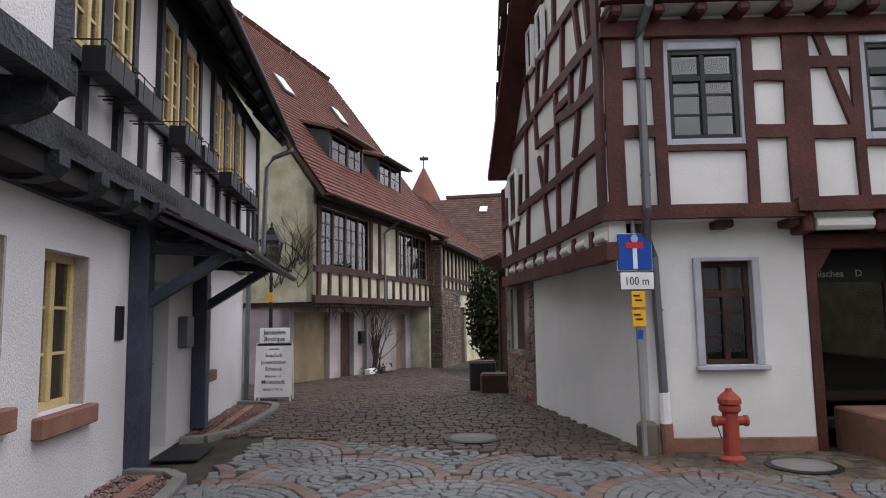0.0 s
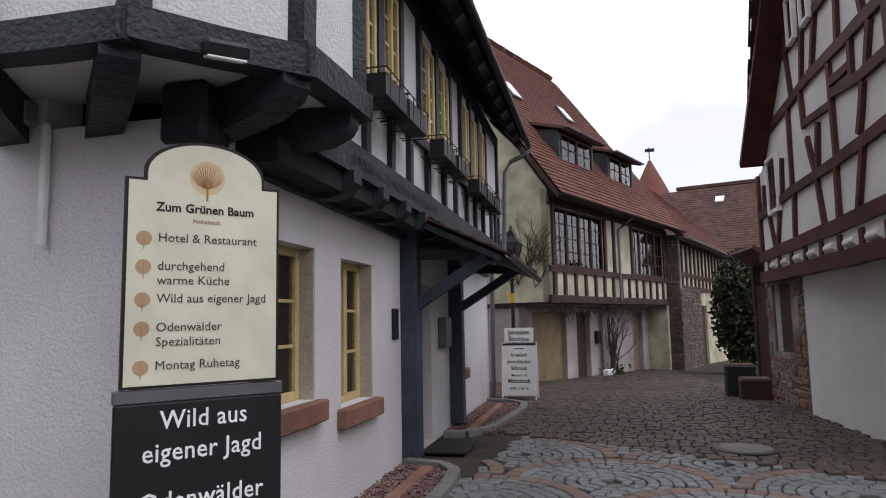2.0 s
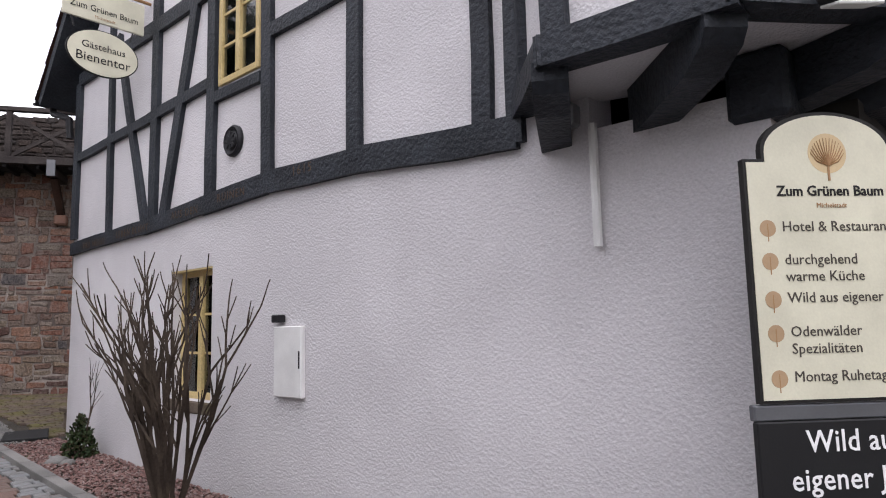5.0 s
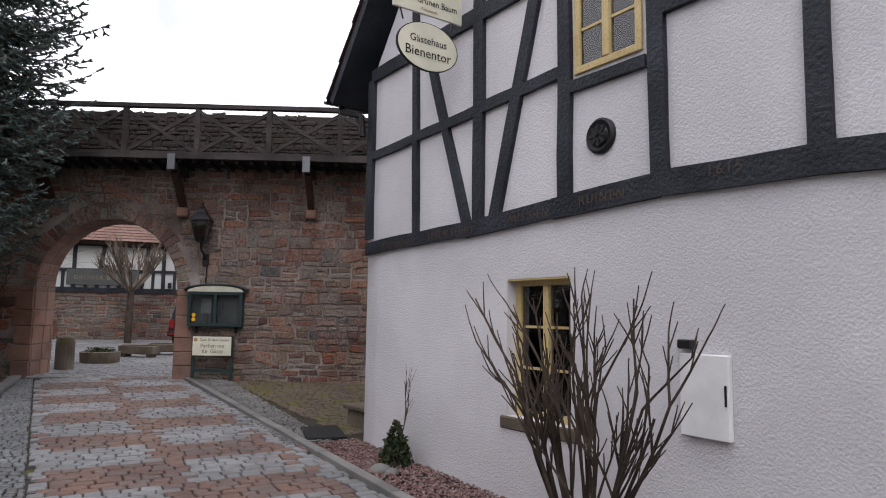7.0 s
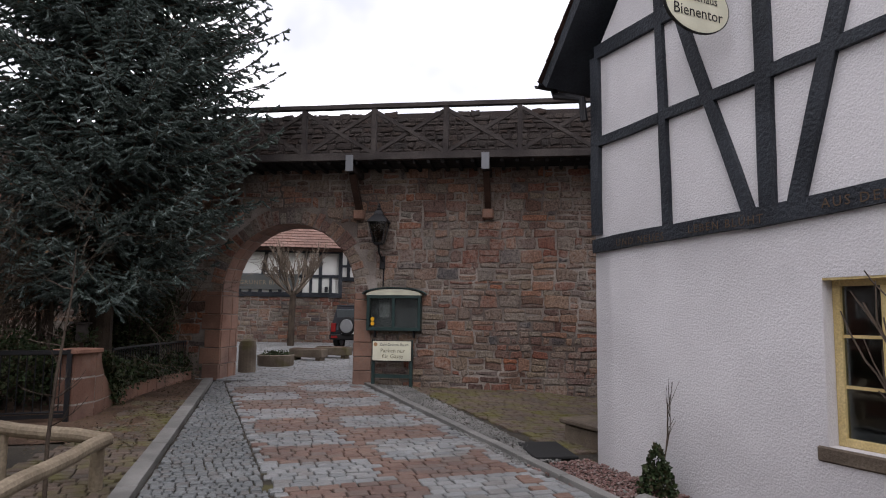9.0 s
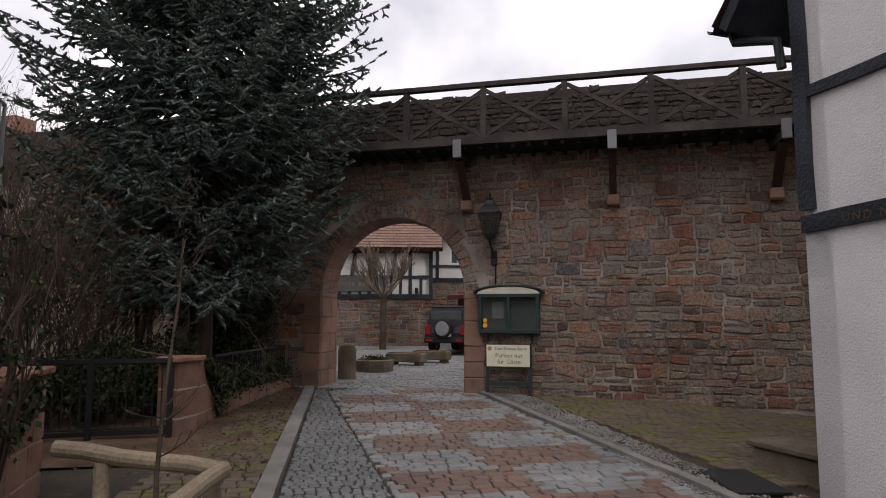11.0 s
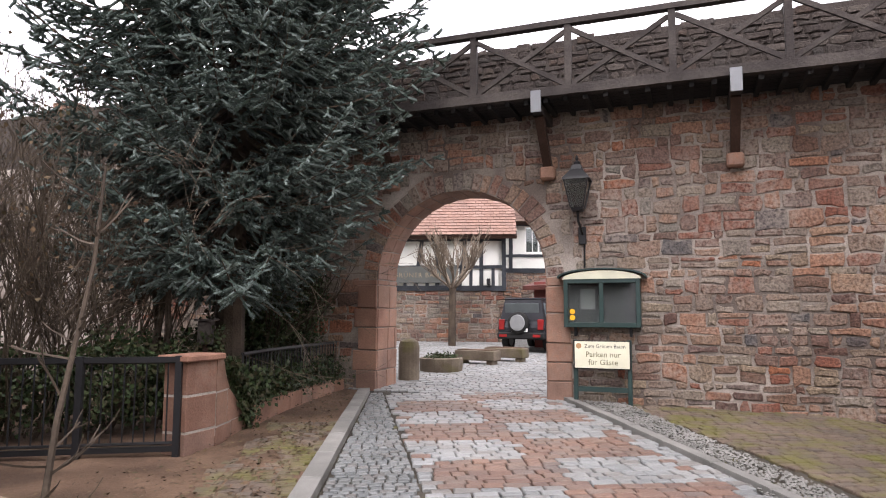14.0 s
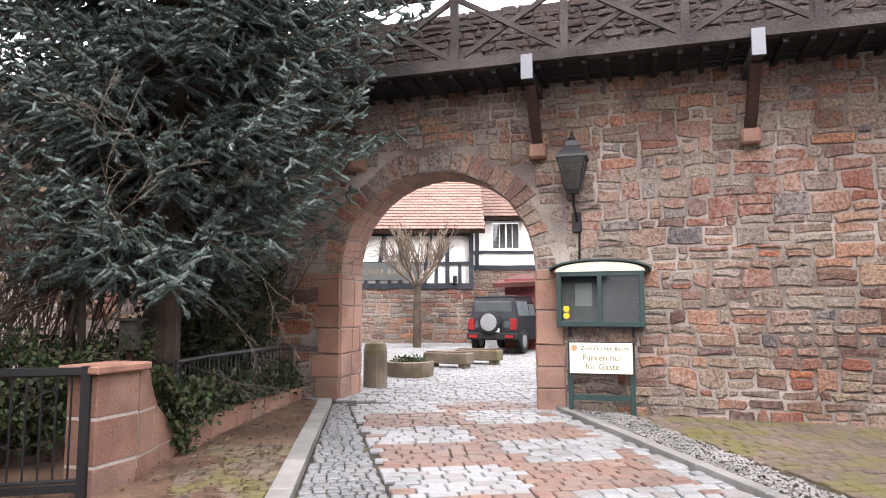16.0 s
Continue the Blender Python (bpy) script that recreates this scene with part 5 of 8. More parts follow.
# soil by the spruce
sv, sf = [], []
for i in range(25):
    x = -20.3 + i * 0.28
    for j in range(13):
        y = -8 + (k_left(x) - 0.13 + 8) * j / 12
        sv.append((x, y, ground_z(x, y) + 0.003 + 0.03 * noise.noise(Vector((x * 2, y * 2, 0))) + (0.0 if j < 12 else -0.01)))
for i in range(24):
    for j in range(12):
        sf.append((i * 13 + j, (i + 1) * 13 + j, (i + 1) * 13 + j + 1, i * 13 + j + 1))
tagged(raw("soil", sv, sf, M_SOIL, None, smooth=True), "brown leaf-strewn soil beside the driveway", "soil", kind="structure")
# kerbs
kb = thing("kerb", I4, "pale granite kerb stones along the driveway", "kerb", kind="structure")


def kerb_run(pts, w, h, ln, parent):
    pts = [Vector((*p, 0)) for p in pts]
    for p, q in zip(pts, pts[1:]):
        d = q - p
        n = max(1, round(d.length / ln))
        s = Vector((-d.y, d.x, 0)).normalized() * w / 2
        for k in range(n):
            a, b = p.lerp(q, k / n + 0.004 / d.length), p.lerp(q, (k + 1) / n - 0.004 / d.length)
            v, f = stone([tuple((a - s).xy), tuple((b - s).xy), tuple((b + s).xy), tuple((a + s).xy)], on_ground, h + RNG.uniform(-0.004, 0.004), 0.018, 0.003, 0.06)
            raw("kerbstone", v, f, M_KERB, parent)


kerb_run([(-4.5, k_right(-4.5)), (-19.0, k_right(-19.0))], 0.13, 0.07, 0.95, kb)
kerb_run([(-5.0, k_left(-5)), (-19.9, k_left(-19.9))], 0.2, 0.075, 1.0, kb)
# lane: brown setts
lane = thing("lane", I4, "lane paved with worn brown sandstone setts", "road", kind="structure")
P_l = Pieces()


def apron_edge(x):
    return 9.65 - (x + 0.39) * 0.44


def in_lane(x, y):
    if not outside_inn(x, y) or y < apron_edge(x):
        return False
    if x > 3.63 - (y - 8.58) * 0.161 and y > 8.5 - 0.0:
        return y < 8.5 - (x - 3.63) * 0.026
    return True


setts(lambda x, y: P_l, 5.0, 42.0, -4.2, 7.5, 0.135, (0.13, 0.23), lambda x, y: y < 12 and x < 3, axis=1, keep=in_lane, seed=16)
P_l.finish("sett", M_SETT_BROWN, lane)
# apron: scallops of grey setts with red rims
ap = thing("forecourt_paving", I4, "grey granite setts in scallops edged with red sandstone", "pavement", kind="structure")
P_g, P_r = Pieces(), Pieces()
SR = 1.08
rg = random.Random(21)


def owner(x, y):
    best = None
    for j in range(-5, 14):
        yc = 1.2 + j * SR * 0.98
        i = round((x - 0.3 - (j % 2) * SR) / (2 * SR))
        xc = 0.3 + (j % 2) * SR + i * 2 * SR
        if math.hypot(x - xc, y - yc) < SR + 0.001:
            return (xc, yc)
    return None


for j in range(-5, 14):
    for i in range(-4, 5):
        xc, yc = 0.3 + (j % 2) * SR + i * 2 * SR, 1.2 + j * SR * 0.98
        if yc > 11 or (j < 3 and abs(xc) > 6):
            continue
        r = SR - 0.085
        first = True
        while r > 0.1:
            wdt = 0.17 if first else 0.115
            n = max(4, int(2 * math.pi * r / (0.15 if not first else 0.17)))
            off = rg.random()
            for k in range(n):
                a0, a1 = 2 * math.pi * (k + off) / n, 2 * math.pi * (k + off + 0.93) / n
                am = (a0 + a1) / 2
                x, y = xc + r * math.cos(am), yc + r * math.sin(am)
                if owner(x, y) != (xc, yc) or y > apron_edge(x) - 0.05 or not outside_inn(x, y) or (x > 3.2 and y > 7.9) or (x < -0.9 and y > 4.2 and x < -1.1):
                    continue
                g = 0.006
                poly = [(xc + rr_ * math.cos(a), yc + rr_ * math.sin(a)) for rr_, a in ((r - wdt / 2 + g, a0), (r + wdt / 2 - g, a0), (r + wdt / 2 - g, a1), (r - wdt / 2 + g, a1))]
                s = stone(poly[::-1], on_ground, 0.012 + rg.uniform(-0.004, 0.005), 0.013, 0.006, 0.03)
                (P_r if first else P_g).add(*s, y > 5.6 and -1.2 < x < 3)
            r -= wdt / 2 + 0.0575
            first = False
P_g.finish("sett", M_SETT_GREY, ap)
P_r.finish("sett", M_SETT_RED, ap)
P_x = Pieces()
setts(lambda x, y: P_x, 5.5, 8.9, 3.2, 9.0, 0.15, (0.15, 0.26), lambda x, y: False, axis=1, seed=17, keep=lambda x, y: y > 7.9 - (x - 3.2) * 0.5 and y < 8.48 - (x - 3.63) * 0.026)
P_x.finish("sett", M_SETT_MOSS, ap)
# street-side gravel beds with their kerbs
bed = thing("bed_kerb", I4, "pale curved kerb round the gravel beds", "kerb", kind="structure")
A3 = lambda x, y: tuple((HA @ Vector((x, y, 0))).xy)
kerb_run([A3(0.75, -0.5), A3(0.75, 2.9), A3(0.7, 3.5), A3(0.5, 3.8), A3(0.05, 3.9)], 0.13, 0.07, 0.5, bed)
kerb_run([A3(0.05, 5.75), A3(0.35, 5.8), A3(0.62, 6.2), A3(0.75, 7.0), A3(0.85, 8.4), A3(0.8, 9.0), A3(0.5, 9.35), A3(0.05, 9.5)], 0.13, 0.07, 0.5, bed)


def gravel(name, m, x0, x1, y0, y1, n, label, seed):
    vs, fs = [], []
    rg = random.Random(seed)
    for _ in range(n):
        p = m @ Vector((rg.uniform(x0, x1), rg.uniform(y0, y1), 0))
        r = rg.uniform(0.011, 0.024)
        z = ground_z(p.x, p.y) + rg.uniform(0.004, 0.03)
        o = len(vs)
        t = rg.uniform(0, 6.3)
        for k in range(4):
            vs.append((p.x + r * rg.uniform(0.7, 1.3) * math.cos(t + k * 1.57), p.y + r * rg.uniform(0.7, 1.3) * math.sin(t + k * 1.57), z))
        vs += [(p.x, p.y, z + r * 0.75), (p.x, p.y, z - r * 0.8)]
        for k in range(4):
            fs += [(o + k, o + (k + 1) % 4, o + 4), (o + (k + 1) % 4, o + k, o + 5)]
    return tagged(raw(name, vs, fs, M_GRAVEL), label, "gravel", kind="stuff")


gravel("gravel", HA, -9.5, -3.0, -1.0, -0.1, 7000, "reddish gravel bed along the white wall", 1)
gravel("gravel", HA, 0.02, 0.68, -0.4, 3.8, 3600, "reddish gravel bed beside the entrance", 2)
gravel("gravel", HA, 0.02, 0.75, 5.95, 9.3, 3300, "reddish gravel bed beyond the entrance", 3)
gravel("gravel", I4, -18.6, -11.0, 1.85, 2.5, 5000, "pale gravel strip along the kerb", 4).data.materials[0] = M_KERB
bm = bmesh.new()
box(bm, 0.3, -0.3, 0.0, 0.42, 3.7, 0.045, None, 0.008)
tagged(part("bed_edging", bm, M_SILL), "sandstone edging strip lying in the gravel", "edging", kind="structure").matrix_world = HA
bm = bmesh.new()
box(bm, 0.3, 6.1, 0.0, 0.42, 9.0, 0.045, None, 0.008)
tagged(part("bed_edging", bm, M_SILL), "sandstone edging strip lying in the gravel", "edging", kind="structure").matrix_world = HA
# rubble part of the oxblood house, stone by stone
pc2 = Pieces()
rubble(pc2, lambda u, v, h: tuple(CW @ Vector((u, -h, v))), -0.03, 1.88, -0.3, 2.18, lambda a, b, z0, z1: b > 0.25 and a < 1.3 and z1 > 0.85 and z0 < 2.15, lambda u, z: True, (0.12, 0.22), (0.16, 0.4))
pc2.finish("stone", M_WALLSTONE, rub, 200)

# ---- houses further down the lane ----
H2 = pose(0.95, 27.0, 0, 0, 0, 77)
b2 = thing("house", H2, "old barn-like house, timber storey over a sandstone base, red tiled roof", "house")
part("wall", wall_sheet(bmesh.new(), pose(0, -0.3, 0), 0, 3.6, -1.2, 2.6, [], 0.4), M_MORTAR, b2)
part("wall", wall_sheet(bmesh.new(), pose(0, 4, 0, 0, 0, 270), 0, 4.3, -1.2, 4.6, [], 0.3), M_MORTAR, b2)
pc3 = Pieces()
rubble(pc3, lambda u, v, h: (u, -0.3 - h, v), 0, 3.6, -1.0, 2.6, lambda *a: False, lambda u, z: False, (0.15, 0.28), (0.25, 0.6))
rubble(pc3, lambda u, v, h: (-h, 4 - u, v), 0, 4.3, -1.0, 4.5, lambda *a: False, lambda u, z: False, (0.15, 0.28), (0.25, 0.6))
pc3.finish("stone", surf("brown_grey_rubble", (0.1, 0.075, 0.06), (0.16, 0.12, 0.1), 0.9, 35, 1.5, 0.6, palette=[(0.115, 0.085, 0.065), (0.155, 0.115, 0.09), (0.09, 0.07, 0.06), (0.14, 0.09, 0.065)]), b2)
part("wall", wall_sheet(bmesh.new(), I4, 0, 12, 2.6, 4.6, [(0.5, 1.6, 2.9, 4.0)], 0.2), M_CREAM, b2)
part("wall", wall_sheet(bmesh.new(), I4, 3.6, 12, -1.2, 2.6, [(4.2, 6.4, -1.2, 2.0)], 0.3), M_CREAM, b2)
part("gate", boxed(4.2, 0.1, -1.2, 6.4, 0.18, 2.0), M_BROWN, b2)
part("shutter", boxed(0.5, 0.1, 2.9, 1.6, 0.16, 4.0), M_BROWN, b2)
for p, q in (((0, 2.68), (12, 2.68)), ((0, 3.2), (12, 3.2)), ((0, 4.5), (12, 4.5)), *(((0.1 + k * 0.8, 2.7), (0.1 + k * 0.8, 4.5)) for k in range(15))):
    timber(b2, pose(0, -0.01, 0), p, q, 0.18, 0.1, M_BROWN)
bm = bmesh.new()
slab(bm, (-0.3, -0.6, 4.45), (12.3, -0.6, 4.45), (12.3, 3.6, 8.6), (-0.3, 3.6, 8.6), 0.12)
slab(bm, (12.3, 7.8, 4.45), (-0.3, 7.8, 4.45), (-0.3, 3.6, 8.6), (12.3, 3.6, 8.6), 0.12)
part("roof", bm, M_BROWN, b2)
tiled(b2, slope((-0.32, -0.62, 4.46), (12.3, -0.62, 4.46), (-0.32, 3.6, 8.62)), 12.6, 5.9, M_TILE, 0.25, 0.24)
gutter(b2, (12.3, -0.68, 4.46), (-0.35, -0.68, 4.46), M_ZINC)

b3 = thing("house", pose(1.0, 48, -0.8, 0, 0, -12), "large house at the lane's end with a brown tiled roof", "house")
part("wall", wall_sheet(bmesh.new(), I4, -2, 14, -0.5, 6.2, [(5, 6, 3, 4.4), (8, 9, 3, 4.4)], 0.4), M_PLASTER_C, b3)
bm = bmesh.new()
slab(bm, (-2.4, -0.6, 6.0), (14.4, -0.6, 6.0), (14.4, 6.5, 12.0), (-0.6, 6.5, 12.0), 0.2)
part("roof", bm, M_BROWN, b3)
tiled(b3, slope((-1.9, -0.6, 6.02), (14.4, -0.6, 6.02), (-1.9, 6.5, 12.02)), 16.2, 9.2, M_TILE_OLD, 0.32, 0.3)
for x in (5, 8):
    window(b3, pose(x, 0.05, 3), 1, 1.4, 2, 3, M_WHITE, None)
part("skylight", boxed(0, 0, 0.05, 0.6, 0.7, 0.16, slope((-1.9, -0.6, 6.02), (14.4, -0.6, 6.02), (-1.9, 6.5, 12.02)) @ pose(4.2, 6.8, 0)), M_WHITE, b3)
part("ridge", bar(bmesh.new(), (-0.7, 6.5, 12.08), (14.4, 6.5, 12.08), 0.25, 0.3), M_TILE_OLD, b3)

tow = thing("tower", pose(-0.35, 61, 0), "round town tower with a conical tiled roof and weathervane", "tower")
part("wall", lathe(bmesh.new(), [(1.9, -1), (1.9, 11.0)], 20), M_MORTAR, tow)
part("roof", lathe(bmesh.new(), [(2.25, 10.7), (1.1, 13.2), (0.12, 15.2)], 20), M_TILE, tow)
bm = bmesh.new()
tube(bm, [(0, 0, 15.1), (0, 0, 16.4)], 0.05, 6)
part("weathervane_rod", bm, M_IRON, tow)
part("weathervane", boxed(-0.35, -0.03, 16.0, 0.45, 0.03, 16.3), M_IRON, tow)

gr_ = thing("gate_roof", pose(3.2, 15.6, 0, 0, 0, 99), "small oxblood gate roof beside the lane", "gate")
bm = bmesh.new()
slab(bm, (0.2, -0.25, 2.45), (1.9, -0.25, 2.45), (1.9, 0.6, 3.0), (0.2, 0.6, 3.0), 0.08)
part("roof", bm, M_OX, gr_)
part("post", boxed(0.3, 0.1, -0.6, 0.46, 0.26, 2.65), M_BROWN, gr_)
part("post", boxed(1.65, 0.1, -0.6, 1.8, 0.26, 2.65), M_BROWN, gr_)
part("gate_leaf", boxed(0.46, 0.16, -0.5, 1.65, 0.22, 2.2), M_BROWN, gr_)

# closing walls behind the camera: unseen, added to block low sky light
tagged(part("wall_behind", boxed(-8, -11.3, -0.2, 24, -11, 8), M_PLASTER), "unseen plastered wall behind the camera, added to block low sky light", "wall", kind="structure")
tagged(part("wall_beside", boxed(15, -16, -0.2, 15.3, 14, 7), M_CREAM), "unseen plastered wall beside the camera, added to block low sky light", "wall", kind="structure")

# ---- courtyard beyond the arch ----
HE = pose(-32.58, 3.47, 0, 0, 0, 80.1) @ pose(0, 0, 0, 0, 0, 0)
eh = thing("house", HE, "half-timbered guest house over a red sandstone base", "house")
part("wall", wall_sheet(bmesh.new(), I4, -14, 0, 0.3, 2.72, [], 0.4), M_MORTAR, eh)
part("wall", wall_sheet(bmesh.new(), pose(0, 0, 0, 0, 0, 90), 0, 6, 0.3, 2.72, [], 0.4), M_MORTAR, eh)
pc4 = Pieces()
rubble(pc4, lambda u, v, h: (u, -h, v), -7.5, 0, 0.4, 2.7, lambda *a: False, lambda u, z: False, (0.12, 0.24), (0.2, 0.55))
pc4.finish("stone", M_WALLSTONE, eh)
part("wall", wall_sheet(bmesh.new(), I4, -14, 0, 2.72, 5.0, [], 0.3), M_PLASTER_C, eh)
part("wall", wall_sheet(bmesh.new(), pose(0, 0, 0, 0, 0, 90), 0, 6, 2.72, 5.0, [], 0.3), M_PLASTER_C, eh)
for p, q, w in (((-14, 2.78), (0, 2.78), 0.2), ((-14, 4.7), (0, 4.7), 0.2), ((-14, 3.6), (0, 3.6), 0.12), ((-0.08, 2.8), (-0.08, 4.7), 0.16), *(((-0.95 - k * 0.85, 2.8), (-0.95 - k * 0.85 + (0.25 if k % 2 else 0), 4.7), 0.15) for k in range(14)), *(((-0.5 - k * 0.85, 2.8), (-0.5 - k * 0.85, 3.55), 0.12) for k in range(14))):
    timber(eh, pose(0, -0.01, 0), p, q, w)
bm = bmesh.new()
slab(bm, (-14.5, -0.6, 4.75), (0.4, -0.6, 4.75), (0.4, 5, 9.2), (-14.5, 5, 9.2), 0.14)
part("roof", bm, M_BROWN, eh)
tiled(eh, slope((-14.5, -0.63, 4.77), (0.42, -0.63, 4.77), (-14.5, 5, 9.22)), 14.9, 7.1, surf("pale_red_tile", (0.24, 0.12, 0.085), (0.32, 0.17, 0.12), 0.85, 40, 1, 0.3, palette=[(0.22, 0.135, 0.11), (0.27, 0.17, 0.14), (0.19, 0.12, 0.10), (0.25, 0.165, 0.14)]), 0.24, 0.22)
part("inn_sign", boxed(-4.6, -0.1, 2.98, -1.9, -0.06, 3.62, None, 0.01), plain("grey_green_board", (0.09, 0.095, 0.09)), eh, "grey-green name board on the timbers")
lettering("GRÜNER BAUM", 0.26, pose(-4.35, -0.105, 3.2, 90), M_LOG, eh, "sign_lettering", spacing=1.15)
part("yard_lamp", boxed(-0.75, -0.2, 2.9, -0.6, -0.05, 3.15, None, 0.03), M_IRON, eh)
e2 = thing("house", HE @ pose(-0.7, 3.2, 0), "half-timbered rear wing with red roof", "house")
bm = bmesh.new()
wall_sheet(bm, I4, 0, 9, 0.3, 3.6, [], 0.4)
part("wall", bm, M_MORTAR, e2)
pc5 = Pieces()
rubble(pc5, lambda u, v, h: (u, -h, v), 0, 6, 0.5, 3.6, lambda *a: False, lambda u, z: False, (0.12, 0.24), (0.2, 0.55))
pc5.finish("stone", M_WALLSTONE, e2)
part("wall", wall_sheet(bmesh.new(), I4, 0, 9, 3.6, 5.9, [(1.6, 2.8, 4.4, 5.6)], 0.3), M_PLASTER_C, e2)
for p, q, w in (((0, 3.66), (9, 3.66), 0.2), ((0, 5.7), (9, 5.7), 0.2), *(((0.1 + k * 0.9, 3.7), (0.1 + k * 0.9, 5.6), 0.16) for k in range(9) if k not in (2, 3)), ((0, 4.3), (9, 4.3), 0.12)):
    timber(e2, pose(0, -0.01, 0), p, q, w)
window(e2, pose(1.6, 0.03, 4.4), 1.2, 1.2, 4, 1, M_WHITE, None, curtain=0.98)
bm = bmesh.new()
slab(bm, (-4, -0.5, 5.7), (9.4, -0.5, 5.7), (9.4, 5, 10.6), (-4, 5, 10.6), 0.14)
part("roof", bm, M_BROWN, e2)
tiled(e2, slope((-4, -0.53, 5.72), (9.4, -0.53, 5.72), (-4, 5, 10.62)), 13.4, 7.3, M_TILE_FADED, 0.26, 0.24)
part("skylight", boxed(0, 0, 0.05, 0.5, 0.6, 0.14, slope((-4, -0.53, 5.72), (9.4, -0.53, 5.72), (-4, 5, 10.62)) @ pose(2.4, 3.4, 0)), M_WHITE, e2)
sh = thing("shed", pose(-29.9, 3.9, 0, 0, 0, 62), "dark red boarded garage with a low roof", "shed")
part("wall", boxed(0, 0, 0.4, 6, 4, 2.9), M_SHED, sh)
bm = bmesh.new()
slab(bm, (-0.3, -0.4, 2.75), (6.3, -0.4, 2.95), (6.3, 4.2, 3.5), (-0.3, 4.2, 3.3), 0.15)
part("roof", bm, M_OX, sh)
# black sheet on the solid boards, painting the opening's inner shade
part("garage_opening", boxed(1.2, -0.03, 0.5, 3.8, 0.0, 2.3), M_DARK, sh)

# ---- house with the balcony ----
HF = pose(-12.75, -5.45, 0, 0, 0, 3)
fh = thing("house", HF, "white plastered house with sandstone quoins and a steel balcony", "house")
part("wall", wall_sheet(bmesh.new(), pose(7, 0, 0, 0, 0, 180), 0, 7, 0, 5.6, [], 0.3), M_PLASTER_C, fh)
part("wall", wall_sheet(bmesh.new(), pose(0, 0, 0, 0, 0, 270), 0, 5, 0, 5.6, [], 0.3), M_PLASTER_C, fh)
for k in range(5):
    z = 0.3 + k * 0.58
    part("quoin", boxed(-0.02, -0.5 if k % 2 else -0.3, z, 0.35 if k % 2 else 0.6, 0.025, z + 0.55, None, 0.015), M_DRESSED, fh)
part("balcony_slab", boxed(-0.08, -3.6, 2.98, 7, 0.42, 3.14, None, 0.01), M_BROWN, fh)
part("balcony_beam", boxed(0.0, -3.6, 2.8, 7, 0.3, 2.98, None, 0.01), M_BROWN, fh)
gutter(fh, (-0.1, 0.46, 3.08), (7, 0.46, 3.08), M_IRON, 0.05)


def rail_run(parent, p, q, z0, z1, mt, step=0.11, r=0.011, post=1.2):
    p, q = Vector(p), Vector(q)
    n = int((q - p).length / step)
    for z, rr_ in ((z0, 0.018), (z1, 0.024)):
        part("rail", tube(bmesh.new(), [p + Vector((0, 0, z)), q + Vector((0, 0, z))], rr_, 6), mt, parent)
    for k in range(n + 1):
        c = p.lerp(q, k / n)
        part("baluster", tube(bmesh.new(), [c + Vector((0, 0, z0)), c + Vector((0, 0, z1))], r * (1.8 if k % 10 == 0 else 1), 5), mt, parent)


rail_run(fh, (-0.03, 0.38, 0), (4.5, 0.38, 0), 3.22, 4.12, M_GALV)
rail_run(fh, (-0.03, 0.38, 0), (-0.03, -3.4, 0), 3.22, 4.12, M_GALV)
bm = bmesh.new()
slab(bm, (7.3, -0.3, 5.5), (-0.3, -0.3, 5.5), (-0.3, -5, 9), (7.3, -5, 9), 0.15)
part("roof", bm, M_TILE_OLD, fh)
oh = thing("house", pose(-27, -8.5, 0, 0, 0, 60), "distant house with an orange roof and brick chimney", "house")
part("wall", boxed(-8, 0, 0, 2, 5, 5.6), M_CREAM, oh)
bm = bmesh.new()
slab(bm, (-8.4, -0.5, 5.4), (2.4, -0.5, 5.4), (2.4, 3, 8), (-8.4, 3, 8), 0.2)
part("roof", bm, M_ORANGE, oh)
part("chimney", boxed(-5, 1.0, 5, -4.2, 1.8, 8.8), M_DRESSED, oh)

# ---- street furniture and signs ----
SB = pose(-1.302, 3.622, 0, 0, 0, 53.2)
sb = thing("inn_sign_board", SB, "cream arched inn sign above a black chalk board on two posts", "sign")
HW, ZB, ZS = 0.383, 1.285, 2.31


def arch_outline(w, s, rise, shoulder):
    pts = [(-w, ZB + (HW - w)), (w, ZB + (HW - w)), (w, s), (w - shoulder, s)]
    rad = w - shoulder
    pts += [(rad * math.cos(a), s + 0.045 + rise * math.sin(a)) for a in [math.pi * k / 20 for k in range(21)]]
    pts += [(-w + shoulder, s), (-w, s)]
    return pts


XZ = Matrix(((1, 0, 0, 0), (0, 0, 1, 0), (0, 1, 0, 0), (0, 0, 0, 1)))
part("board", prism(bmesh.new(), arch_outline(HW, ZS, 0.165, 0.085), -0.018, 0.018, XZ), M_INK, sb, "black-edged arched panel")
part("face", prism(bmesh.new(), arch_outline(HW - 0.014, ZS - 0.014, 0.163, 0.085), -0.022, -0.017, XZ), M_BOARD, sb, "cream printed face")
lg = part("tree_emblem", lathe(bmesh.new(), [(0.088, 0), (0.088, 0.0015)], 28, pose(0, -0.0215, 2.335, 90)), plain("pale_gold_print", (0.62, 0.48, 0.28)), sb, "golden round tree emblem")
rt = random.Random(5)
for k in range(15):
    a = math.pi * (0.05 + 0.9 * k / 14)
    p0 = Vector((0, -0.0245, 2.28))
    p1 = p0 + Vector((math.cos(a) * 0.05, 0, math.sin(a) * 0.06 + 0.01))
    p2 = Vector((math.cos(a) * 0.078, -0.0245, 2.335 + math.sin(a * 1.0) * 0.078 - 0.01))
    part("twig_print", tube(bmesh.new(), [p0, p1, p2], [0.003, 0.0025, 0.0015], 4), M_GOLDB, lg)
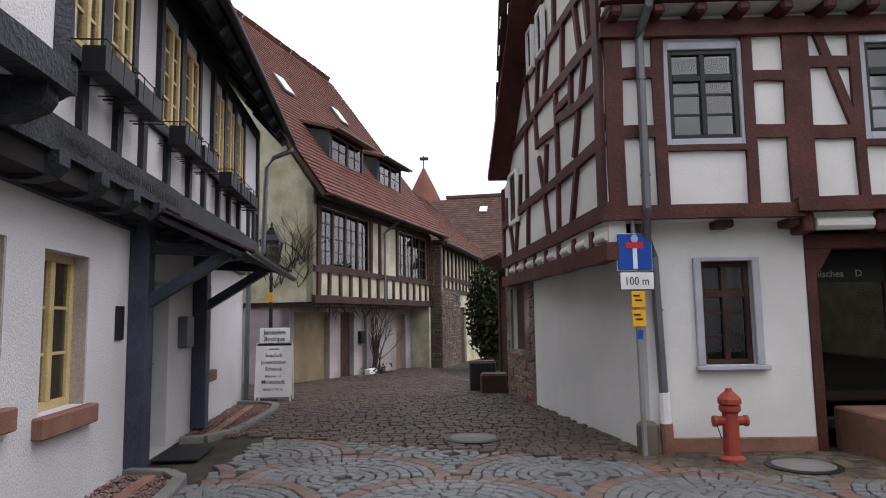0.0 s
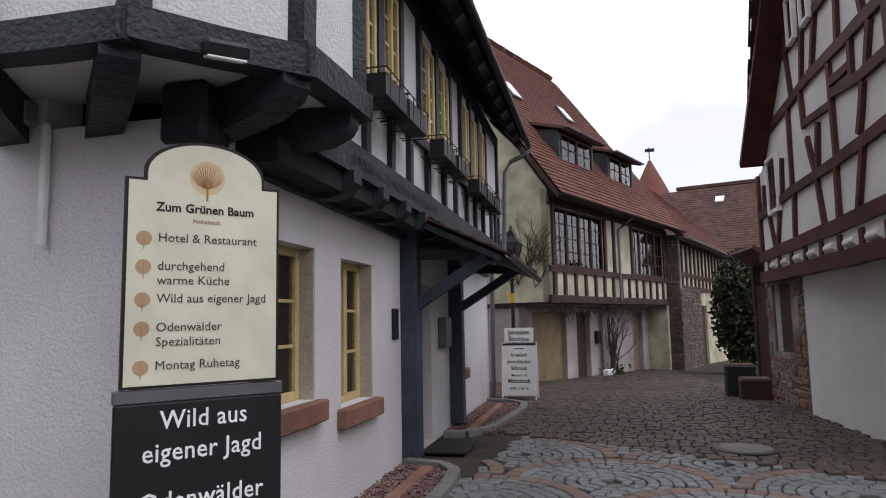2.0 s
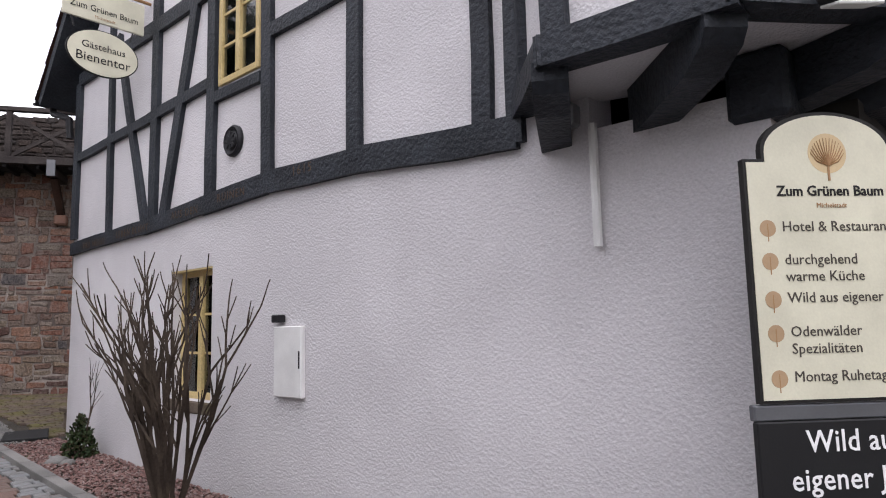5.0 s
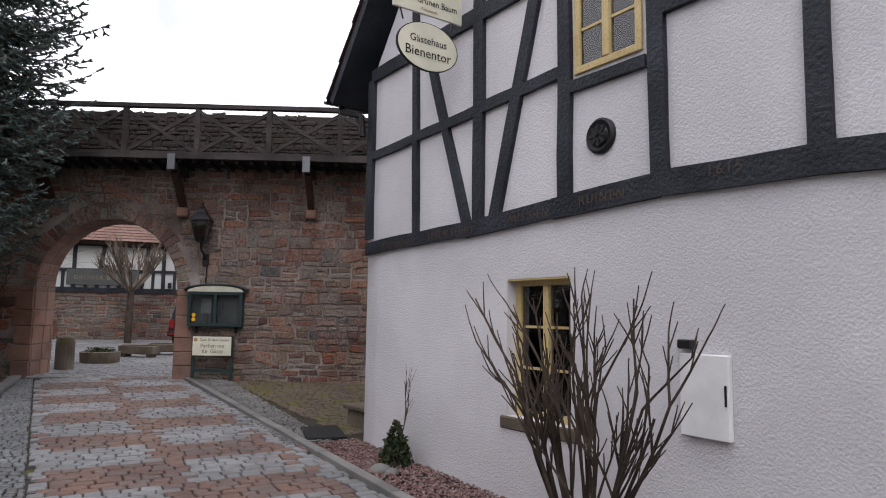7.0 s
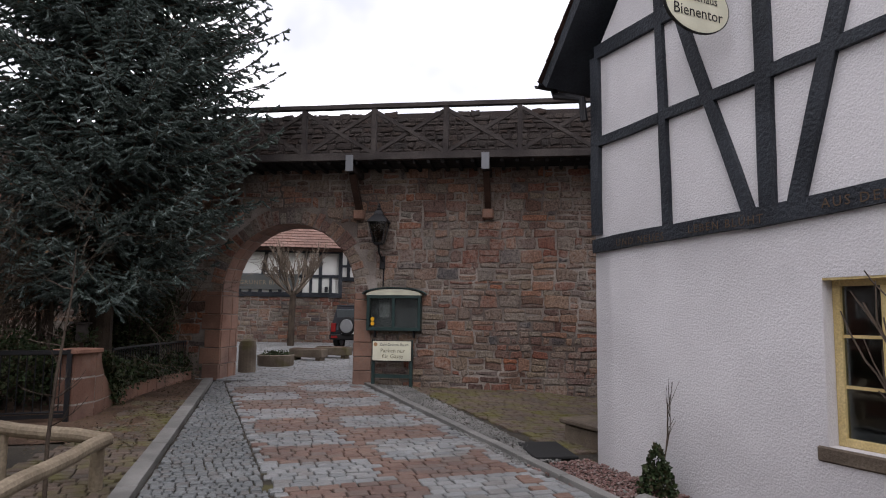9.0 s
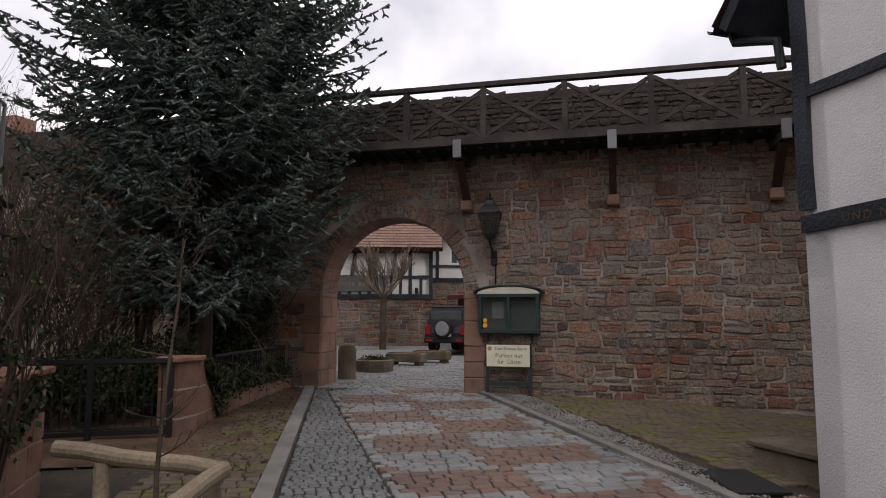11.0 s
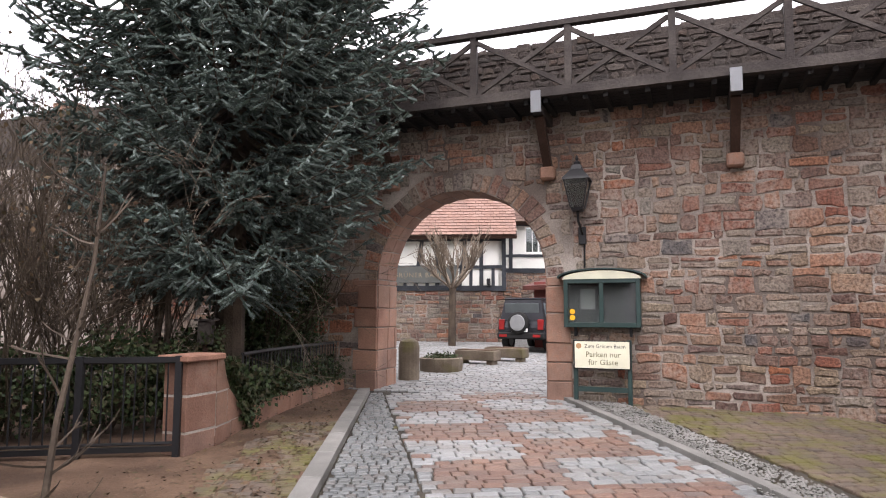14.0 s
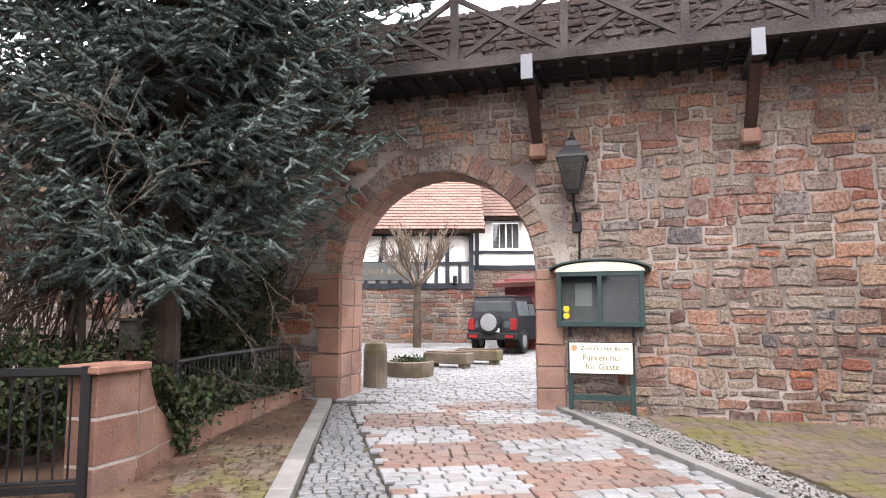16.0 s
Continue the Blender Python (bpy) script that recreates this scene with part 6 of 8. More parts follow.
part("trunk_print", boxed(-0.005, -0.025, 2.215, 0.005, -0.0225, 2.33), M_GOLDB, lg)
T = lambda x, z: pose(x, -0.0235, z, 90)
lettering("Zum Grünen Baum", 0.062, T(0, 2.15), M_INK, sb, "title", "CENTER", depth=0.0012, bold=0.02)
lettering("Michelstadt", 0.03, T(0, 2.098), M_GOLDB, sb, "subtitle", "CENTER")
for z, rows in ((1.985, ("Hotel & Restaurant",)), (1.845, ("durchgehend", "warme Küche")), (1.685, ("Wild aus eigener Jagd",)), (1.545, ("Odenwälder", "Spezialitäten")), (1.36, ("Montag Ruhetag",))):
    for i, t in enumerate(rows):
        lettering(t, 0.0625, T(-0.232, z + 0.012 - i * 0.071), M_PRINT, sb, "menu_line")
    part("bullet_tree", lathe(bmesh.new(), [(0.036, 0), (0.036, 0.0015)], 20, pose(-0.295, -0.0215, z + 0.025, 90)), M_BULLET, sb)
    part("bullet_stem", boxed(-0.297, -0.0235, z - 0.03, -0.293, -0.0215, z + 0.045), M_GOLDB, sb)
part("rail", boxed(-0.41, -0.015, 1.215, 0.41, 0.03, 1.28, None, 0.006), M_ZINC, sb)
part("chalk_board", boxed(-0.405, -0.02, 0.35, 0.405, 0.02, 1.213, None, 0.006), M_BLACK, sb, "black chalk board with handwritten dishes")
for t, z in (("Wild aus", 1.09), ("eigener Jagd", 0.94), ("Odenwälder", 0.71)):
    lettering(t, 0.125, pose(0.01, -0.0225, z, 90), M_CHALK, sb, "chalk_line", "CENTER", width=0.9, spacing=1.05, bold=0.008)
for x in (-0.3, 0.3):
    part("post", boxed(x - 0.025, 0.02, -0.02, x + 0.025, 0.07, 2.2, None, 0.005), M_ZINC, sb)

ab = thing("pavement_sign", pose(-1.98, 13.75, 0, 0, 0, 4), "white folding pavement sign with black lettering", "sign")
for tilt, y in ((8, 0.0), (-8, 0.34)):
    f = pose(0, y, 0.08, -tilt)
    part("panel", boxed(-0.32, -0.012, 0, 0.32, 0.012, 1.02, f, 0.006), M_WHITE, ab)
    part("panel_edge", boxed(-0.34, -0.016, 0.98, 0.34, 0.016, 1.02, f), M_IRON, ab)
    for x in (-0.33, 0.33):
        part("leg", boxed(x - 0.015, -0.016, -0.12, x + 0.015, 0.016, 1.03, f), M_WHITE, ab)
f = pose(0, 0.0, 0.08, -8)
part("header_panel", boxed(-0.29, -0.01, 1.04, 0.29, 0.01, 1.33, f, 0.006), M_WHITE, ab)
for t, s, z in (("Jerusalem", 0.13, 1.2), ("Boutique", 0.13, 1.07), ("Israelisch", 0.105, 0.76), ("Jemenitischer", 0.105, 0.63), ("Schmuck", 0.105, 0.5), ("Mauerstr. 15", 0.07, 0.375), ("Michelstadt", 0.115, 0.25), ("06061 7 34 16", 0.075, 0.12)):
    lettering(t, s, f @ pose(0, -0.014, z, 90), M_INK, ab, "sign_line", "CENTER", width=0.84, bold=0.012)
part("arrow", boxed(-0.1, -0.015, 0.905, 0.1, -0.012, 0.925, f), M_INK, ab)


def lantern(parent, m, s=1.0):
    """A tapered four-sided lantern with glazed sides and a vented cap."""
    def ring(w0, z0, w1, z1, mt, name):
        bm = bmesh.new()
        a = [bm.verts.new(m @ Vector((x * w0 * s, y * w0 * s, z0 * s))) for x, y in ((-1, -1), (1, -1), (1, 1), (-1, 1))]
        b = [bm.verts.new(m @ Vector((x * w1 * s, y * w1 * s, z1 * s))) for x, y in ((-1, -1), (1, -1), (1, 1), (-1, 1))]
        for i in range(4):
            bm.faces.new((a[i], a[(i + 1) % 4], b[(i + 1) % 4], b[i]))
        bm.faces.new(a[::-1])
        bm.faces.new(b)
        return part(name, bm, mt, parent)
    ring(0.08, 0.0, 0.1, 0.05, M_IRON, "lantern_base")
    for x, y in ((-1, -1), (1, -1), (1, 1), (-1, 1)):
        part("lantern_bar", tube(bmesh.new(), [m @ Vector((x * 0.1 * s, y * 0.1 * s, 0.05 * s)), m @ Vector((x * 0.19 * s, y * 0.19 * s, 0.5 * s))], 0.014 * s, 5), M_IRON, parent)
    g = bmesh.new()
    a = [g.verts.new(m @ Vector((x * 0.098 * s, y * 0.098 * s, 0.05 * s))) for x, y in ((-1, -1), (1, -1), (1, 1), (-1, 1))]
    b = [g.verts.new(m @ Vector((x * 0.186 * s, y * 0.186 * s, 0.5 * s))) for x, y in ((-1, -1), (1, -1), (1, 1), (-1, 1))]
    for i in range(4):
        g.faces.new((a[i], a[(i + 1) % 4], b[(i + 1) % 4], b[i]))
    part("lantern_glass", g, M_GLASS, parent).visible_shadow = False
    ring(0.22, 0.5, 0.21, 0.53, M_IRON, "lantern_rim")
    ring(0.21, 0.53, 0.09, 0.68, M_IRON, "lantern_cap")
    ring(0.1, 0.68, 0.07, 0.76, M_IRON, "lantern_vent")
    part("lantern_finial", lathe(bmesh.new(), [(0.05 * s, 0.76 * s), (0.06 * s, 0.8 * s), (0.02 * s, 0.84 * s), (0.03 * s, 0.87 * s), (0.005 * s, 0.93 * s)], 10, m), M_IRON, parent)


sl = thing("street_lamp", pose(-2.28, 14.7, -0.03), "black cast-iron street lamp with a tapered lantern", "street lamp")
part("pole", lathe(bmesh.new(), [(0.1, 0), (0.1, 0.35), (0.07, 0.42), (0.05, 0.6), (0.035, 2.4), (0.05, 2.45), (0.03, 2.5), (0.025, 2.7)], 12), M_IRON, sl)
part("yellow_tag", boxed(-0.05, -0.06, 1.95, 0.05, -0.04, 2.15), M_SIGNYEL, sl)
lantern(sl, pose(0, 0, 2.7), 1.0)

tp = thing("traffic_sign", pose(3.5, 8.3, 0, 0, 0, 8), "blue dead-end sign with distance plate on a steel pole", "traffic sign")
part("pole", tube(bmesh.new(), [(0, 0, -0.02), (-0.03, 0, 2.6)], 0.03, 10), M_GALV, tp)
pl = part("sign_plate", boxed(-0.24, -0.05, 2.05, 0.16, -0.035, 2.45, None, 0.004), M_SIGNBLUE, tp, "square blue dead-end plate")
part("sign_border", boxed(-0.25, -0.036, 2.04, 0.17, -0.03, 2.46, None, 0.004), M_WHITE, pl)
part("white_bar", boxed(-0.065, -0.054, 2.06, -0.015, -0.05, 2.32), M_WHITE, pl)
part("red_bar", boxed(-0.14, -0.056, 2.29, 0.06, -0.05, 2.36), M_SIGNRED, pl)
part("sticker", lathe(bmesh.new(), [(0.045, 0), (0.045, 0.003)], 14, pose(-0.04, -0.051, 2.4, 90)), plain("pale_blue_sticker", (0.4, 0.5, 0.7)), pl)
dp = part("distance_plate", boxed(-0.22, -0.05, 1.83, 0.17, -0.035, 2.02, None, 0.004), M_WHITE, tp)
part("plate_frame", boxed(-0.228, -0.044, 1.822, 0.178, -0.034, 2.028, None, 0.004), M_INK, dp)
lettering("100 m", 0.135, pose(-0.03, -0.053, 1.878, 90), M_INK, dp, "distance", "CENTER", width=0.85)
for z in (1.63, 1.42):
    yp = part("hydrant_plate", boxed(-0.1, -0.045, z, 0.06, -0.035, z + 0.185, None, 0.003), M_SIGNYEL, tp)
    for k in range(2):
        part("plate_mark", boxed(-0.08 + k * 0.02, -0.048, z + 0.12 - k * 0.05, 0.0 + k * 0.02, -0.045, z + 0.14 - k * 0.05), M_INK, yp)
part("pole_sticker", boxed(-0.04, -0.034, 1.28, 0.02, -0.028, 1.38), M_SIGNBLUE, tp)

hy = thing("hydrant", pose(4.33, 8.02, 0), "faded red cast-iron pillar hydrant", "hydrant")
part("barrel", lathe(bmesh.new(), [(0.14, 0.0), (0.14, 0.04), (0.085, 0.07), (0.08, 0.5), (0.11, 0.53), (0.11, 0.58), (0.085, 0.6)], 14), M_RED, hy)
part("cap", lathe(bmesh.new(), [(0.12, 0.6), (0.12, 0.65), (0.08, 0.7), (0.04, 0.73), (0.03, 0.76)], 12), M_RED, hy)
for a in (-1, 1):
    part("outlet", lathe(bmesh.new(), [(0.05, 0.05), (0.05, 0.14), (0.06, 0.15), (0.06, 0.18)], 10, pose(0, 0, 0.42, 0, 90 * a, 0)), M_RED, hy)
part("chain", tube(bmesh.new(), [(-0.16, -0.03, 0.4), (-0.13, -0.07, 0.25), (-0.08, -0.08, 0.3)], 0.006, 5), M_IRON, hy)

# flower boxes under the lane windows
fb = thing("flower_box", HA @ pose(0.42, 1.7, 3.44, 0, 0, 90), "empty black flower box in a wire window bracket", "flower box", "flower boxes under the windows")
bm = bmesh.new()
for q in ((0, -0.17, 0.0, 0.6, 0.0, 0.02), (0, -0.17, 0.02, 0.6, -0.155, 0.19), (0, -0.015, 0.02, 0.6, 0.0, 0.19), (0, -0.155, 0.02, 0.015, -0.015, 0.19), (0.585, -0.155, 0.02, 0.6, -0.015, 0.19)):
    box(bm, *q)
part("trough", bm, M_IRON, fb)
part("earth", boxed(0.016, -0.154, 0.1, 0.584, -0.016, 0.16), M_SOIL, fb)
for z in (-0.02, 0.22):
    part("wire", tube(bmesh.new(), [(-0.04, 0.1, z), (-0.04, -0.19, z), (0.64, -0.19, z), (0.64, 0.1, z)], 0.007, 5), M_IRON, fb)
for x in (0.05, 0.3, 0.55):
    part("hook", tube(bmesh.new(), [(x, 0.1, -0.02), (x, -0.19, -0.02), (x, -0.2, 0.22)], 0.006, 5), M_IRON, fb)
for y in (2.4, 3.8, 4.6, 6.05, 6.8, 7.52):
    copy_thing(fb, HA @ pose(0.42, y, 3.44, 0, 0, 90))

# hanging signs of the inn
hs = thing("hanging_sign", HA @ pose(-7.08, -0.02, 0, 0, 0, 90), "oval cream guest-house sign on a wrought-iron arm", "sign")
part("arm", tube(bmesh.new(), [(0, 0, 5.75), (-0.1, 0, 5.75), (-1.2, 0, 5.75)], 0.02, 6), M_GOLDB, hs)
part("upper_board", boxed(-1.05, -0.015, 5.3, -0.12, 0.015, 5.7, None, 0.006), M_BOARD, hs, "cream inn board with black edge")
lettering("Zum Grünen Baum", 0.11, pose(-0.585, -0.02, 5.42, 90), M_INK, hs, "title", "CENTER", width=0.9)
lettering("Michelstadt", 0.05, pose(-0.585, -0.02, 5.34, 90), M_GOLDB, hs, "subtitle", "CENTER")
for x in (-0.95, -0.25):
    part("hanger", tube(bmesh.new(), [(x, 0, 5.3), (x * 0.9 - 0.06, 0, 5.18)], 0.01, 5), M_IRON, hs)
ov_m = pose(-0.585, 0, 4.93) @ Matrix.Diagonal((0.41, 1, 0.28, 1))
part("oval_rim", lathe(bmesh.new(), [(1.0, -0.014), (1.0, 0.014)], 40, ov_m @ pose(0, 0, 0, 90)), M_INK, hs)
part("oval_board", lathe(bmesh.new(), [(0.965, -0.018), (0.965, 0.018)], 40, ov_m @ pose(0, 0, 0, 90)), M_BOARD, hs)
lettering("Gästehaus", 0.12, pose(-0.585, -0.022, 4.96, 90), M_INK, hs, "line", "CENTER")
lettering("Bienentor", 0.155, pose(-0.585, -0.022, 4.8, 90), M_INK, hs, "line", "CENTER")

dm_ = tagged(part("doormat", boxed(0.12, 4.45, 0.012, 0.62, 5.25, 0.035, None, 0.006), M_RUBBER), "black rubber doormat before the entrance", "doormat")
dm_.matrix_world = HA
gm = tagged(part("grate_mat", boxed(-0.5, -0.28, 0.01, 0.5, 0.28, 0.045, None, 0.008), M_RUBBER), "dark metal grate mat beside the kerb", "mat")
gm.matrix_world = pose(-11.6, 2.55, ground_z(-11.6, 2.55), 0, 0, -12)
sbx = thing("stone_trough", pose(-11.75, 3.5, ground_z(-11.75, 3.5), 0, 0, 6), "low sandstone block bench at the house corner", "stone bench")
part("block", boxed(-0.5, -0.3, -0.05, 0.6, 0.35, 0.26, None, 0.03), M_PLANTER, sbx)
part("slab", boxed(-0.55, -0.35, 0.26, 0.65, 0.4, 0.33, None, 0.015), M_PLANTER, sbx)
mh = thing("manhole_cover", pose(1.67, 9.5, 0.012), "round cast-iron and concrete manhole cover", "manhole cover")
part("ring", lathe(bmesh.new(), [(0.36, -0.02), (0.36, 0.012), (0.3, 0.016)], 28), M_IRON, mh)
part("lid", lathe(bmesh.new(), [(0.295, -0.02), (0.295, 0.02), (0.28, 0.024)], 28), M_KERB, mh)
mh2 = copy_thing(mh, pose(4.9, 7.7, 0.012))
for x, y, s, lb in ((2.15, 15.6, 1.0, "black planter tub beside the rubble wall"), (2.35, 14.9, 0.62, "low dark wooden trough beside the rubble wall")):
    pt = thing("planter", pose(x, y, ground_z(x, y)), lb, "planter")
    bm = bmesh.new()
    box(bm, -0.28, -0.28, 0, 0.28, 0.28, 0.62 * s, None, 0.02)
    part("tub", bm, M_IRON if s == 1 else M_BROWN, pt)
    part("soil", boxed(-0.25, -0.25, 0.62 * s, 0.25, 0.25, 0.62 * s + 0.02), M_SOIL, pt)
pp = thing("flower_pot", HB @ pose(4.7, 0.45, -0.24), "white flower trough with a small plant at the doorstep", "flower pot")
part("trough", boxed(-0.3, -0.1, -0.02, 0.3, 0.1, 0.18, None, 0.02), M_WHITE, pp)

# ---- at the town wall ----
nc = thing("notice_cabinet", WD @ pose(-0.14, -0.06, 0), "dark green glazed notice cabinet with an arched top", "notice cabinet")
bm = bmesh.new()
for q in ((-0.62, -0.16, 1.6, -0.55, 0.06, 2.4), (0.55, -0.16, 1.6, 0.62, 0.06, 2.4), (-0.55, -0.16, 1.6, 0.55, 0.06, 1.68), (-0.55, -0.16, 2.33, 0.55, 0.06, 2.4), (-0.035, -0.165, 1.68, 0.035, -0.1, 2.33)):
    box(bm, *q, None, 0.006)
part("frame", bm, M_GREENCAB, nc)
# panel colour lightened to carry the sky reflected in the panes
part("back_panel", boxed(-0.55, 0.0, 1.68, 0.55, 0.04, 2.33), plain("felt_with_sky_reflection", (0.22, 0.23, 0.24), 0.9), nc)
for x in (-0.55, 0.035):
    part("pane", boxed(x, -0.13, 1.68, x + 0.515, -0.124, 2.33), M_GLASS, nc).visible_shadow = False
part("notice", boxed(-0.36, -0.02, 1.9, -0.12, -0.005, 2.24), M_WHITE, nc)
for z in (1.86, 1.76):
    part("round_sticker", lathe(bmesh.new(), [(0.045, 0), (0.045, 0.004)], 14, pose(-0.48, -0.132, z, 90)), M_SIGNYEL, nc)
arcp = [(-0.64, 2.4), (0.64, 2.4)] + [(0.64 * math.cos(math.pi * k / 12), 2.4 + 0.14 * math.sin(math.pi * k / 12)) for k in range(13)][1:-1]
part("arched_top", prism(bmesh.new(), arcp, -0.17, 0.06, XZ), plain("cream_enamel", (0.55, 0.54, 0.42)), nc, "cream arched header")
hood = [Vector((0.72 * math.cos(math.pi * k / 12), -0.06, 2.42 + 0.15 * math.sin(math.pi * k / 12))) for k in range(13)]
bm = bmesh.new()
for p, q in zip(hood, hood[1:]):
    bar(bm, p, q, 0.26, 0.025, (0, 1, 0))
part("hood", bm, M_GREENCAB, nc)
for x in (-0.45, 0.45):
    part("wall_bracket", boxed(x - 0.02, -0.05, 1.45, x + 0.02, 0.06, 1.6), M_IRON, nc)
pk = thing("parking_sign", WD @ pose(-0.14, -0.28, 0), "cream parking sign board on dark green posts", "sign")
pkb = part("board", boxed(-0.45, -0.015, 0.93, 0.45, 0.015, 1.39, None, 0.006), M_INK, pk)
part("face", boxed(-0.435, -0.02, 0.945, 0.435, -0.015, 1.375), M_BOARD, pkb)
lettering("Zum Grünen Baum", 0.088, pose(0.05, -0.022, 1.27, 90), M_INK, pkb, "title", "CENTER", width=0.95)
part("emblem", lathe(bmesh.new(), [(0.045, 0), (0.045, 0.002)], 14, pose(-0.37, -0.0205, 1.3, 90)), M_GOLDB, pkb)
for t, z in (("Parken nur", 1.125), ("für Gäste", 1.0)):
    lettering(t, 0.125, pose(0.02, -0.022, z, 90), plain("olive_lettering", (0.12, 0.11, 0.05)), pkb, "sign_line", "CENTER")
for x in (-0.43, 0.43):
    part("post", boxed(x - 0.035, 0.016, 0.3, x + 0.035, 0.075, 1.4, None, 0.006), M_GREENCAB, pk)
part("crossbar", boxed(-0.395, 0.03, 0.56, 0.395, 0.07, 0.64), M_GREENCAB, pk)
wl = thing("wall_lantern", WD @ pose(-0.47, -0.4, 0), "black wrought-iron lantern on a wall bracket", "wall lamp")
lantern(wl, pose(0, 0, 3.52), 1.02)
part("bracket", tube(bmesh.new(), [(0.02, 0.44, 3.1), (0.02, 0.3, 3.2), (0.0, 0.05, 3.36), (0, 0, 3.56)], [0.02, 0.02, 0.022, 0.03], 6), M_IRON, wl)
part("cable", tube(bmesh.new(), [(0.05, 0.38, 3.2), (0.04, 0.37, 2.6)], 0.018, 6), M_IRON, wl)
part("backplate", boxed(-0.05, 0.34, 3.0, 0.08, 0.4, 3.3, None, 0.01), M_IRON, wl)

# ---- garden edge ----
pr = thing("gate_pier", pose(-15.42, -3.54, 0, 0, 0, -26), "pink sandstone gate pier with a capstone and sloping wing", "pier")
part("core", boxed(-0.245, -0.315, 0.0, 0.245, -0.005, 1.28), M_LIGHTJOINT, pr)
rz = random.Random(9)
for k, (z0, z1) in enumerate(((0.05, 0.5), (0.522, 0.9), (0.922, 1.285))):
    part("block", boxed(-0.25, -0.32, z0, 0.25, 0.0, z1, None, 0.008), M_DRESSED, pr)
part("capstone", boxed(-0.34, -0.38, 1.287, 0.31, 0.06, 1.36, None, 0.014), M_SILL, pr)
WG = Matrix.Translation((-0.25, 0, 0)) @ Matrix.Rotation(radians(197), 4, "Z")
part("wing_core", prism(bmesh.new(), [(0.02, 0.0), (1.35, 0.0), (1.35, 0.55), (0.75, 0.66), (0.42, 0.9), (0.2, 1.26), (0.02, 1.26)], 0.006, 0.3, WG @ XZ), M_LIGHTJOINT, pr)
for wing in ([(0.012, 0.05), (0.49, 0.05), (0.49, 0.49), (0.022, 0.49)], [(0.514, 0.05), (1.37, 0.05), (1.37, 0.5), (0.514, 0.5)], [(0.022, 0.514), (0.352, 0.514), (0.352, 0.89), (0.022, 0.89)], [(0.374, 0.514), (1.37, 0.514), (1.37, 0.57), (0.76, 0.68), (0.43, 0.9), (0.374, 0.9)], [(0.012, 0.914), (0.42, 0.914), (0.29, 1.08), (0.2, 1.285), (0.012, 1.285)]):
    part("wing_block", prism(bmesh.new(), wing, 0.0, 0.32, WG @ XZ), M_DRESSED, pr)
# low wall and iron fence up to the arch
lw = thing("low_garden_wall", I4, "low sandstone wall topped by a black iron fence", "wall", kind="structure")
pw = [Vector((-16.75, -3.3, 0)), Vector((-17.7, -3.12, 0)), Vector((-19.0, -2.72, 0)), Vector((-20.3, -2.25, 0))]
for p, q in zip(pw, pw[1:]):
    n = 3
    for k in range(n):
        a, b = p.lerp(q, k / n + 0.006), p.lerp(q, (k + 1) / n - 0.006)
        bm = bmesh.new()
        bar(bm, a + Vector((0, 0, 0.42)), b + Vector((0, 0, 0.42)), 0.36, 0.24, (0, 0, 1), 0.006, 1)
        part("block", bm, M_DRESSED, lw)
    rail_run(lw, p + Vector((0, -0.05, 0)), q + Vector((0, -0.05, 0)), 0.72, 1.28, M_IRON, 0.12, 0.009)
gt = thing("garden_gate", I4, "black iron garden gate and railings", "gate")
ga, gb_ = Vector((-15.2, -3.74, 0)), Vector((-15.05, -5.75, 0))
rail_run(gt, ga, gb_, 0.42, 1.3, M_IRON, 0.11, 0.009)
for z in (0.36, 1.32):
    part("gate_rail", bar(bmesh.new(), ga + Vector((0, 0, z)), gb_ + Vector((0, 0, z)), 0.06, 0.045), M_IRON, gt)
for c in (ga, ga.lerp(gb_, 0.5), gb_):
    part("gate_post", boxed(c.x - 0.035, c.y - 0.035, 0.2, c.x + 0.035, c.y + 0.035, 1.36), M_IRON, gt)
lp = thing("garden_pillar", pose(-12.2, -4.85, 0, 0, 0, 4), "sandstone garden wall end with ivy and a flat coping", "pillar")
part("core", boxed(-0.385, -0.45, 0.1, 1.6, 0.41, 1.36), M_LIGHTJOINT, lp)
for k in range(4):
    z0 = 0.12 + k * 0.31
    u = -0.4
    while u < 1.6:
        w = rz.uniform(0.35, 0.6)
        part("block", boxed(u, 0.36, z0, min(u + w, 1.62) - 0.014, 0.425, z0 + 0.296, None, 0.012), M_DRESSED, lp)
        u += w
    part("block", boxed(-0.405, -0.46, z0, -0.36, 0.35, z0 + 0.296, None, 0.012), M_DRESSED, lp)
part("coping", boxed(-0.48, -0.5, 1.36, 1.65, 0.48, 1.43, None, 0.012), M_SILL, lp)
bf = thing("stone_lantern", pose(-14.4, -6.2, 0), "small dark garden lantern on a post", "garden lantern")
part("post", boxed(-0.05, -0.05, 0.2, 0.05, 0.05, 1.6), M_BROWN, bf)
part("house", boxed(-0.16, -0.16, 1.6, 0.16, 0.16, 1.9, None, 0.02), M_BROWN, bf)
part("roof", lathe(bmesh.new(), [(0.3, 1.9), (0.26, 1.94), (0.04, 2.02)], 4), M_OLD, bf)
bx = thing("nest_box", pose(-17.0, -3.9, 0), "weathered wooden nest box on a stake", "nest box")
part("stake", boxed(-0.03, -0.03, 0.3, 0.03, 0.03, 1.45), M_BROWN, bx)
part("box", boxed(-0.1, -0.09, 1.4, 0.1, 0.09, 1.72, None, 0.008), M_OLD, bx)
part("lid", boxed(-0.14, -0.13, 1.72, 0.14, 0.13, 1.75), M_OLD, bx)
lg_ = thing("log_barrier", I4, "low barrier of debarked pine logs", "barrier")
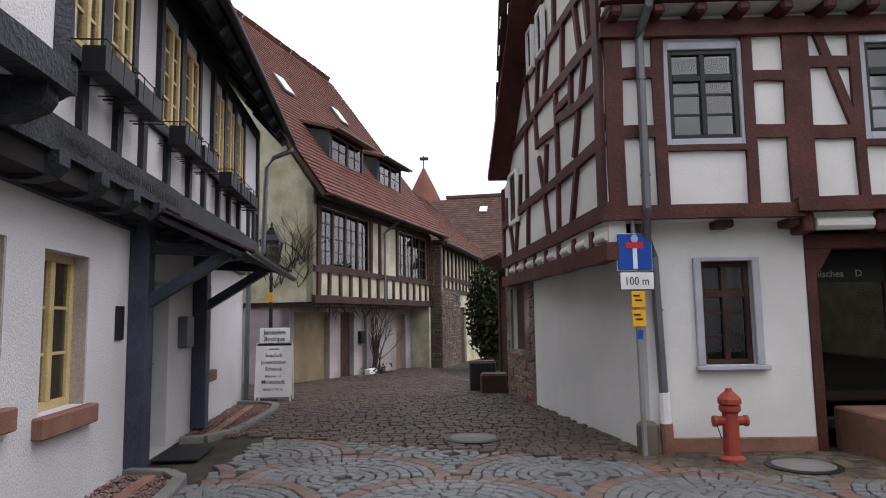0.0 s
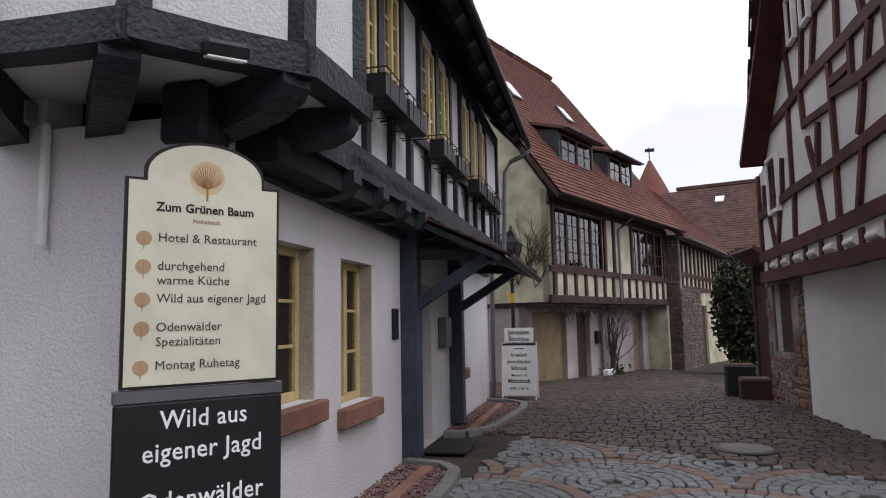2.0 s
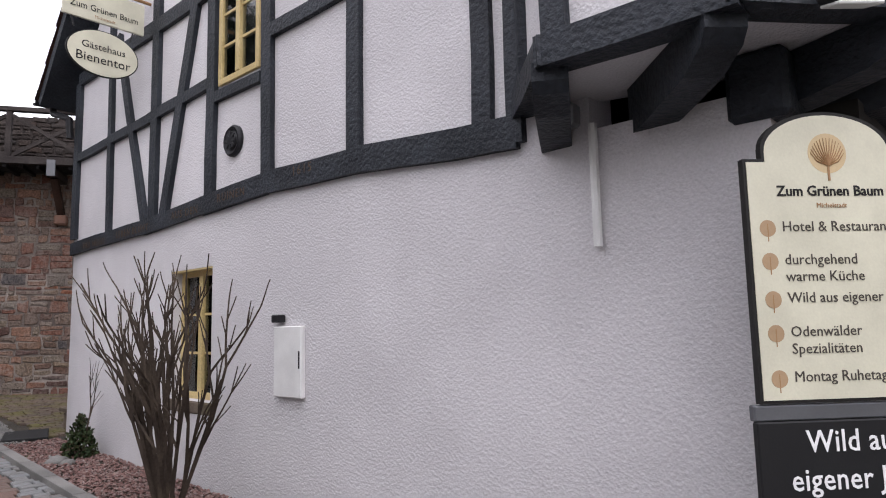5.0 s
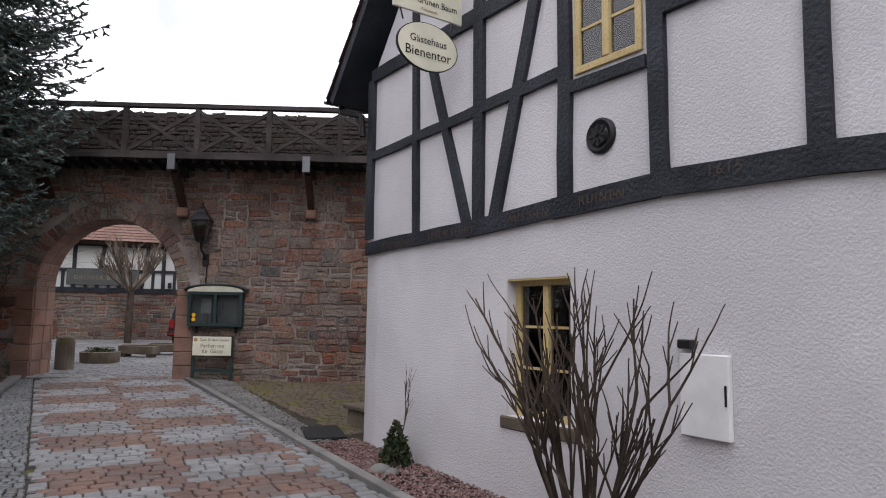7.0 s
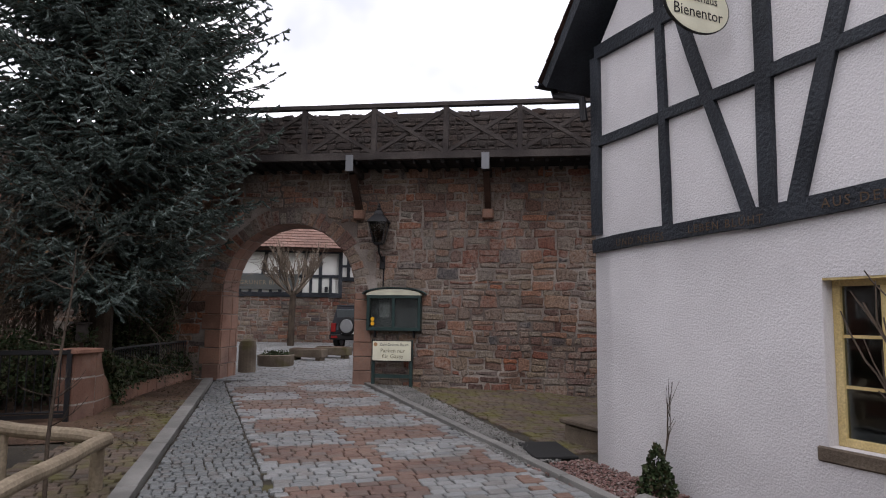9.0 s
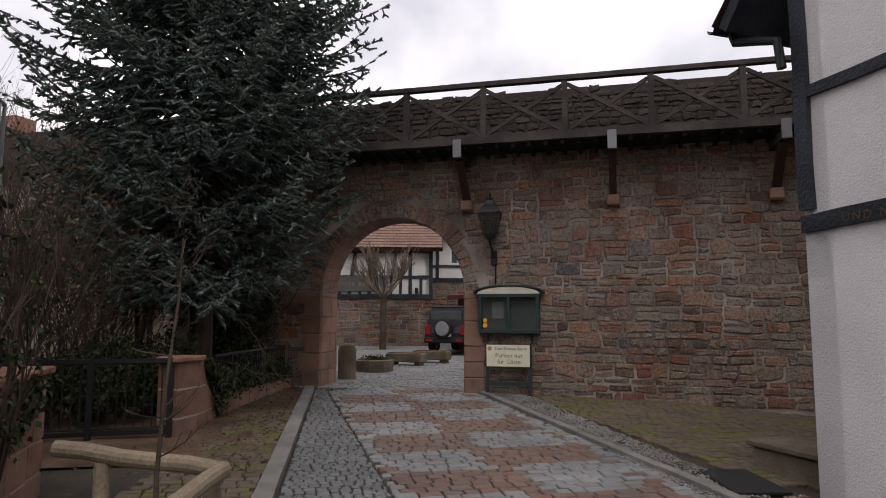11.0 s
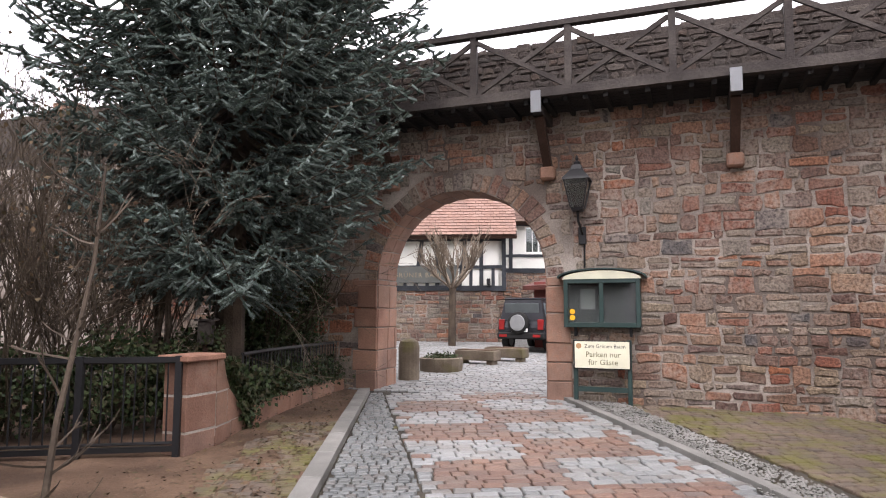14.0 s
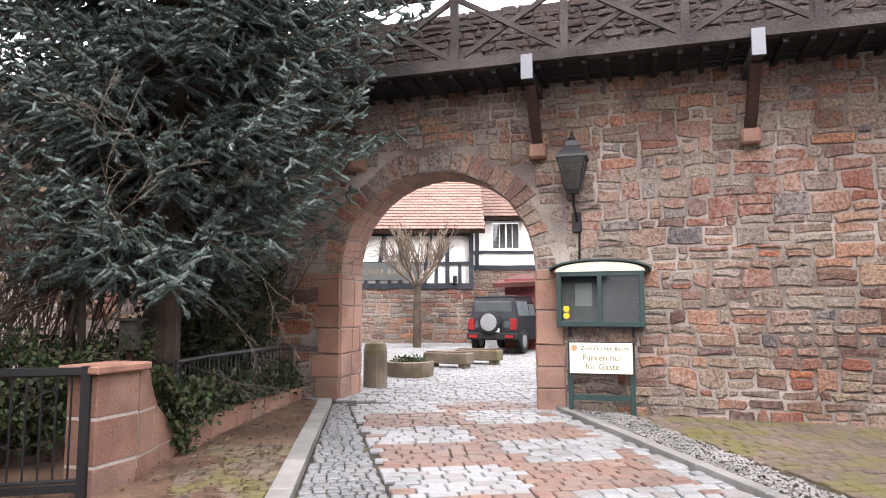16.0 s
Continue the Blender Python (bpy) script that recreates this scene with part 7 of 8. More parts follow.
for p, q in (((-11.55, -4.0, 0.82), (-11.1, -2.62, 0.68)), ((-11.1, -2.6, 0.68), (-9.2, -3.1, 0.62))):
    part("rail_log", tube(bmesh.new(), [Vector(p).lerp(Vector(q), k / 5) + Vector((0, 0, 0.01 * math.sin(k * 2))) for k in range(6)], 0.07, 12), M_LOG, lg_)
for x, y, h in ((-11.42, -3.6, 0.72), (-11.12, -2.68, 0.62), (-9.4, -3.05, 0.56)):
    part("post_log", tube(bmesh.new(), [(x, y, 0.1), (x, y, h)], 0.065, 12), M_LOG, lg_)

# ---- courtyard ----
bo = tagged(part("stone_bollard", lathe(bmesh.new(), [(0.22, 0), (0.22, 0.7), (0.19, 0.82), (0.1, 0.87)], 16), M_PLANTER), "worn round sandstone guard bollard", "bollard")
bo.matrix_world = pose(-21.6, -0.85, 0.42)
p1 = thing("planter", pose(-23.2, 0.0, ground_z(-23.2, 0)), "round concrete planter with low green plants", "planter")
part("tub", lathe(bmesh.new(), [(0.5, 0.0), (0.52, 0.3), (0.46, 0.32), (0.44, 0.26)], 16), M_PLANTER, p1)
for k, (x, y) in enumerate(((-24.7, 1.1), (-25.4, 2.0))):
    t_ = thing("planter", pose(x, y, ground_z(x, y), 0, 0, 52), "long stone trough planter on feet", "planter", "trough planters")
    part("trough", boxed(-0.58, -0.2, 0.1, 0.58, 0.2, 0.36, None, 0.02), M_PLANTER, t_)
    for xx in (-0.42, 0.42):
        part("foot", boxed(xx - 0.08, -0.16, -0.01, xx + 0.08, 0.16, 0.1, None, 0.01), M_PLANTER, t_)
    part("soil", boxed(-0.52, -0.15, 0.36, 0.52, 0.15, 0.38), M_SOIL, t_)

CM = pose(-29.3, 3.95, ground_z(-29, 4) + 0.01, 0, 0, 146)
car = thing("car", CM, "dark grey compact off-road car with rear spare wheel", "car")
bm = bmesh.new()
prof = [(-1.75, 0.45), (-1.78, 0.75), (-1.72, 0.95), (1.5, 0.98), (1.72, 0.9), (1.75, 0.5), (1.6, 0.38), (-1.6, 0.38)]
prism(bm, prof, -0.76, 0.76, Matrix(((1, 0, 0, 0), (0, 0, 1, 0), (0, 1, 0, 0), (0, 0, 0, 1))))
part("body", bm, M_CAR, car)
bm = bmesh.new()
lo = [(-1.72, -0.72), (0.75, -0.72), (0.75, 0.72), (-1.72, 0.72)]
hi = [(-1.58, -0.6), (0.2, -0.6), (0.2, 0.6), (-1.58, 0.6)]
a = [bm.verts.new((x, y, 0.96)) for x, y in lo]
b = [bm.verts.new((x, y, 1.62)) for x, y in hi]
for i in range(4):
    bm.faces.new((a[i], a[(i + 1) % 4], b[(i + 1) % 4], b[i]))
bm.faces.new(b)
bm.faces.new(a[::-1])
part("cabin", bm, M_CAR, car)
part("roof_panel", boxed(-1.6, -0.61, 1.62, 0.25, 0.61, 1.67, None, 0.015), M_CAR, car)
M_CARGLASS = plain("car_glass", (0.10, 0.115, 0.12), 0.06)
rg_ = Matrix.Translation((-1.668, 0, 1.26)) @ Matrix.Rotation(radians(-12), 4, "Y")
part("rear_window", boxed(-0.01, -0.56, -0.22, 0.01, 0.56, 0.25, rg_, 0.005), M_CARGLASS, car)
for s in (-1, 1):
    f = Matrix.Translation((-0.5, s * 0.664, 1.28)) @ Matrix.Rotation(radians(s * 10.3), 4, "X")
    part("side_window", boxed(-0.95, -0.012, -0.2, 0.1, 0.012, 0.24, f, 0.004), M_CARGLASS, car)
    part("side_window", boxed(0.2, -0.012, -0.2, 0.75, 0.012, 0.16, f, 0.004), M_CARGLASS, car)
    part("tail_lamp", boxed(-1.8, s * 0.64 - 0.09, 0.68, -1.72, s * 0.64 + 0.09, 1.0, None, 0.01), M_LAMP_RED, car)
    part("bumper_lamp", boxed(-1.9, s * 0.55 - 0.12, 0.46, -1.84, s * 0.55 + 0.12, 0.54), M_LAMP_RED, car)
    part("mirror", boxed(0.45, s * 0.86 - 0.09, 1.0, 0.58, s * 0.86 + 0.09, 1.18, None, 0.02), M_RUBBER, car)
    for x in (-1.12, 1.12):
        w_ = part("wheel", lathe(bmesh.new(), [(0.2, -0.09), (0.33, -0.1), (0.345, -0.06), (0.345, 0.06), (0.33, 0.1), (0.2, 0.09)], 20, pose(x, s * 0.68, 0.345, 90)), M_RUBBER, car)
        part("rim", lathe(bmesh.new(), [(0.2, -0.1), (0.19, 0.1)], 14, pose(x, s * 0.68, 0.345, 90)), M_GALV, w_)
part("bumper", boxed(-1.88, -0.76, 0.4, -1.74, 0.76, 0.6, None, 0.03), M_RUBBER, car)
sw = part("spare_wheel", lathe(bmesh.new(), [(0.2, 0.0), (0.33, 0.0), (0.345, 0.05), (0.33, 0.17), (0.28, 0.19)], 22, pose(-1.76, 0.05, 0.9, 0, -90)), M_RUBBER, car)
part("spare_cover", lathe(bmesh.new(), [(0.25, 0.19), (0.24, 0.205)], 22, pose(-1.76, 0.05, 0.9, 0, -90)), M_GALV, sw)
part("number_plate", boxed(-1.9, -0.26, 0.62, -1.88, 0.26, 0.73), M_WHITE, car)
for k in range(6):
    part("plate_mark", boxed(-1.904, -0.2 + k * 0.07, 0.65, -1.9, -0.16 + k * 0.07, 0.7), M_INK, car)

# ---- plants ----


def rod(V, F, pts, r0, r1, n=4):
    """Adds a thin tapering branch along pts."""
    o = len(V)
    k = len(pts)
    for i, p in enumerate(pts):
        ax = (pts[min(i + 1, k - 1)] - pts[max(i - 1, 0)]).normalized()
        s = ax.orthogonal().normalized()
        t = ax.cross(s)
        r = r0 + (r1 - r0) * i / (k - 1)
        for j in range(n):
            a = 2 * math.pi * j / n
            V.append(tuple(p + (s * math.cos(a) + t * math.sin(a)) * r))
    for i in range(k - 1):
        for j in range(n):
            F.append((o + i * n + j, o + i * n + (j + 1) % n, o + (i + 1) * n + (j + 1) % n, o + (i + 1) * n + j))


def grow(V, F, p, d, ln, r, depth, rg, kids=(2, 4), spread=0.7, up=0.15, shrink=0.62, bend=0.25, tips=None, minr=0.0025):
    """A branch that forks depth times."""
    pts = [p.copy()]
    steps = 4
    dirs = []
    for i in range(steps):
        d = (d + Vector((rg.uniform(-1, 1), rg.uniform(-1, 1), rg.uniform(-1, 1))) * bend * 0.5 + Vector((0, 0, up * 0.3))).normalized()
        pts.append(pts[-1] + d * ln / steps)
        dirs.append(d)
    rod(V, F, pts, r, max(r * 0.6, minr), 5 if r > 0.02 else 3)
    if depth == 0:
        if tips is not None:
            tips.append((pts[-1], d))
        return
    for _ in range(rg.randint(*kids)):
        i = rg.randint(2, steps)
        s = Vector((rg.uniform(-1, 1), rg.uniform(-1, 1), rg.uniform(-0.6, 1)))
        grow(V, F, pts[i], (dirs[i - 1] + s * spread).normalized(), ln * shrink * rg.uniform(0.7, 1.2), max(r * 0.6, minr), depth - 1, rg, kids, spread, up, shrink, bend, tips, minr)


def fan(pos, way, count, length, width, seed, forward=0.7):
    """Needles or blades: count narrow triangles at each place, leaning along way."""
    g = np.random.default_rng(seed)
    pos, way = np.repeat(np.asarray(pos, float), count, 0), np.repeat(np.asarray(way, float), count, 0)
    n = len(pos)
    rnd = g.normal(size=(n, 3))
    rnd /= np.linalg.norm(rnd, axis=1)[:, None]
    d = way * forward + rnd * (1 - forward * 0.35)
    d /= np.linalg.norm(d, axis=1)[:, None]
    side = np.cross(d, g.normal(size=(n, 3)))
    side /= np.linalg.norm(side, axis=1)[:, None] + 1e-9
    ln = length * g.uniform(0.7, 1.25, (n, 1))
    v = np.empty((n, 3, 3))
    v[:, 0], v[:, 1], v[:, 2] = pos + side * width / 2, pos - side * width / 2, pos + d * ln
    return v.reshape(-1, 3)


def leaves(pos, size, seed, normal=None, spread=0.9):
    """Leaves: folded diamonds at each place."""
    g = np.random.default_rng(seed)
    pos = np.asarray(pos, float)
    n = len(pos)
    a = g.normal(size=(n, 3)) * spread
    if normal is not None:
        a += np.asarray(normal, float)
    a /= np.linalg.norm(a, axis=1)[:, None] + 1e-9
    u = np.cross(a, g.normal(size=(n, 3)))
    u /= np.linalg.norm(u, axis=1)[:, None] + 1e-9
    w = np.cross(a, u)
    s = size * g.uniform(0.6, 1.3, (n, 1))
    v = np.empty((n, 4, 3))
    v[:, 0], v[:, 1], v[:, 2], v[:, 3] = pos, pos + u * s * 0.5 + w * s * 0.38 + a * s * 0.12, pos + u * s, pos + u * s * 0.5 - w * s * 0.38 + a * s * 0.12
    return v.reshape(-1, 3)


def from_array(name, v, k, mt, parent=None, label=""):
    """A mesh of many separate k-sided faces."""
    me = bpy.data.meshes.new(name)
    n = len(v)
    me.vertices.add(n)
    me.vertices.foreach_set("co", v.astype(np.float32).ravel())
    me.loops.add(n)
    me.loops.foreach_set("vertex_index", np.arange(n, dtype=np.int32))
    me.polygons.add(n // k)
    me.polygons.foreach_set("loop_start", np.arange(0, n, k, dtype=np.int32))
    me.update(calc_edges=True)
    me.validate()
    return link(name, me, mt, parent, label)


# blue spruce
rs = random.Random(31)
spruce = thing("spruce_tree", pose(-17.6, -3.72, ground_z(-17.6, -3.72)), "tall blue-green spruce with drooping branches and bare lower twigs", "tree")
tb = bmesh.new()
tube(tb, [(0, 0, -0.05), (0.03, 0.02, 2), (0.0, 0.05, 6), (0, 0, 14)], [0.24, 0.2, 0.13, 0.02], 10)
part("trunk", tb, M_BARK, spruce)
BV, BF, SV, SF, np_, nd_ = [], [], [], [], [], []
z = 2.3
while z < 13.2:
    reach = 2.6 * (1 - max(0, (z - 7.5) / 8.0) ** 1.6) * min(1, 0.62 + (z - 2.3) * 0.16) + 0.25
    for k in range(18 if z < 4.5 else 22 if z < 10 else 12):
        az = rs.uniform(0, 2 * math.pi)
        ln = reach * rs.uniform(0.6, 1.12)
        out = Vector((math.cos(az), math.sin(az), 0))
        pts = []
        n = max(5, int(ln / 0.15))
        sag = rs.uniform(0.12, 0.46)
        wig = rs.uniform(-0.4, 0.4)
        sidev = Vector((-out.y, out.x, 0))
        zz = z + rs.uniform(-0.15, 0.15)
        for i in range(n + 1):
            s = i / n
            pts.append(Vector((0, 0, zz)) + out * ln * s + Vector((0, 0, ln * (-sag * math.sin(s * 2.3) + 0.13 * s * s))) + sidev * wig * ln * s * s)
        rod(BV, BF, pts, 0.026, 0.007, 4)
        for i in range(int(n * 0.34), n + 1):
            ax = (pts[i] - pts[i - 1]).normalized()
            twigs = [(ax, 0.16)] if i == n else []
            for sgn in (-1, 1):
                if rs.random() < 0.9:
                    twigs.append(((sidev * sgn * 0.8 + ax * 0.75 + Vector((0, 0, rs.uniform(-0.95, 0.3)))).normalized(), (0.42 * (1 - i / n) + 0.13) * rs.uniform(0.6, 1.25)))
            for td, tl in twigs:
                tip = pts[i] + td * tl + Vector((0, 0, -0.12 * tl))
                rod(SV, SF, [pts[i], pts[i].lerp(tip, 0.55), tip], 0.02, 0.014, 4)
                m_ = max(2, int(tl / 0.06))
                for q in range(m_ + 1):
                    np_.append(pts[i].lerp(tip, q / m_)), nd_.append(td)
                if tl > 0.13:
                    for sg in (-1, 1) if tl < 0.22 else (-1, 1, -0.6, 0.6):
                        c = pts[i].lerp(tip, rs.uniform(0.3, 0.85))
                        d2 = (td + td.cross(Vector((0, 0, 1))) * sg * 0.8 + Vector((0, 0, rs.uniform(-0.3, 0.2)))).normalized()
                        t2 = c + d2 * rs.uniform(0.07, 0.13)
                        rod(SV, SF, [c, t2], 0.02, 0.015, 4)
                        np_ += [c.lerp(t2, 0.45), c.lerp(t2, 0.85)]
                        nd_ += [d2, d2]
    z += 0.25 if z < 9 else 0.36
tagged(raw("branches", BV, BF, M_BARK, spruce), kind="stuff")
tagged(raw("shoots", SV, SF, M_NEEDLE, spruce), kind="stuff")
tagged(from_array("crown", fan(np_, nd_, 9, 0.04, 0.013, 4, 0.35), 3, M_NEEDLE, spruce, "blue-green needle sprays"), kind="stuff")
BV, BF = [], []
for k in range(16):
    az = rs.uniform(-0.9, 2.9)
    grow(BV, BF, Vector((0, 0, rs.uniform(0.8, 3.6))), Vector((math.cos(az), math.sin(az), rs.uniform(-0.3, 0.25))), rs.uniform(1.0, 1.8), 0.009, 3, rs, (2, 3), 0.55, -0.1, 0.6, 0.3)
tagged(raw("dead_twigs", BV, BF, M_PALETWIG, spruce, "pale bare twigs"), kind="stuff")
for x, y, dx, dy in ((0.3, -0.8, 0.25, 0.1), (0.7, -1.1, -0.2, 0.25), (-0.3, -0.9, 0.3, -0.1), (-1.0, -0.2, -0.25, 0.1)):
    tb = bmesh.new()
    tube(tb, [(x, y, -0.05), (x + dx, y + dy, 1.2), (x + dx * 2.2, y + dy * 1.6, 2.8)], [0.055, 0.045, 0.02], 7)
    part("side_stem", tb, M_BARK, spruce)

# thicket of bare shrubs in the garden
for i, (x, y, h, n) in enumerate(((-14.8, -6.9, 3.6, 16), (-16.9, -5.6, 3.2, 16), (-19.3, -5.6, 3.6, 16), (-16.2, -6.0, 3.8, 18), (-17.3, -7.0, 4.2, 18), (-18.8, -7.8, 6.2, 18), (-15.6, -8.2, 5.4, 18), (-20.3, -6.0, 5.6, 14), (-13.4, -7.4, 3.6, 14), (-20.6, -8.6, 7.0, 18), (-18.0, -9.6, 6.8, 18))):
    sh_ = thing("garden_shrub", pose(x, y, ground_z(x, y)), "tall dense thicket of bare brown shrub stems", "shrub", "bare shrubs in the garden")
    V, F, tips = [], [], []
    rg = random.Random(50 + i)
    for k in range(n):
        a = rg.uniform(0, 6.3)
        grow(V, F, Vector((math.cos(a) * rg.uniform(0, 0.5), math.sin(a) * rg.uniform(0, 0.5), 0)), Vector((math.cos(a) * 0.35, math.sin(a) * 0.35, 1)), h * rg.uniform(0.4, 0.55), 0.018, 3, rg, (3, 4), 0.6, 0.12, 0.62, 0.3, tips)
    tagged(raw("stems", V, F, M_BRUSH, sh_), kind="stuff")
    g = np.random.default_rng(i)
    tp_ = np.array([t[0] for t in tips])
    tp_ = tp_[g.random(len(tp_)) < 0.5]
    tagged(from_array("dry_leaves", leaves(tp_, 0.06, i), 4, M_DRYLEAF, sh_), kind="stuff")

# evergreen laurel by the arch and ivy over the low wall
for i, (x, y, rx, ry, rz_, n, lb, sz) in enumerate(((-19.0, -3.6, 1.0, 0.8, 1.7, 6500, "dense dark evergreen shrub behind the iron fence", 0.1), (-20.0, -3.15, 1.15, 0.9, 1.95, 8000, "dense dark evergreen shrub beside the archway", 0.1), (-19.4, -3.9, 1.0, 0.9, 1.0, 4200, "dark glossy evergreen shrub behind the iron fence", 0.1), (-17.3, -4.3, 1.3, 0.9, 0.75, 4500, "low dark evergreen growth under the spruce", 0.09), (-16.4, -4.9, 0.9, 1.0, 0.75, 4200, "dark ground ivy behind the garden gate", 0.09), (-16.2, -6.2, 0.9, 1.2, 0.7, 4200, "dark ground ivy behind the garden gate", 0.09))):
    ev = thing("evergreen_shrub", pose(x, y, ground_z(x, y)), lb, "shrub")
    g = np.random.default_rng(80 + i)
    d = g.normal(size=(n, 3))
    d /= np.linalg.norm(d, axis=1)[:, None]
    lump = np.array([noise.noise(Vector((v[0] * 2.2, v[1] * 2.2, v[2] * 2.2 + i * 7))) for v in d])
    rad = (0.72 + 0.45 * lump + g.uniform(-0.28, 0.08, n))[:, None]
    pts = d * rad * np.array([rx, ry, rz_]) + np.array([0, 0, rz_ * 0.9])
    pts = pts[pts[:, 2] > 0.02]
    V, F = [], []
    rg = random.Random(i)
    for k in range(10):
        grow(V, F, Vector((0, 0, 0)), Vector((rg.uniform(-0.6, 0.6), rg.uniform(-0.6, 0.6), 1)), rz_ * 0.8, 0.02, 2, rg)
    part_ = tagged(raw("stems", V, F, M_TWIG, ev), kind="stuff")
    tagged(from_array("foliage", leaves(pts, sz * 0.72, i, d[: len(pts)] * 0.6), 4, M_IVY, ev), kind="stuff")
iv = thing("ivy", I4, "dark ivy hanging over the low wall and fence", "ivy")
g = np.random.default_rng(5)
pts, nrm = [], []
for p, q in zip(pw, pw[1:]):
    for k in range(1100):
        c = p.lerp(q, g.random())
        h = g.random() ** 1.6
        pts.append((c.x + g.normal() * 0.06, c.y - 0.05 + g.normal() * 0.13, 0.6 + h * 0.45 + g.normal() * 0.04))
        nrm.append((0.1, 0.6, 0.5))
for k in range(1900):
    t = g.random()
    drop = g.random()
    pts.append((-15.98 - t * 0.95 + g.normal() * 0.04, -3.36 + t * 0.15 + g.normal() * 0.05, 1.26 - t * 0.5 - drop * (0.12 + 0.55 * math.sin(t * 1.9) ** 2)))
    nrm.append((0.1, 0.9, 0.3))
tagged(from_array("leaves", leaves(pts, 0.07, 3, nrm, 0.6), 4, M_IVY, iv), kind="stuff")
iv2 = thing("ivy", I4, "ivy with brown leaves climbing the garden pillar", "ivy")
pts, nrm = [], []
for k in range(1500):
    a = g.random() ** 1.3
    pts.append((-12.3 + a * 1.7 + g.normal() * 0.03, -4.42 + g.normal() * 0.05 + 0.03 * a, 1.42 - (g.random() ** 0.8) * (0.35 + 0.75 * a)))
    nrm.append((0, 1, 0.2))
tagged(from_array("leaves", leaves(pts, 0.07, 8, nrm, 0.5), 4, M_IVY, iv2), kind="stuff")
hd = thing("creeper", I4, "straggly brown creeper against the white house", "creeper")
V, F, tips = [], [], []
rg = random.Random(77)
for k in range(9):
    grow(V, F, Vector((-11.4 + k * 0.06, -4.38, 0.2)), Vector((rg.uniform(-0.15, 0.1), rg.uniform(-0.1, 0.1), 1)), rg.uniform(1.2, 1.9), 0.02, 2, rg, (2, 4), 0.4, 0.2, 0.5, 0.2, tips)
tagged(raw("stems", V, F, M_TWIG, hd), kind="stuff")
tagged(from_array("leaves", leaves([t[0] for t in tips for _ in range(6)], 0.06, 2), 4, M_IVY, hd), kind="stuff")

# sapling with a stake
sp = thing("sapling", pose(-10.45, -2.98, ground_z(-10.45, -3)), "slender bare sapling with short side twigs", "sapling")
V, F = [], []
rg = random.Random(12)
stem = [Vector((0, 0, 0)), Vector((-0.1, -0.03, 0.6)), Vector((-0.22, -0.02, 1.2)), Vector((-0.42, 0.02, 1.9)), Vector((-0.5, 0.02, 2.4))]
rod(V, F, stem, 0.022, 0.006, 6)
for k in range(16):
    c = stem[1 + k % 3].lerp(stem[2 + k % 3], rg.random())
    grow(V, F, c, Vector((rg.uniform(-1, 1), rg.uniform(-1, 1), rg.uniform(0, 0.6))), rg.uniform(0.14, 0.34), 0.007, 1, rg, (1, 3), 0.6, 0.2, 0.5, 0.2)
raw("stem", V, F, M_TWIG, sp)

# bare shrub before the white wall
bs = thing("bare_shrub", HA @ pose(-4.45, -0.93, 0.05), "many-stemmed pruned shrub, bare, in the gravel bed", "shrub")
V, F, tips = [], [], []
rg = random.Random(41)
for k in range(20):
    a = math.pi * (0.02 + 0.96 * k / 19) + rg.uniform(-0.1, 0.1)
    out = Vector((math.cos(a) * 0.42, rg.uniform(-0.3, 0.25), 1)).normalized()
    p = Vector((math.cos(a) * 0.1, rg.uniform(-0.07, 0.07), 0))
    grow(V, F, p, out, rg.uniform(1.15, 1.55), 0.02, 2, rg, (3, 5), 0.45, 0.15, 0.4, 0.14, tips, 0.0045)
tagged(raw("stems", V, F, M_TWIG, bs), kind="stuff")
es = thing("evergreen_shrub", HA @ pose(-8.02, -0.35, 0.1), "small dark upright evergreen in the gravel", "shrub")
g = np.random.default_rng(9)
pts = []
for k in range(1500):
    h = g.random()
    r = 0.2 * (1 - h) ** 0.6 * (0.6 + 0.5 * g.random())
    a = g.random() * 6.3
    if h > 0.62 and abs(math.sin(a * 2)) > 0.5:
        continue
    pts.append((r * math.cos(a), r * math.sin(a), 0.03 + h * 0.5))
tagged(from_array("foliage", leaves(pts, 0.05, 6), 4, M_IVY, es), kind="stuff")
V, F = [], []
grow(V, F, Vector((0, 0, 0)), Vector((0.05, 0, 1)), 0.62, 0.012, 2, random.Random(2), (3, 5), 0.4)
raw("stem", V, F, M_TWIG, es)
for k, (x, y, s) in enumerate(((-8.25, -0.62, 0.07), (-7.85, -0.66, 0.13), (-7.7, -0.6, 0.09))):
    bm = bmesh.new()
    bmesh.ops.create_icosphere(bm, subdivisions=2, radius=s)
    for v in bm.verts:
        v.co *= 1 + 0.25 * noise.noise(v.co * 9 + Vector((k, 0, 0)))
        v.co.z *= 0.55
    b_ = tagged(part("boulder", bm, M_KERB, None, smooth=True), "small pale field stone lying in gravel", "stone")
    b_.matrix_world = HA @ pose(x, y, 0.12 + s * 0.3)

# courtyard lime tree, bare
lt = thing("courtyard_tree", pose(-30.85, 1.17, ground_z(-30.85, 1.17)), "bare pollarded courtyard tree with upright twigs", "tree")
V, F, tips = [], [], []
rg = random.Random(61)
rod(V, F, [Vector((0, 0, -0.05)), Vector((0.02, 0, 1.0)), Vector((0, 0.03, 2.2))], 0.14, 0.12, 8)
raw("trunk", V, F, M_BARK, lt)
V, F = [], []
for k in range(9):
    a = 6.28 * k / 9
    grow(V, F, Vector((0, 0, 2.0)), Vector((math.cos(a), math.sin(a), 0.7)), 1.0, 0.05, 3, rg, (3, 5), 0.55, 0.35, 0.68, 0.2, tips, 0.007)
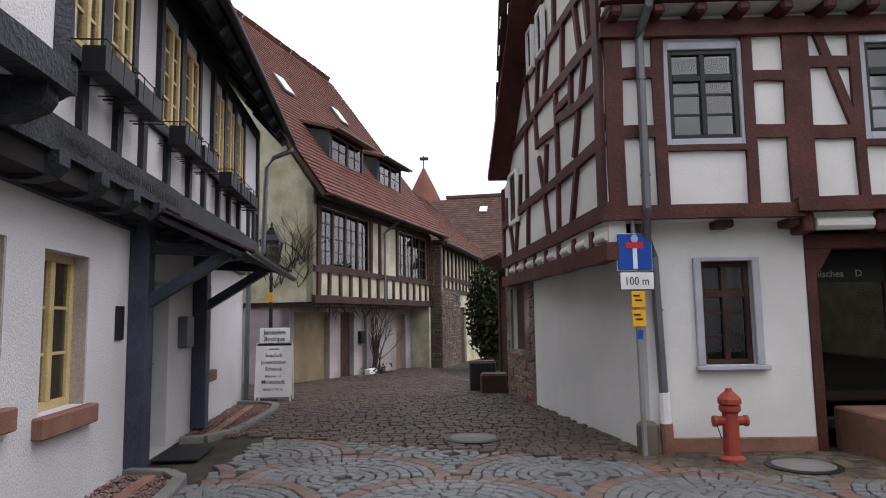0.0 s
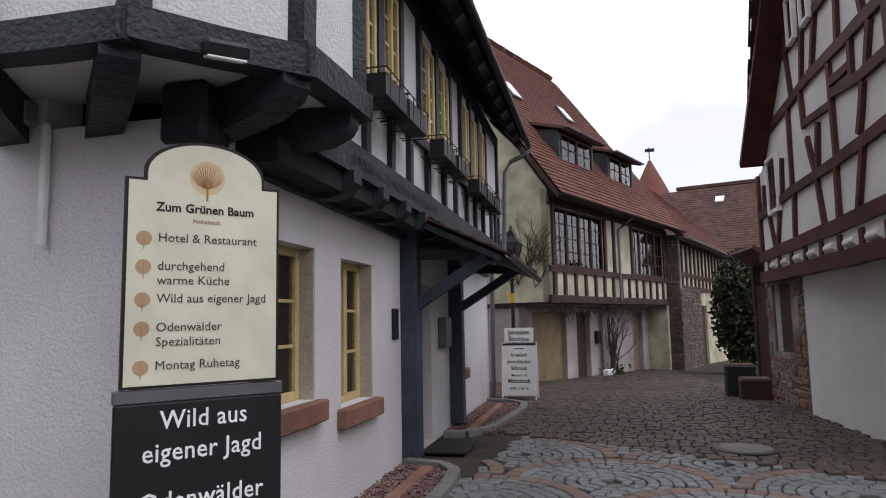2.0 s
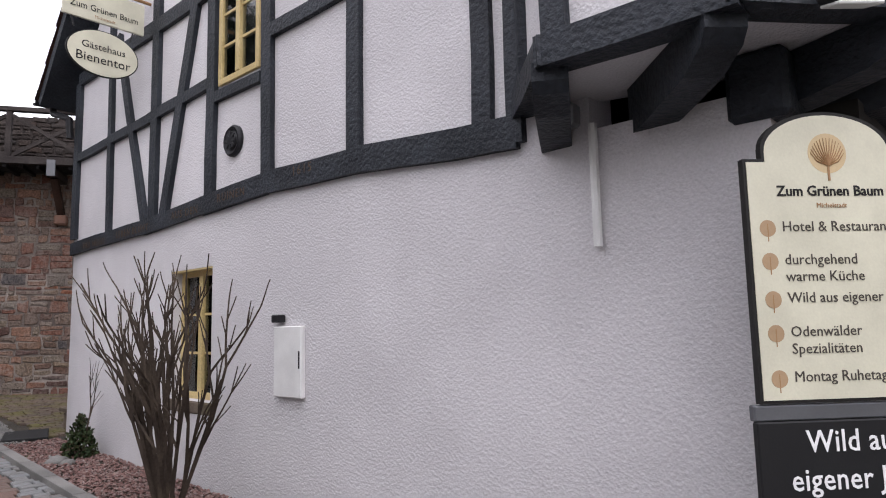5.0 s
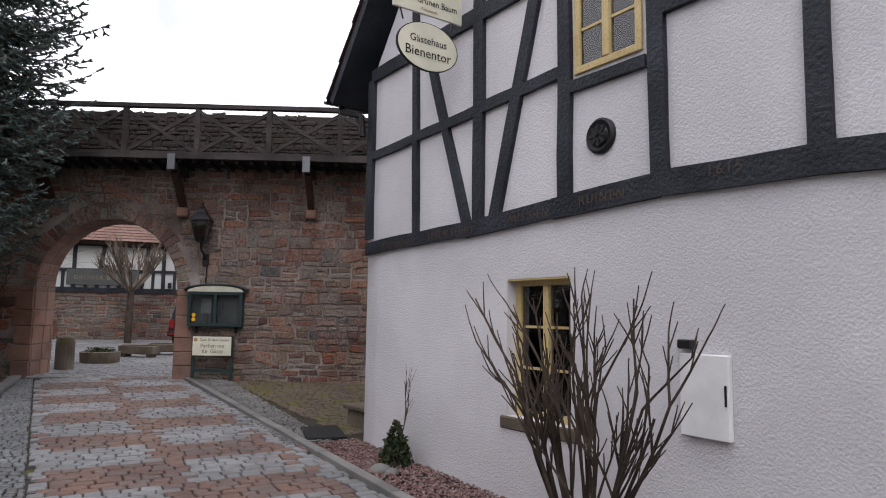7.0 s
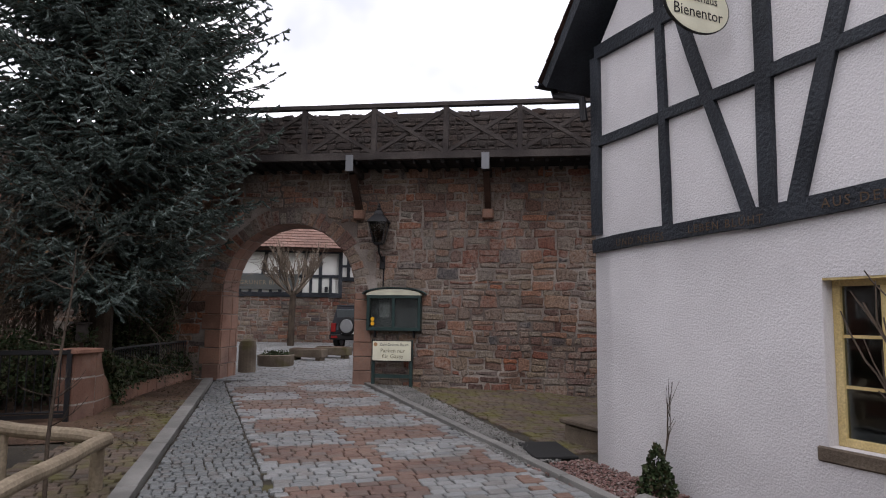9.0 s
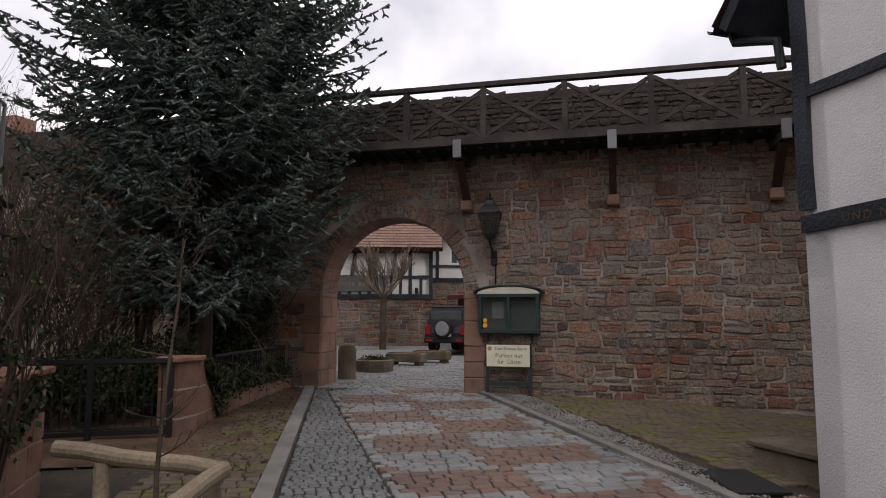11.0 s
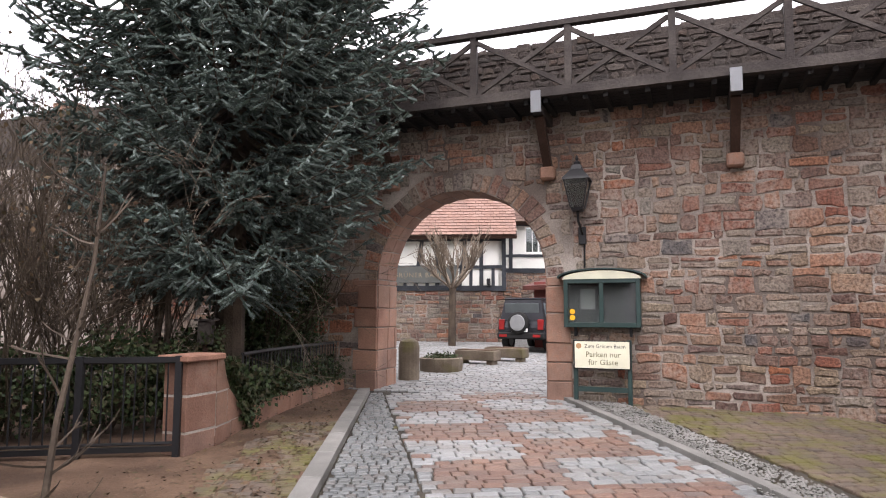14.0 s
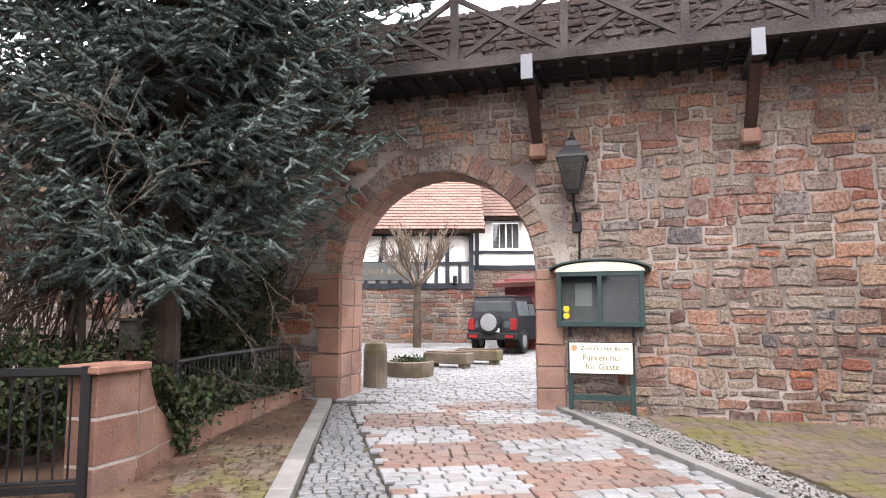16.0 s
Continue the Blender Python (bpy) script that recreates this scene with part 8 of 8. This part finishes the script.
tagged(raw("crown", V, F, M_PALETWIG, lt), kind="stuff")
# creeper on the cream house and vine at its doorway
cr = thing("creeper", HB, "leafless creeper on the cream gable wall", "creeper")
V, F = [], []
rg = random.Random(8)
for k in range(16):
    p = Vector((-0.03, 0.2 + rg.uniform(0, 1.2), 2.3 + rg.uniform(0, 0.8)))
    for s in range(3):
        pts = [p]
        d = Vector((0, rg.uniform(-0.6, 0.6), 1))
        for i in range(7):
            d = (d + Vector((0, rg.uniform(-0.7, 0.7), rg.uniform(-0.3, 0.3)))).normalized()
            pts.append(pts[-1] + d * 0.22)
        rod(V, F, pts, 0.012, 0.004, 3)
tagged(raw("stems", V, F, M_TWIG, cr), kind="stuff")
vn = thing("creeper", HB @ pose(5.1, 0.5, -0.45), "gnarled vine climbing beside the doorway", "creeper")
V, F, tips = [], [], []
for k in range(9):
    grow(V, F, Vector((rg.uniform(-0.35, 0.35), rg.uniform(-0.1, 0.1), 0)), Vector((rg.uniform(-0.25, 0.25), 0, 1)), 1.3, 0.03, 2, rg, (2, 4), 0.5, 0.2, 0.6, 0.3, tips)
tagged(raw("stems", V, F, M_TWIG, vn), kind="stuff")
g = np.random.default_rng(3)
tagged(from_array("leaves", leaves(np.column_stack([g.normal(0, 0.35, 500), g.normal(-0.1, 0.1, 500), np.abs(g.normal(0, 0.2, 500)) + 0.02]), 0.1, 4), 4, M_IVY, vn), kind="stuff")
V, F = [], []
for k in range(60):
    grow(V, F, Vector((rg.uniform(0.3, 5), rg.uniform(-0.05, 0.2), 2.0)), Vector((rg.uniform(-1, 1), -0.2, rg.uniform(-1, -0.2))), rg.uniform(0.2, 0.45), 0.01, 1, rg, (1, 3), 0.7, -0.4)
hv = thing("creeper", HB, "bare tendrils hanging under the overhang", "creeper")
tagged(raw("stems", V, F, M_TWIG, hv), kind="stuff")
# dark tree mass behind the lane
bt = thing("ivy_tree", pose(3.15, 24.5, -0.3), "dark ivy-clad tree beside the lane", "tree")
g = np.random.default_rng(15)
n = 9000
d = g.normal(size=(n, 3))
d /= np.linalg.norm(d, axis=1)[:, None]
pts = d * (0.25 + 0.8 * g.random((n, 1))) * np.array([1.0, 1.0, 1.9]) + np.array([0, 0, 2.0])
tagged(from_array("foliage", leaves(pts, 0.16, 2), 4, M_IVY, bt), kind="stuff")
tb = bmesh.new()
tube(tb, [(0, 0, -0.1), (0.05, 0, 2.2)], [0.14, 0.08], 8)
part("trunk", tb, M_BARK, bt)
# low plants in the courtyard planters
for t_, n, w in ((p1, 420, 0.4),):
    pts = np.column_stack([g.normal(0, w * 0.45, n), g.normal(0, w * 0.45, n), 0.28 + np.abs(g.normal(0, 0.05, n))])
    tagged(from_array("plants", leaves(pts, 0.07, 4), 4, M_IVY, t_), kind="stuff")
# fallen leaves on the soil and paving
pts, nrm = [], []
for k in range(1300):
    x = -19.8 + g.random() * 7.0
    y = k_left(x) - 0.2 - abs(g.normal()) * 0.9
    pts.append((x, y, ground_z(x, y) + 0.035)), nrm.append((0, 0, 3))
tagged(from_array("fallen_leaves", leaves(pts, 0.05, 12, nrm, 0.7), 4, M_DRYLEAF), "dry fallen leaves scattered on the soil", "leaves", kind="stuff")
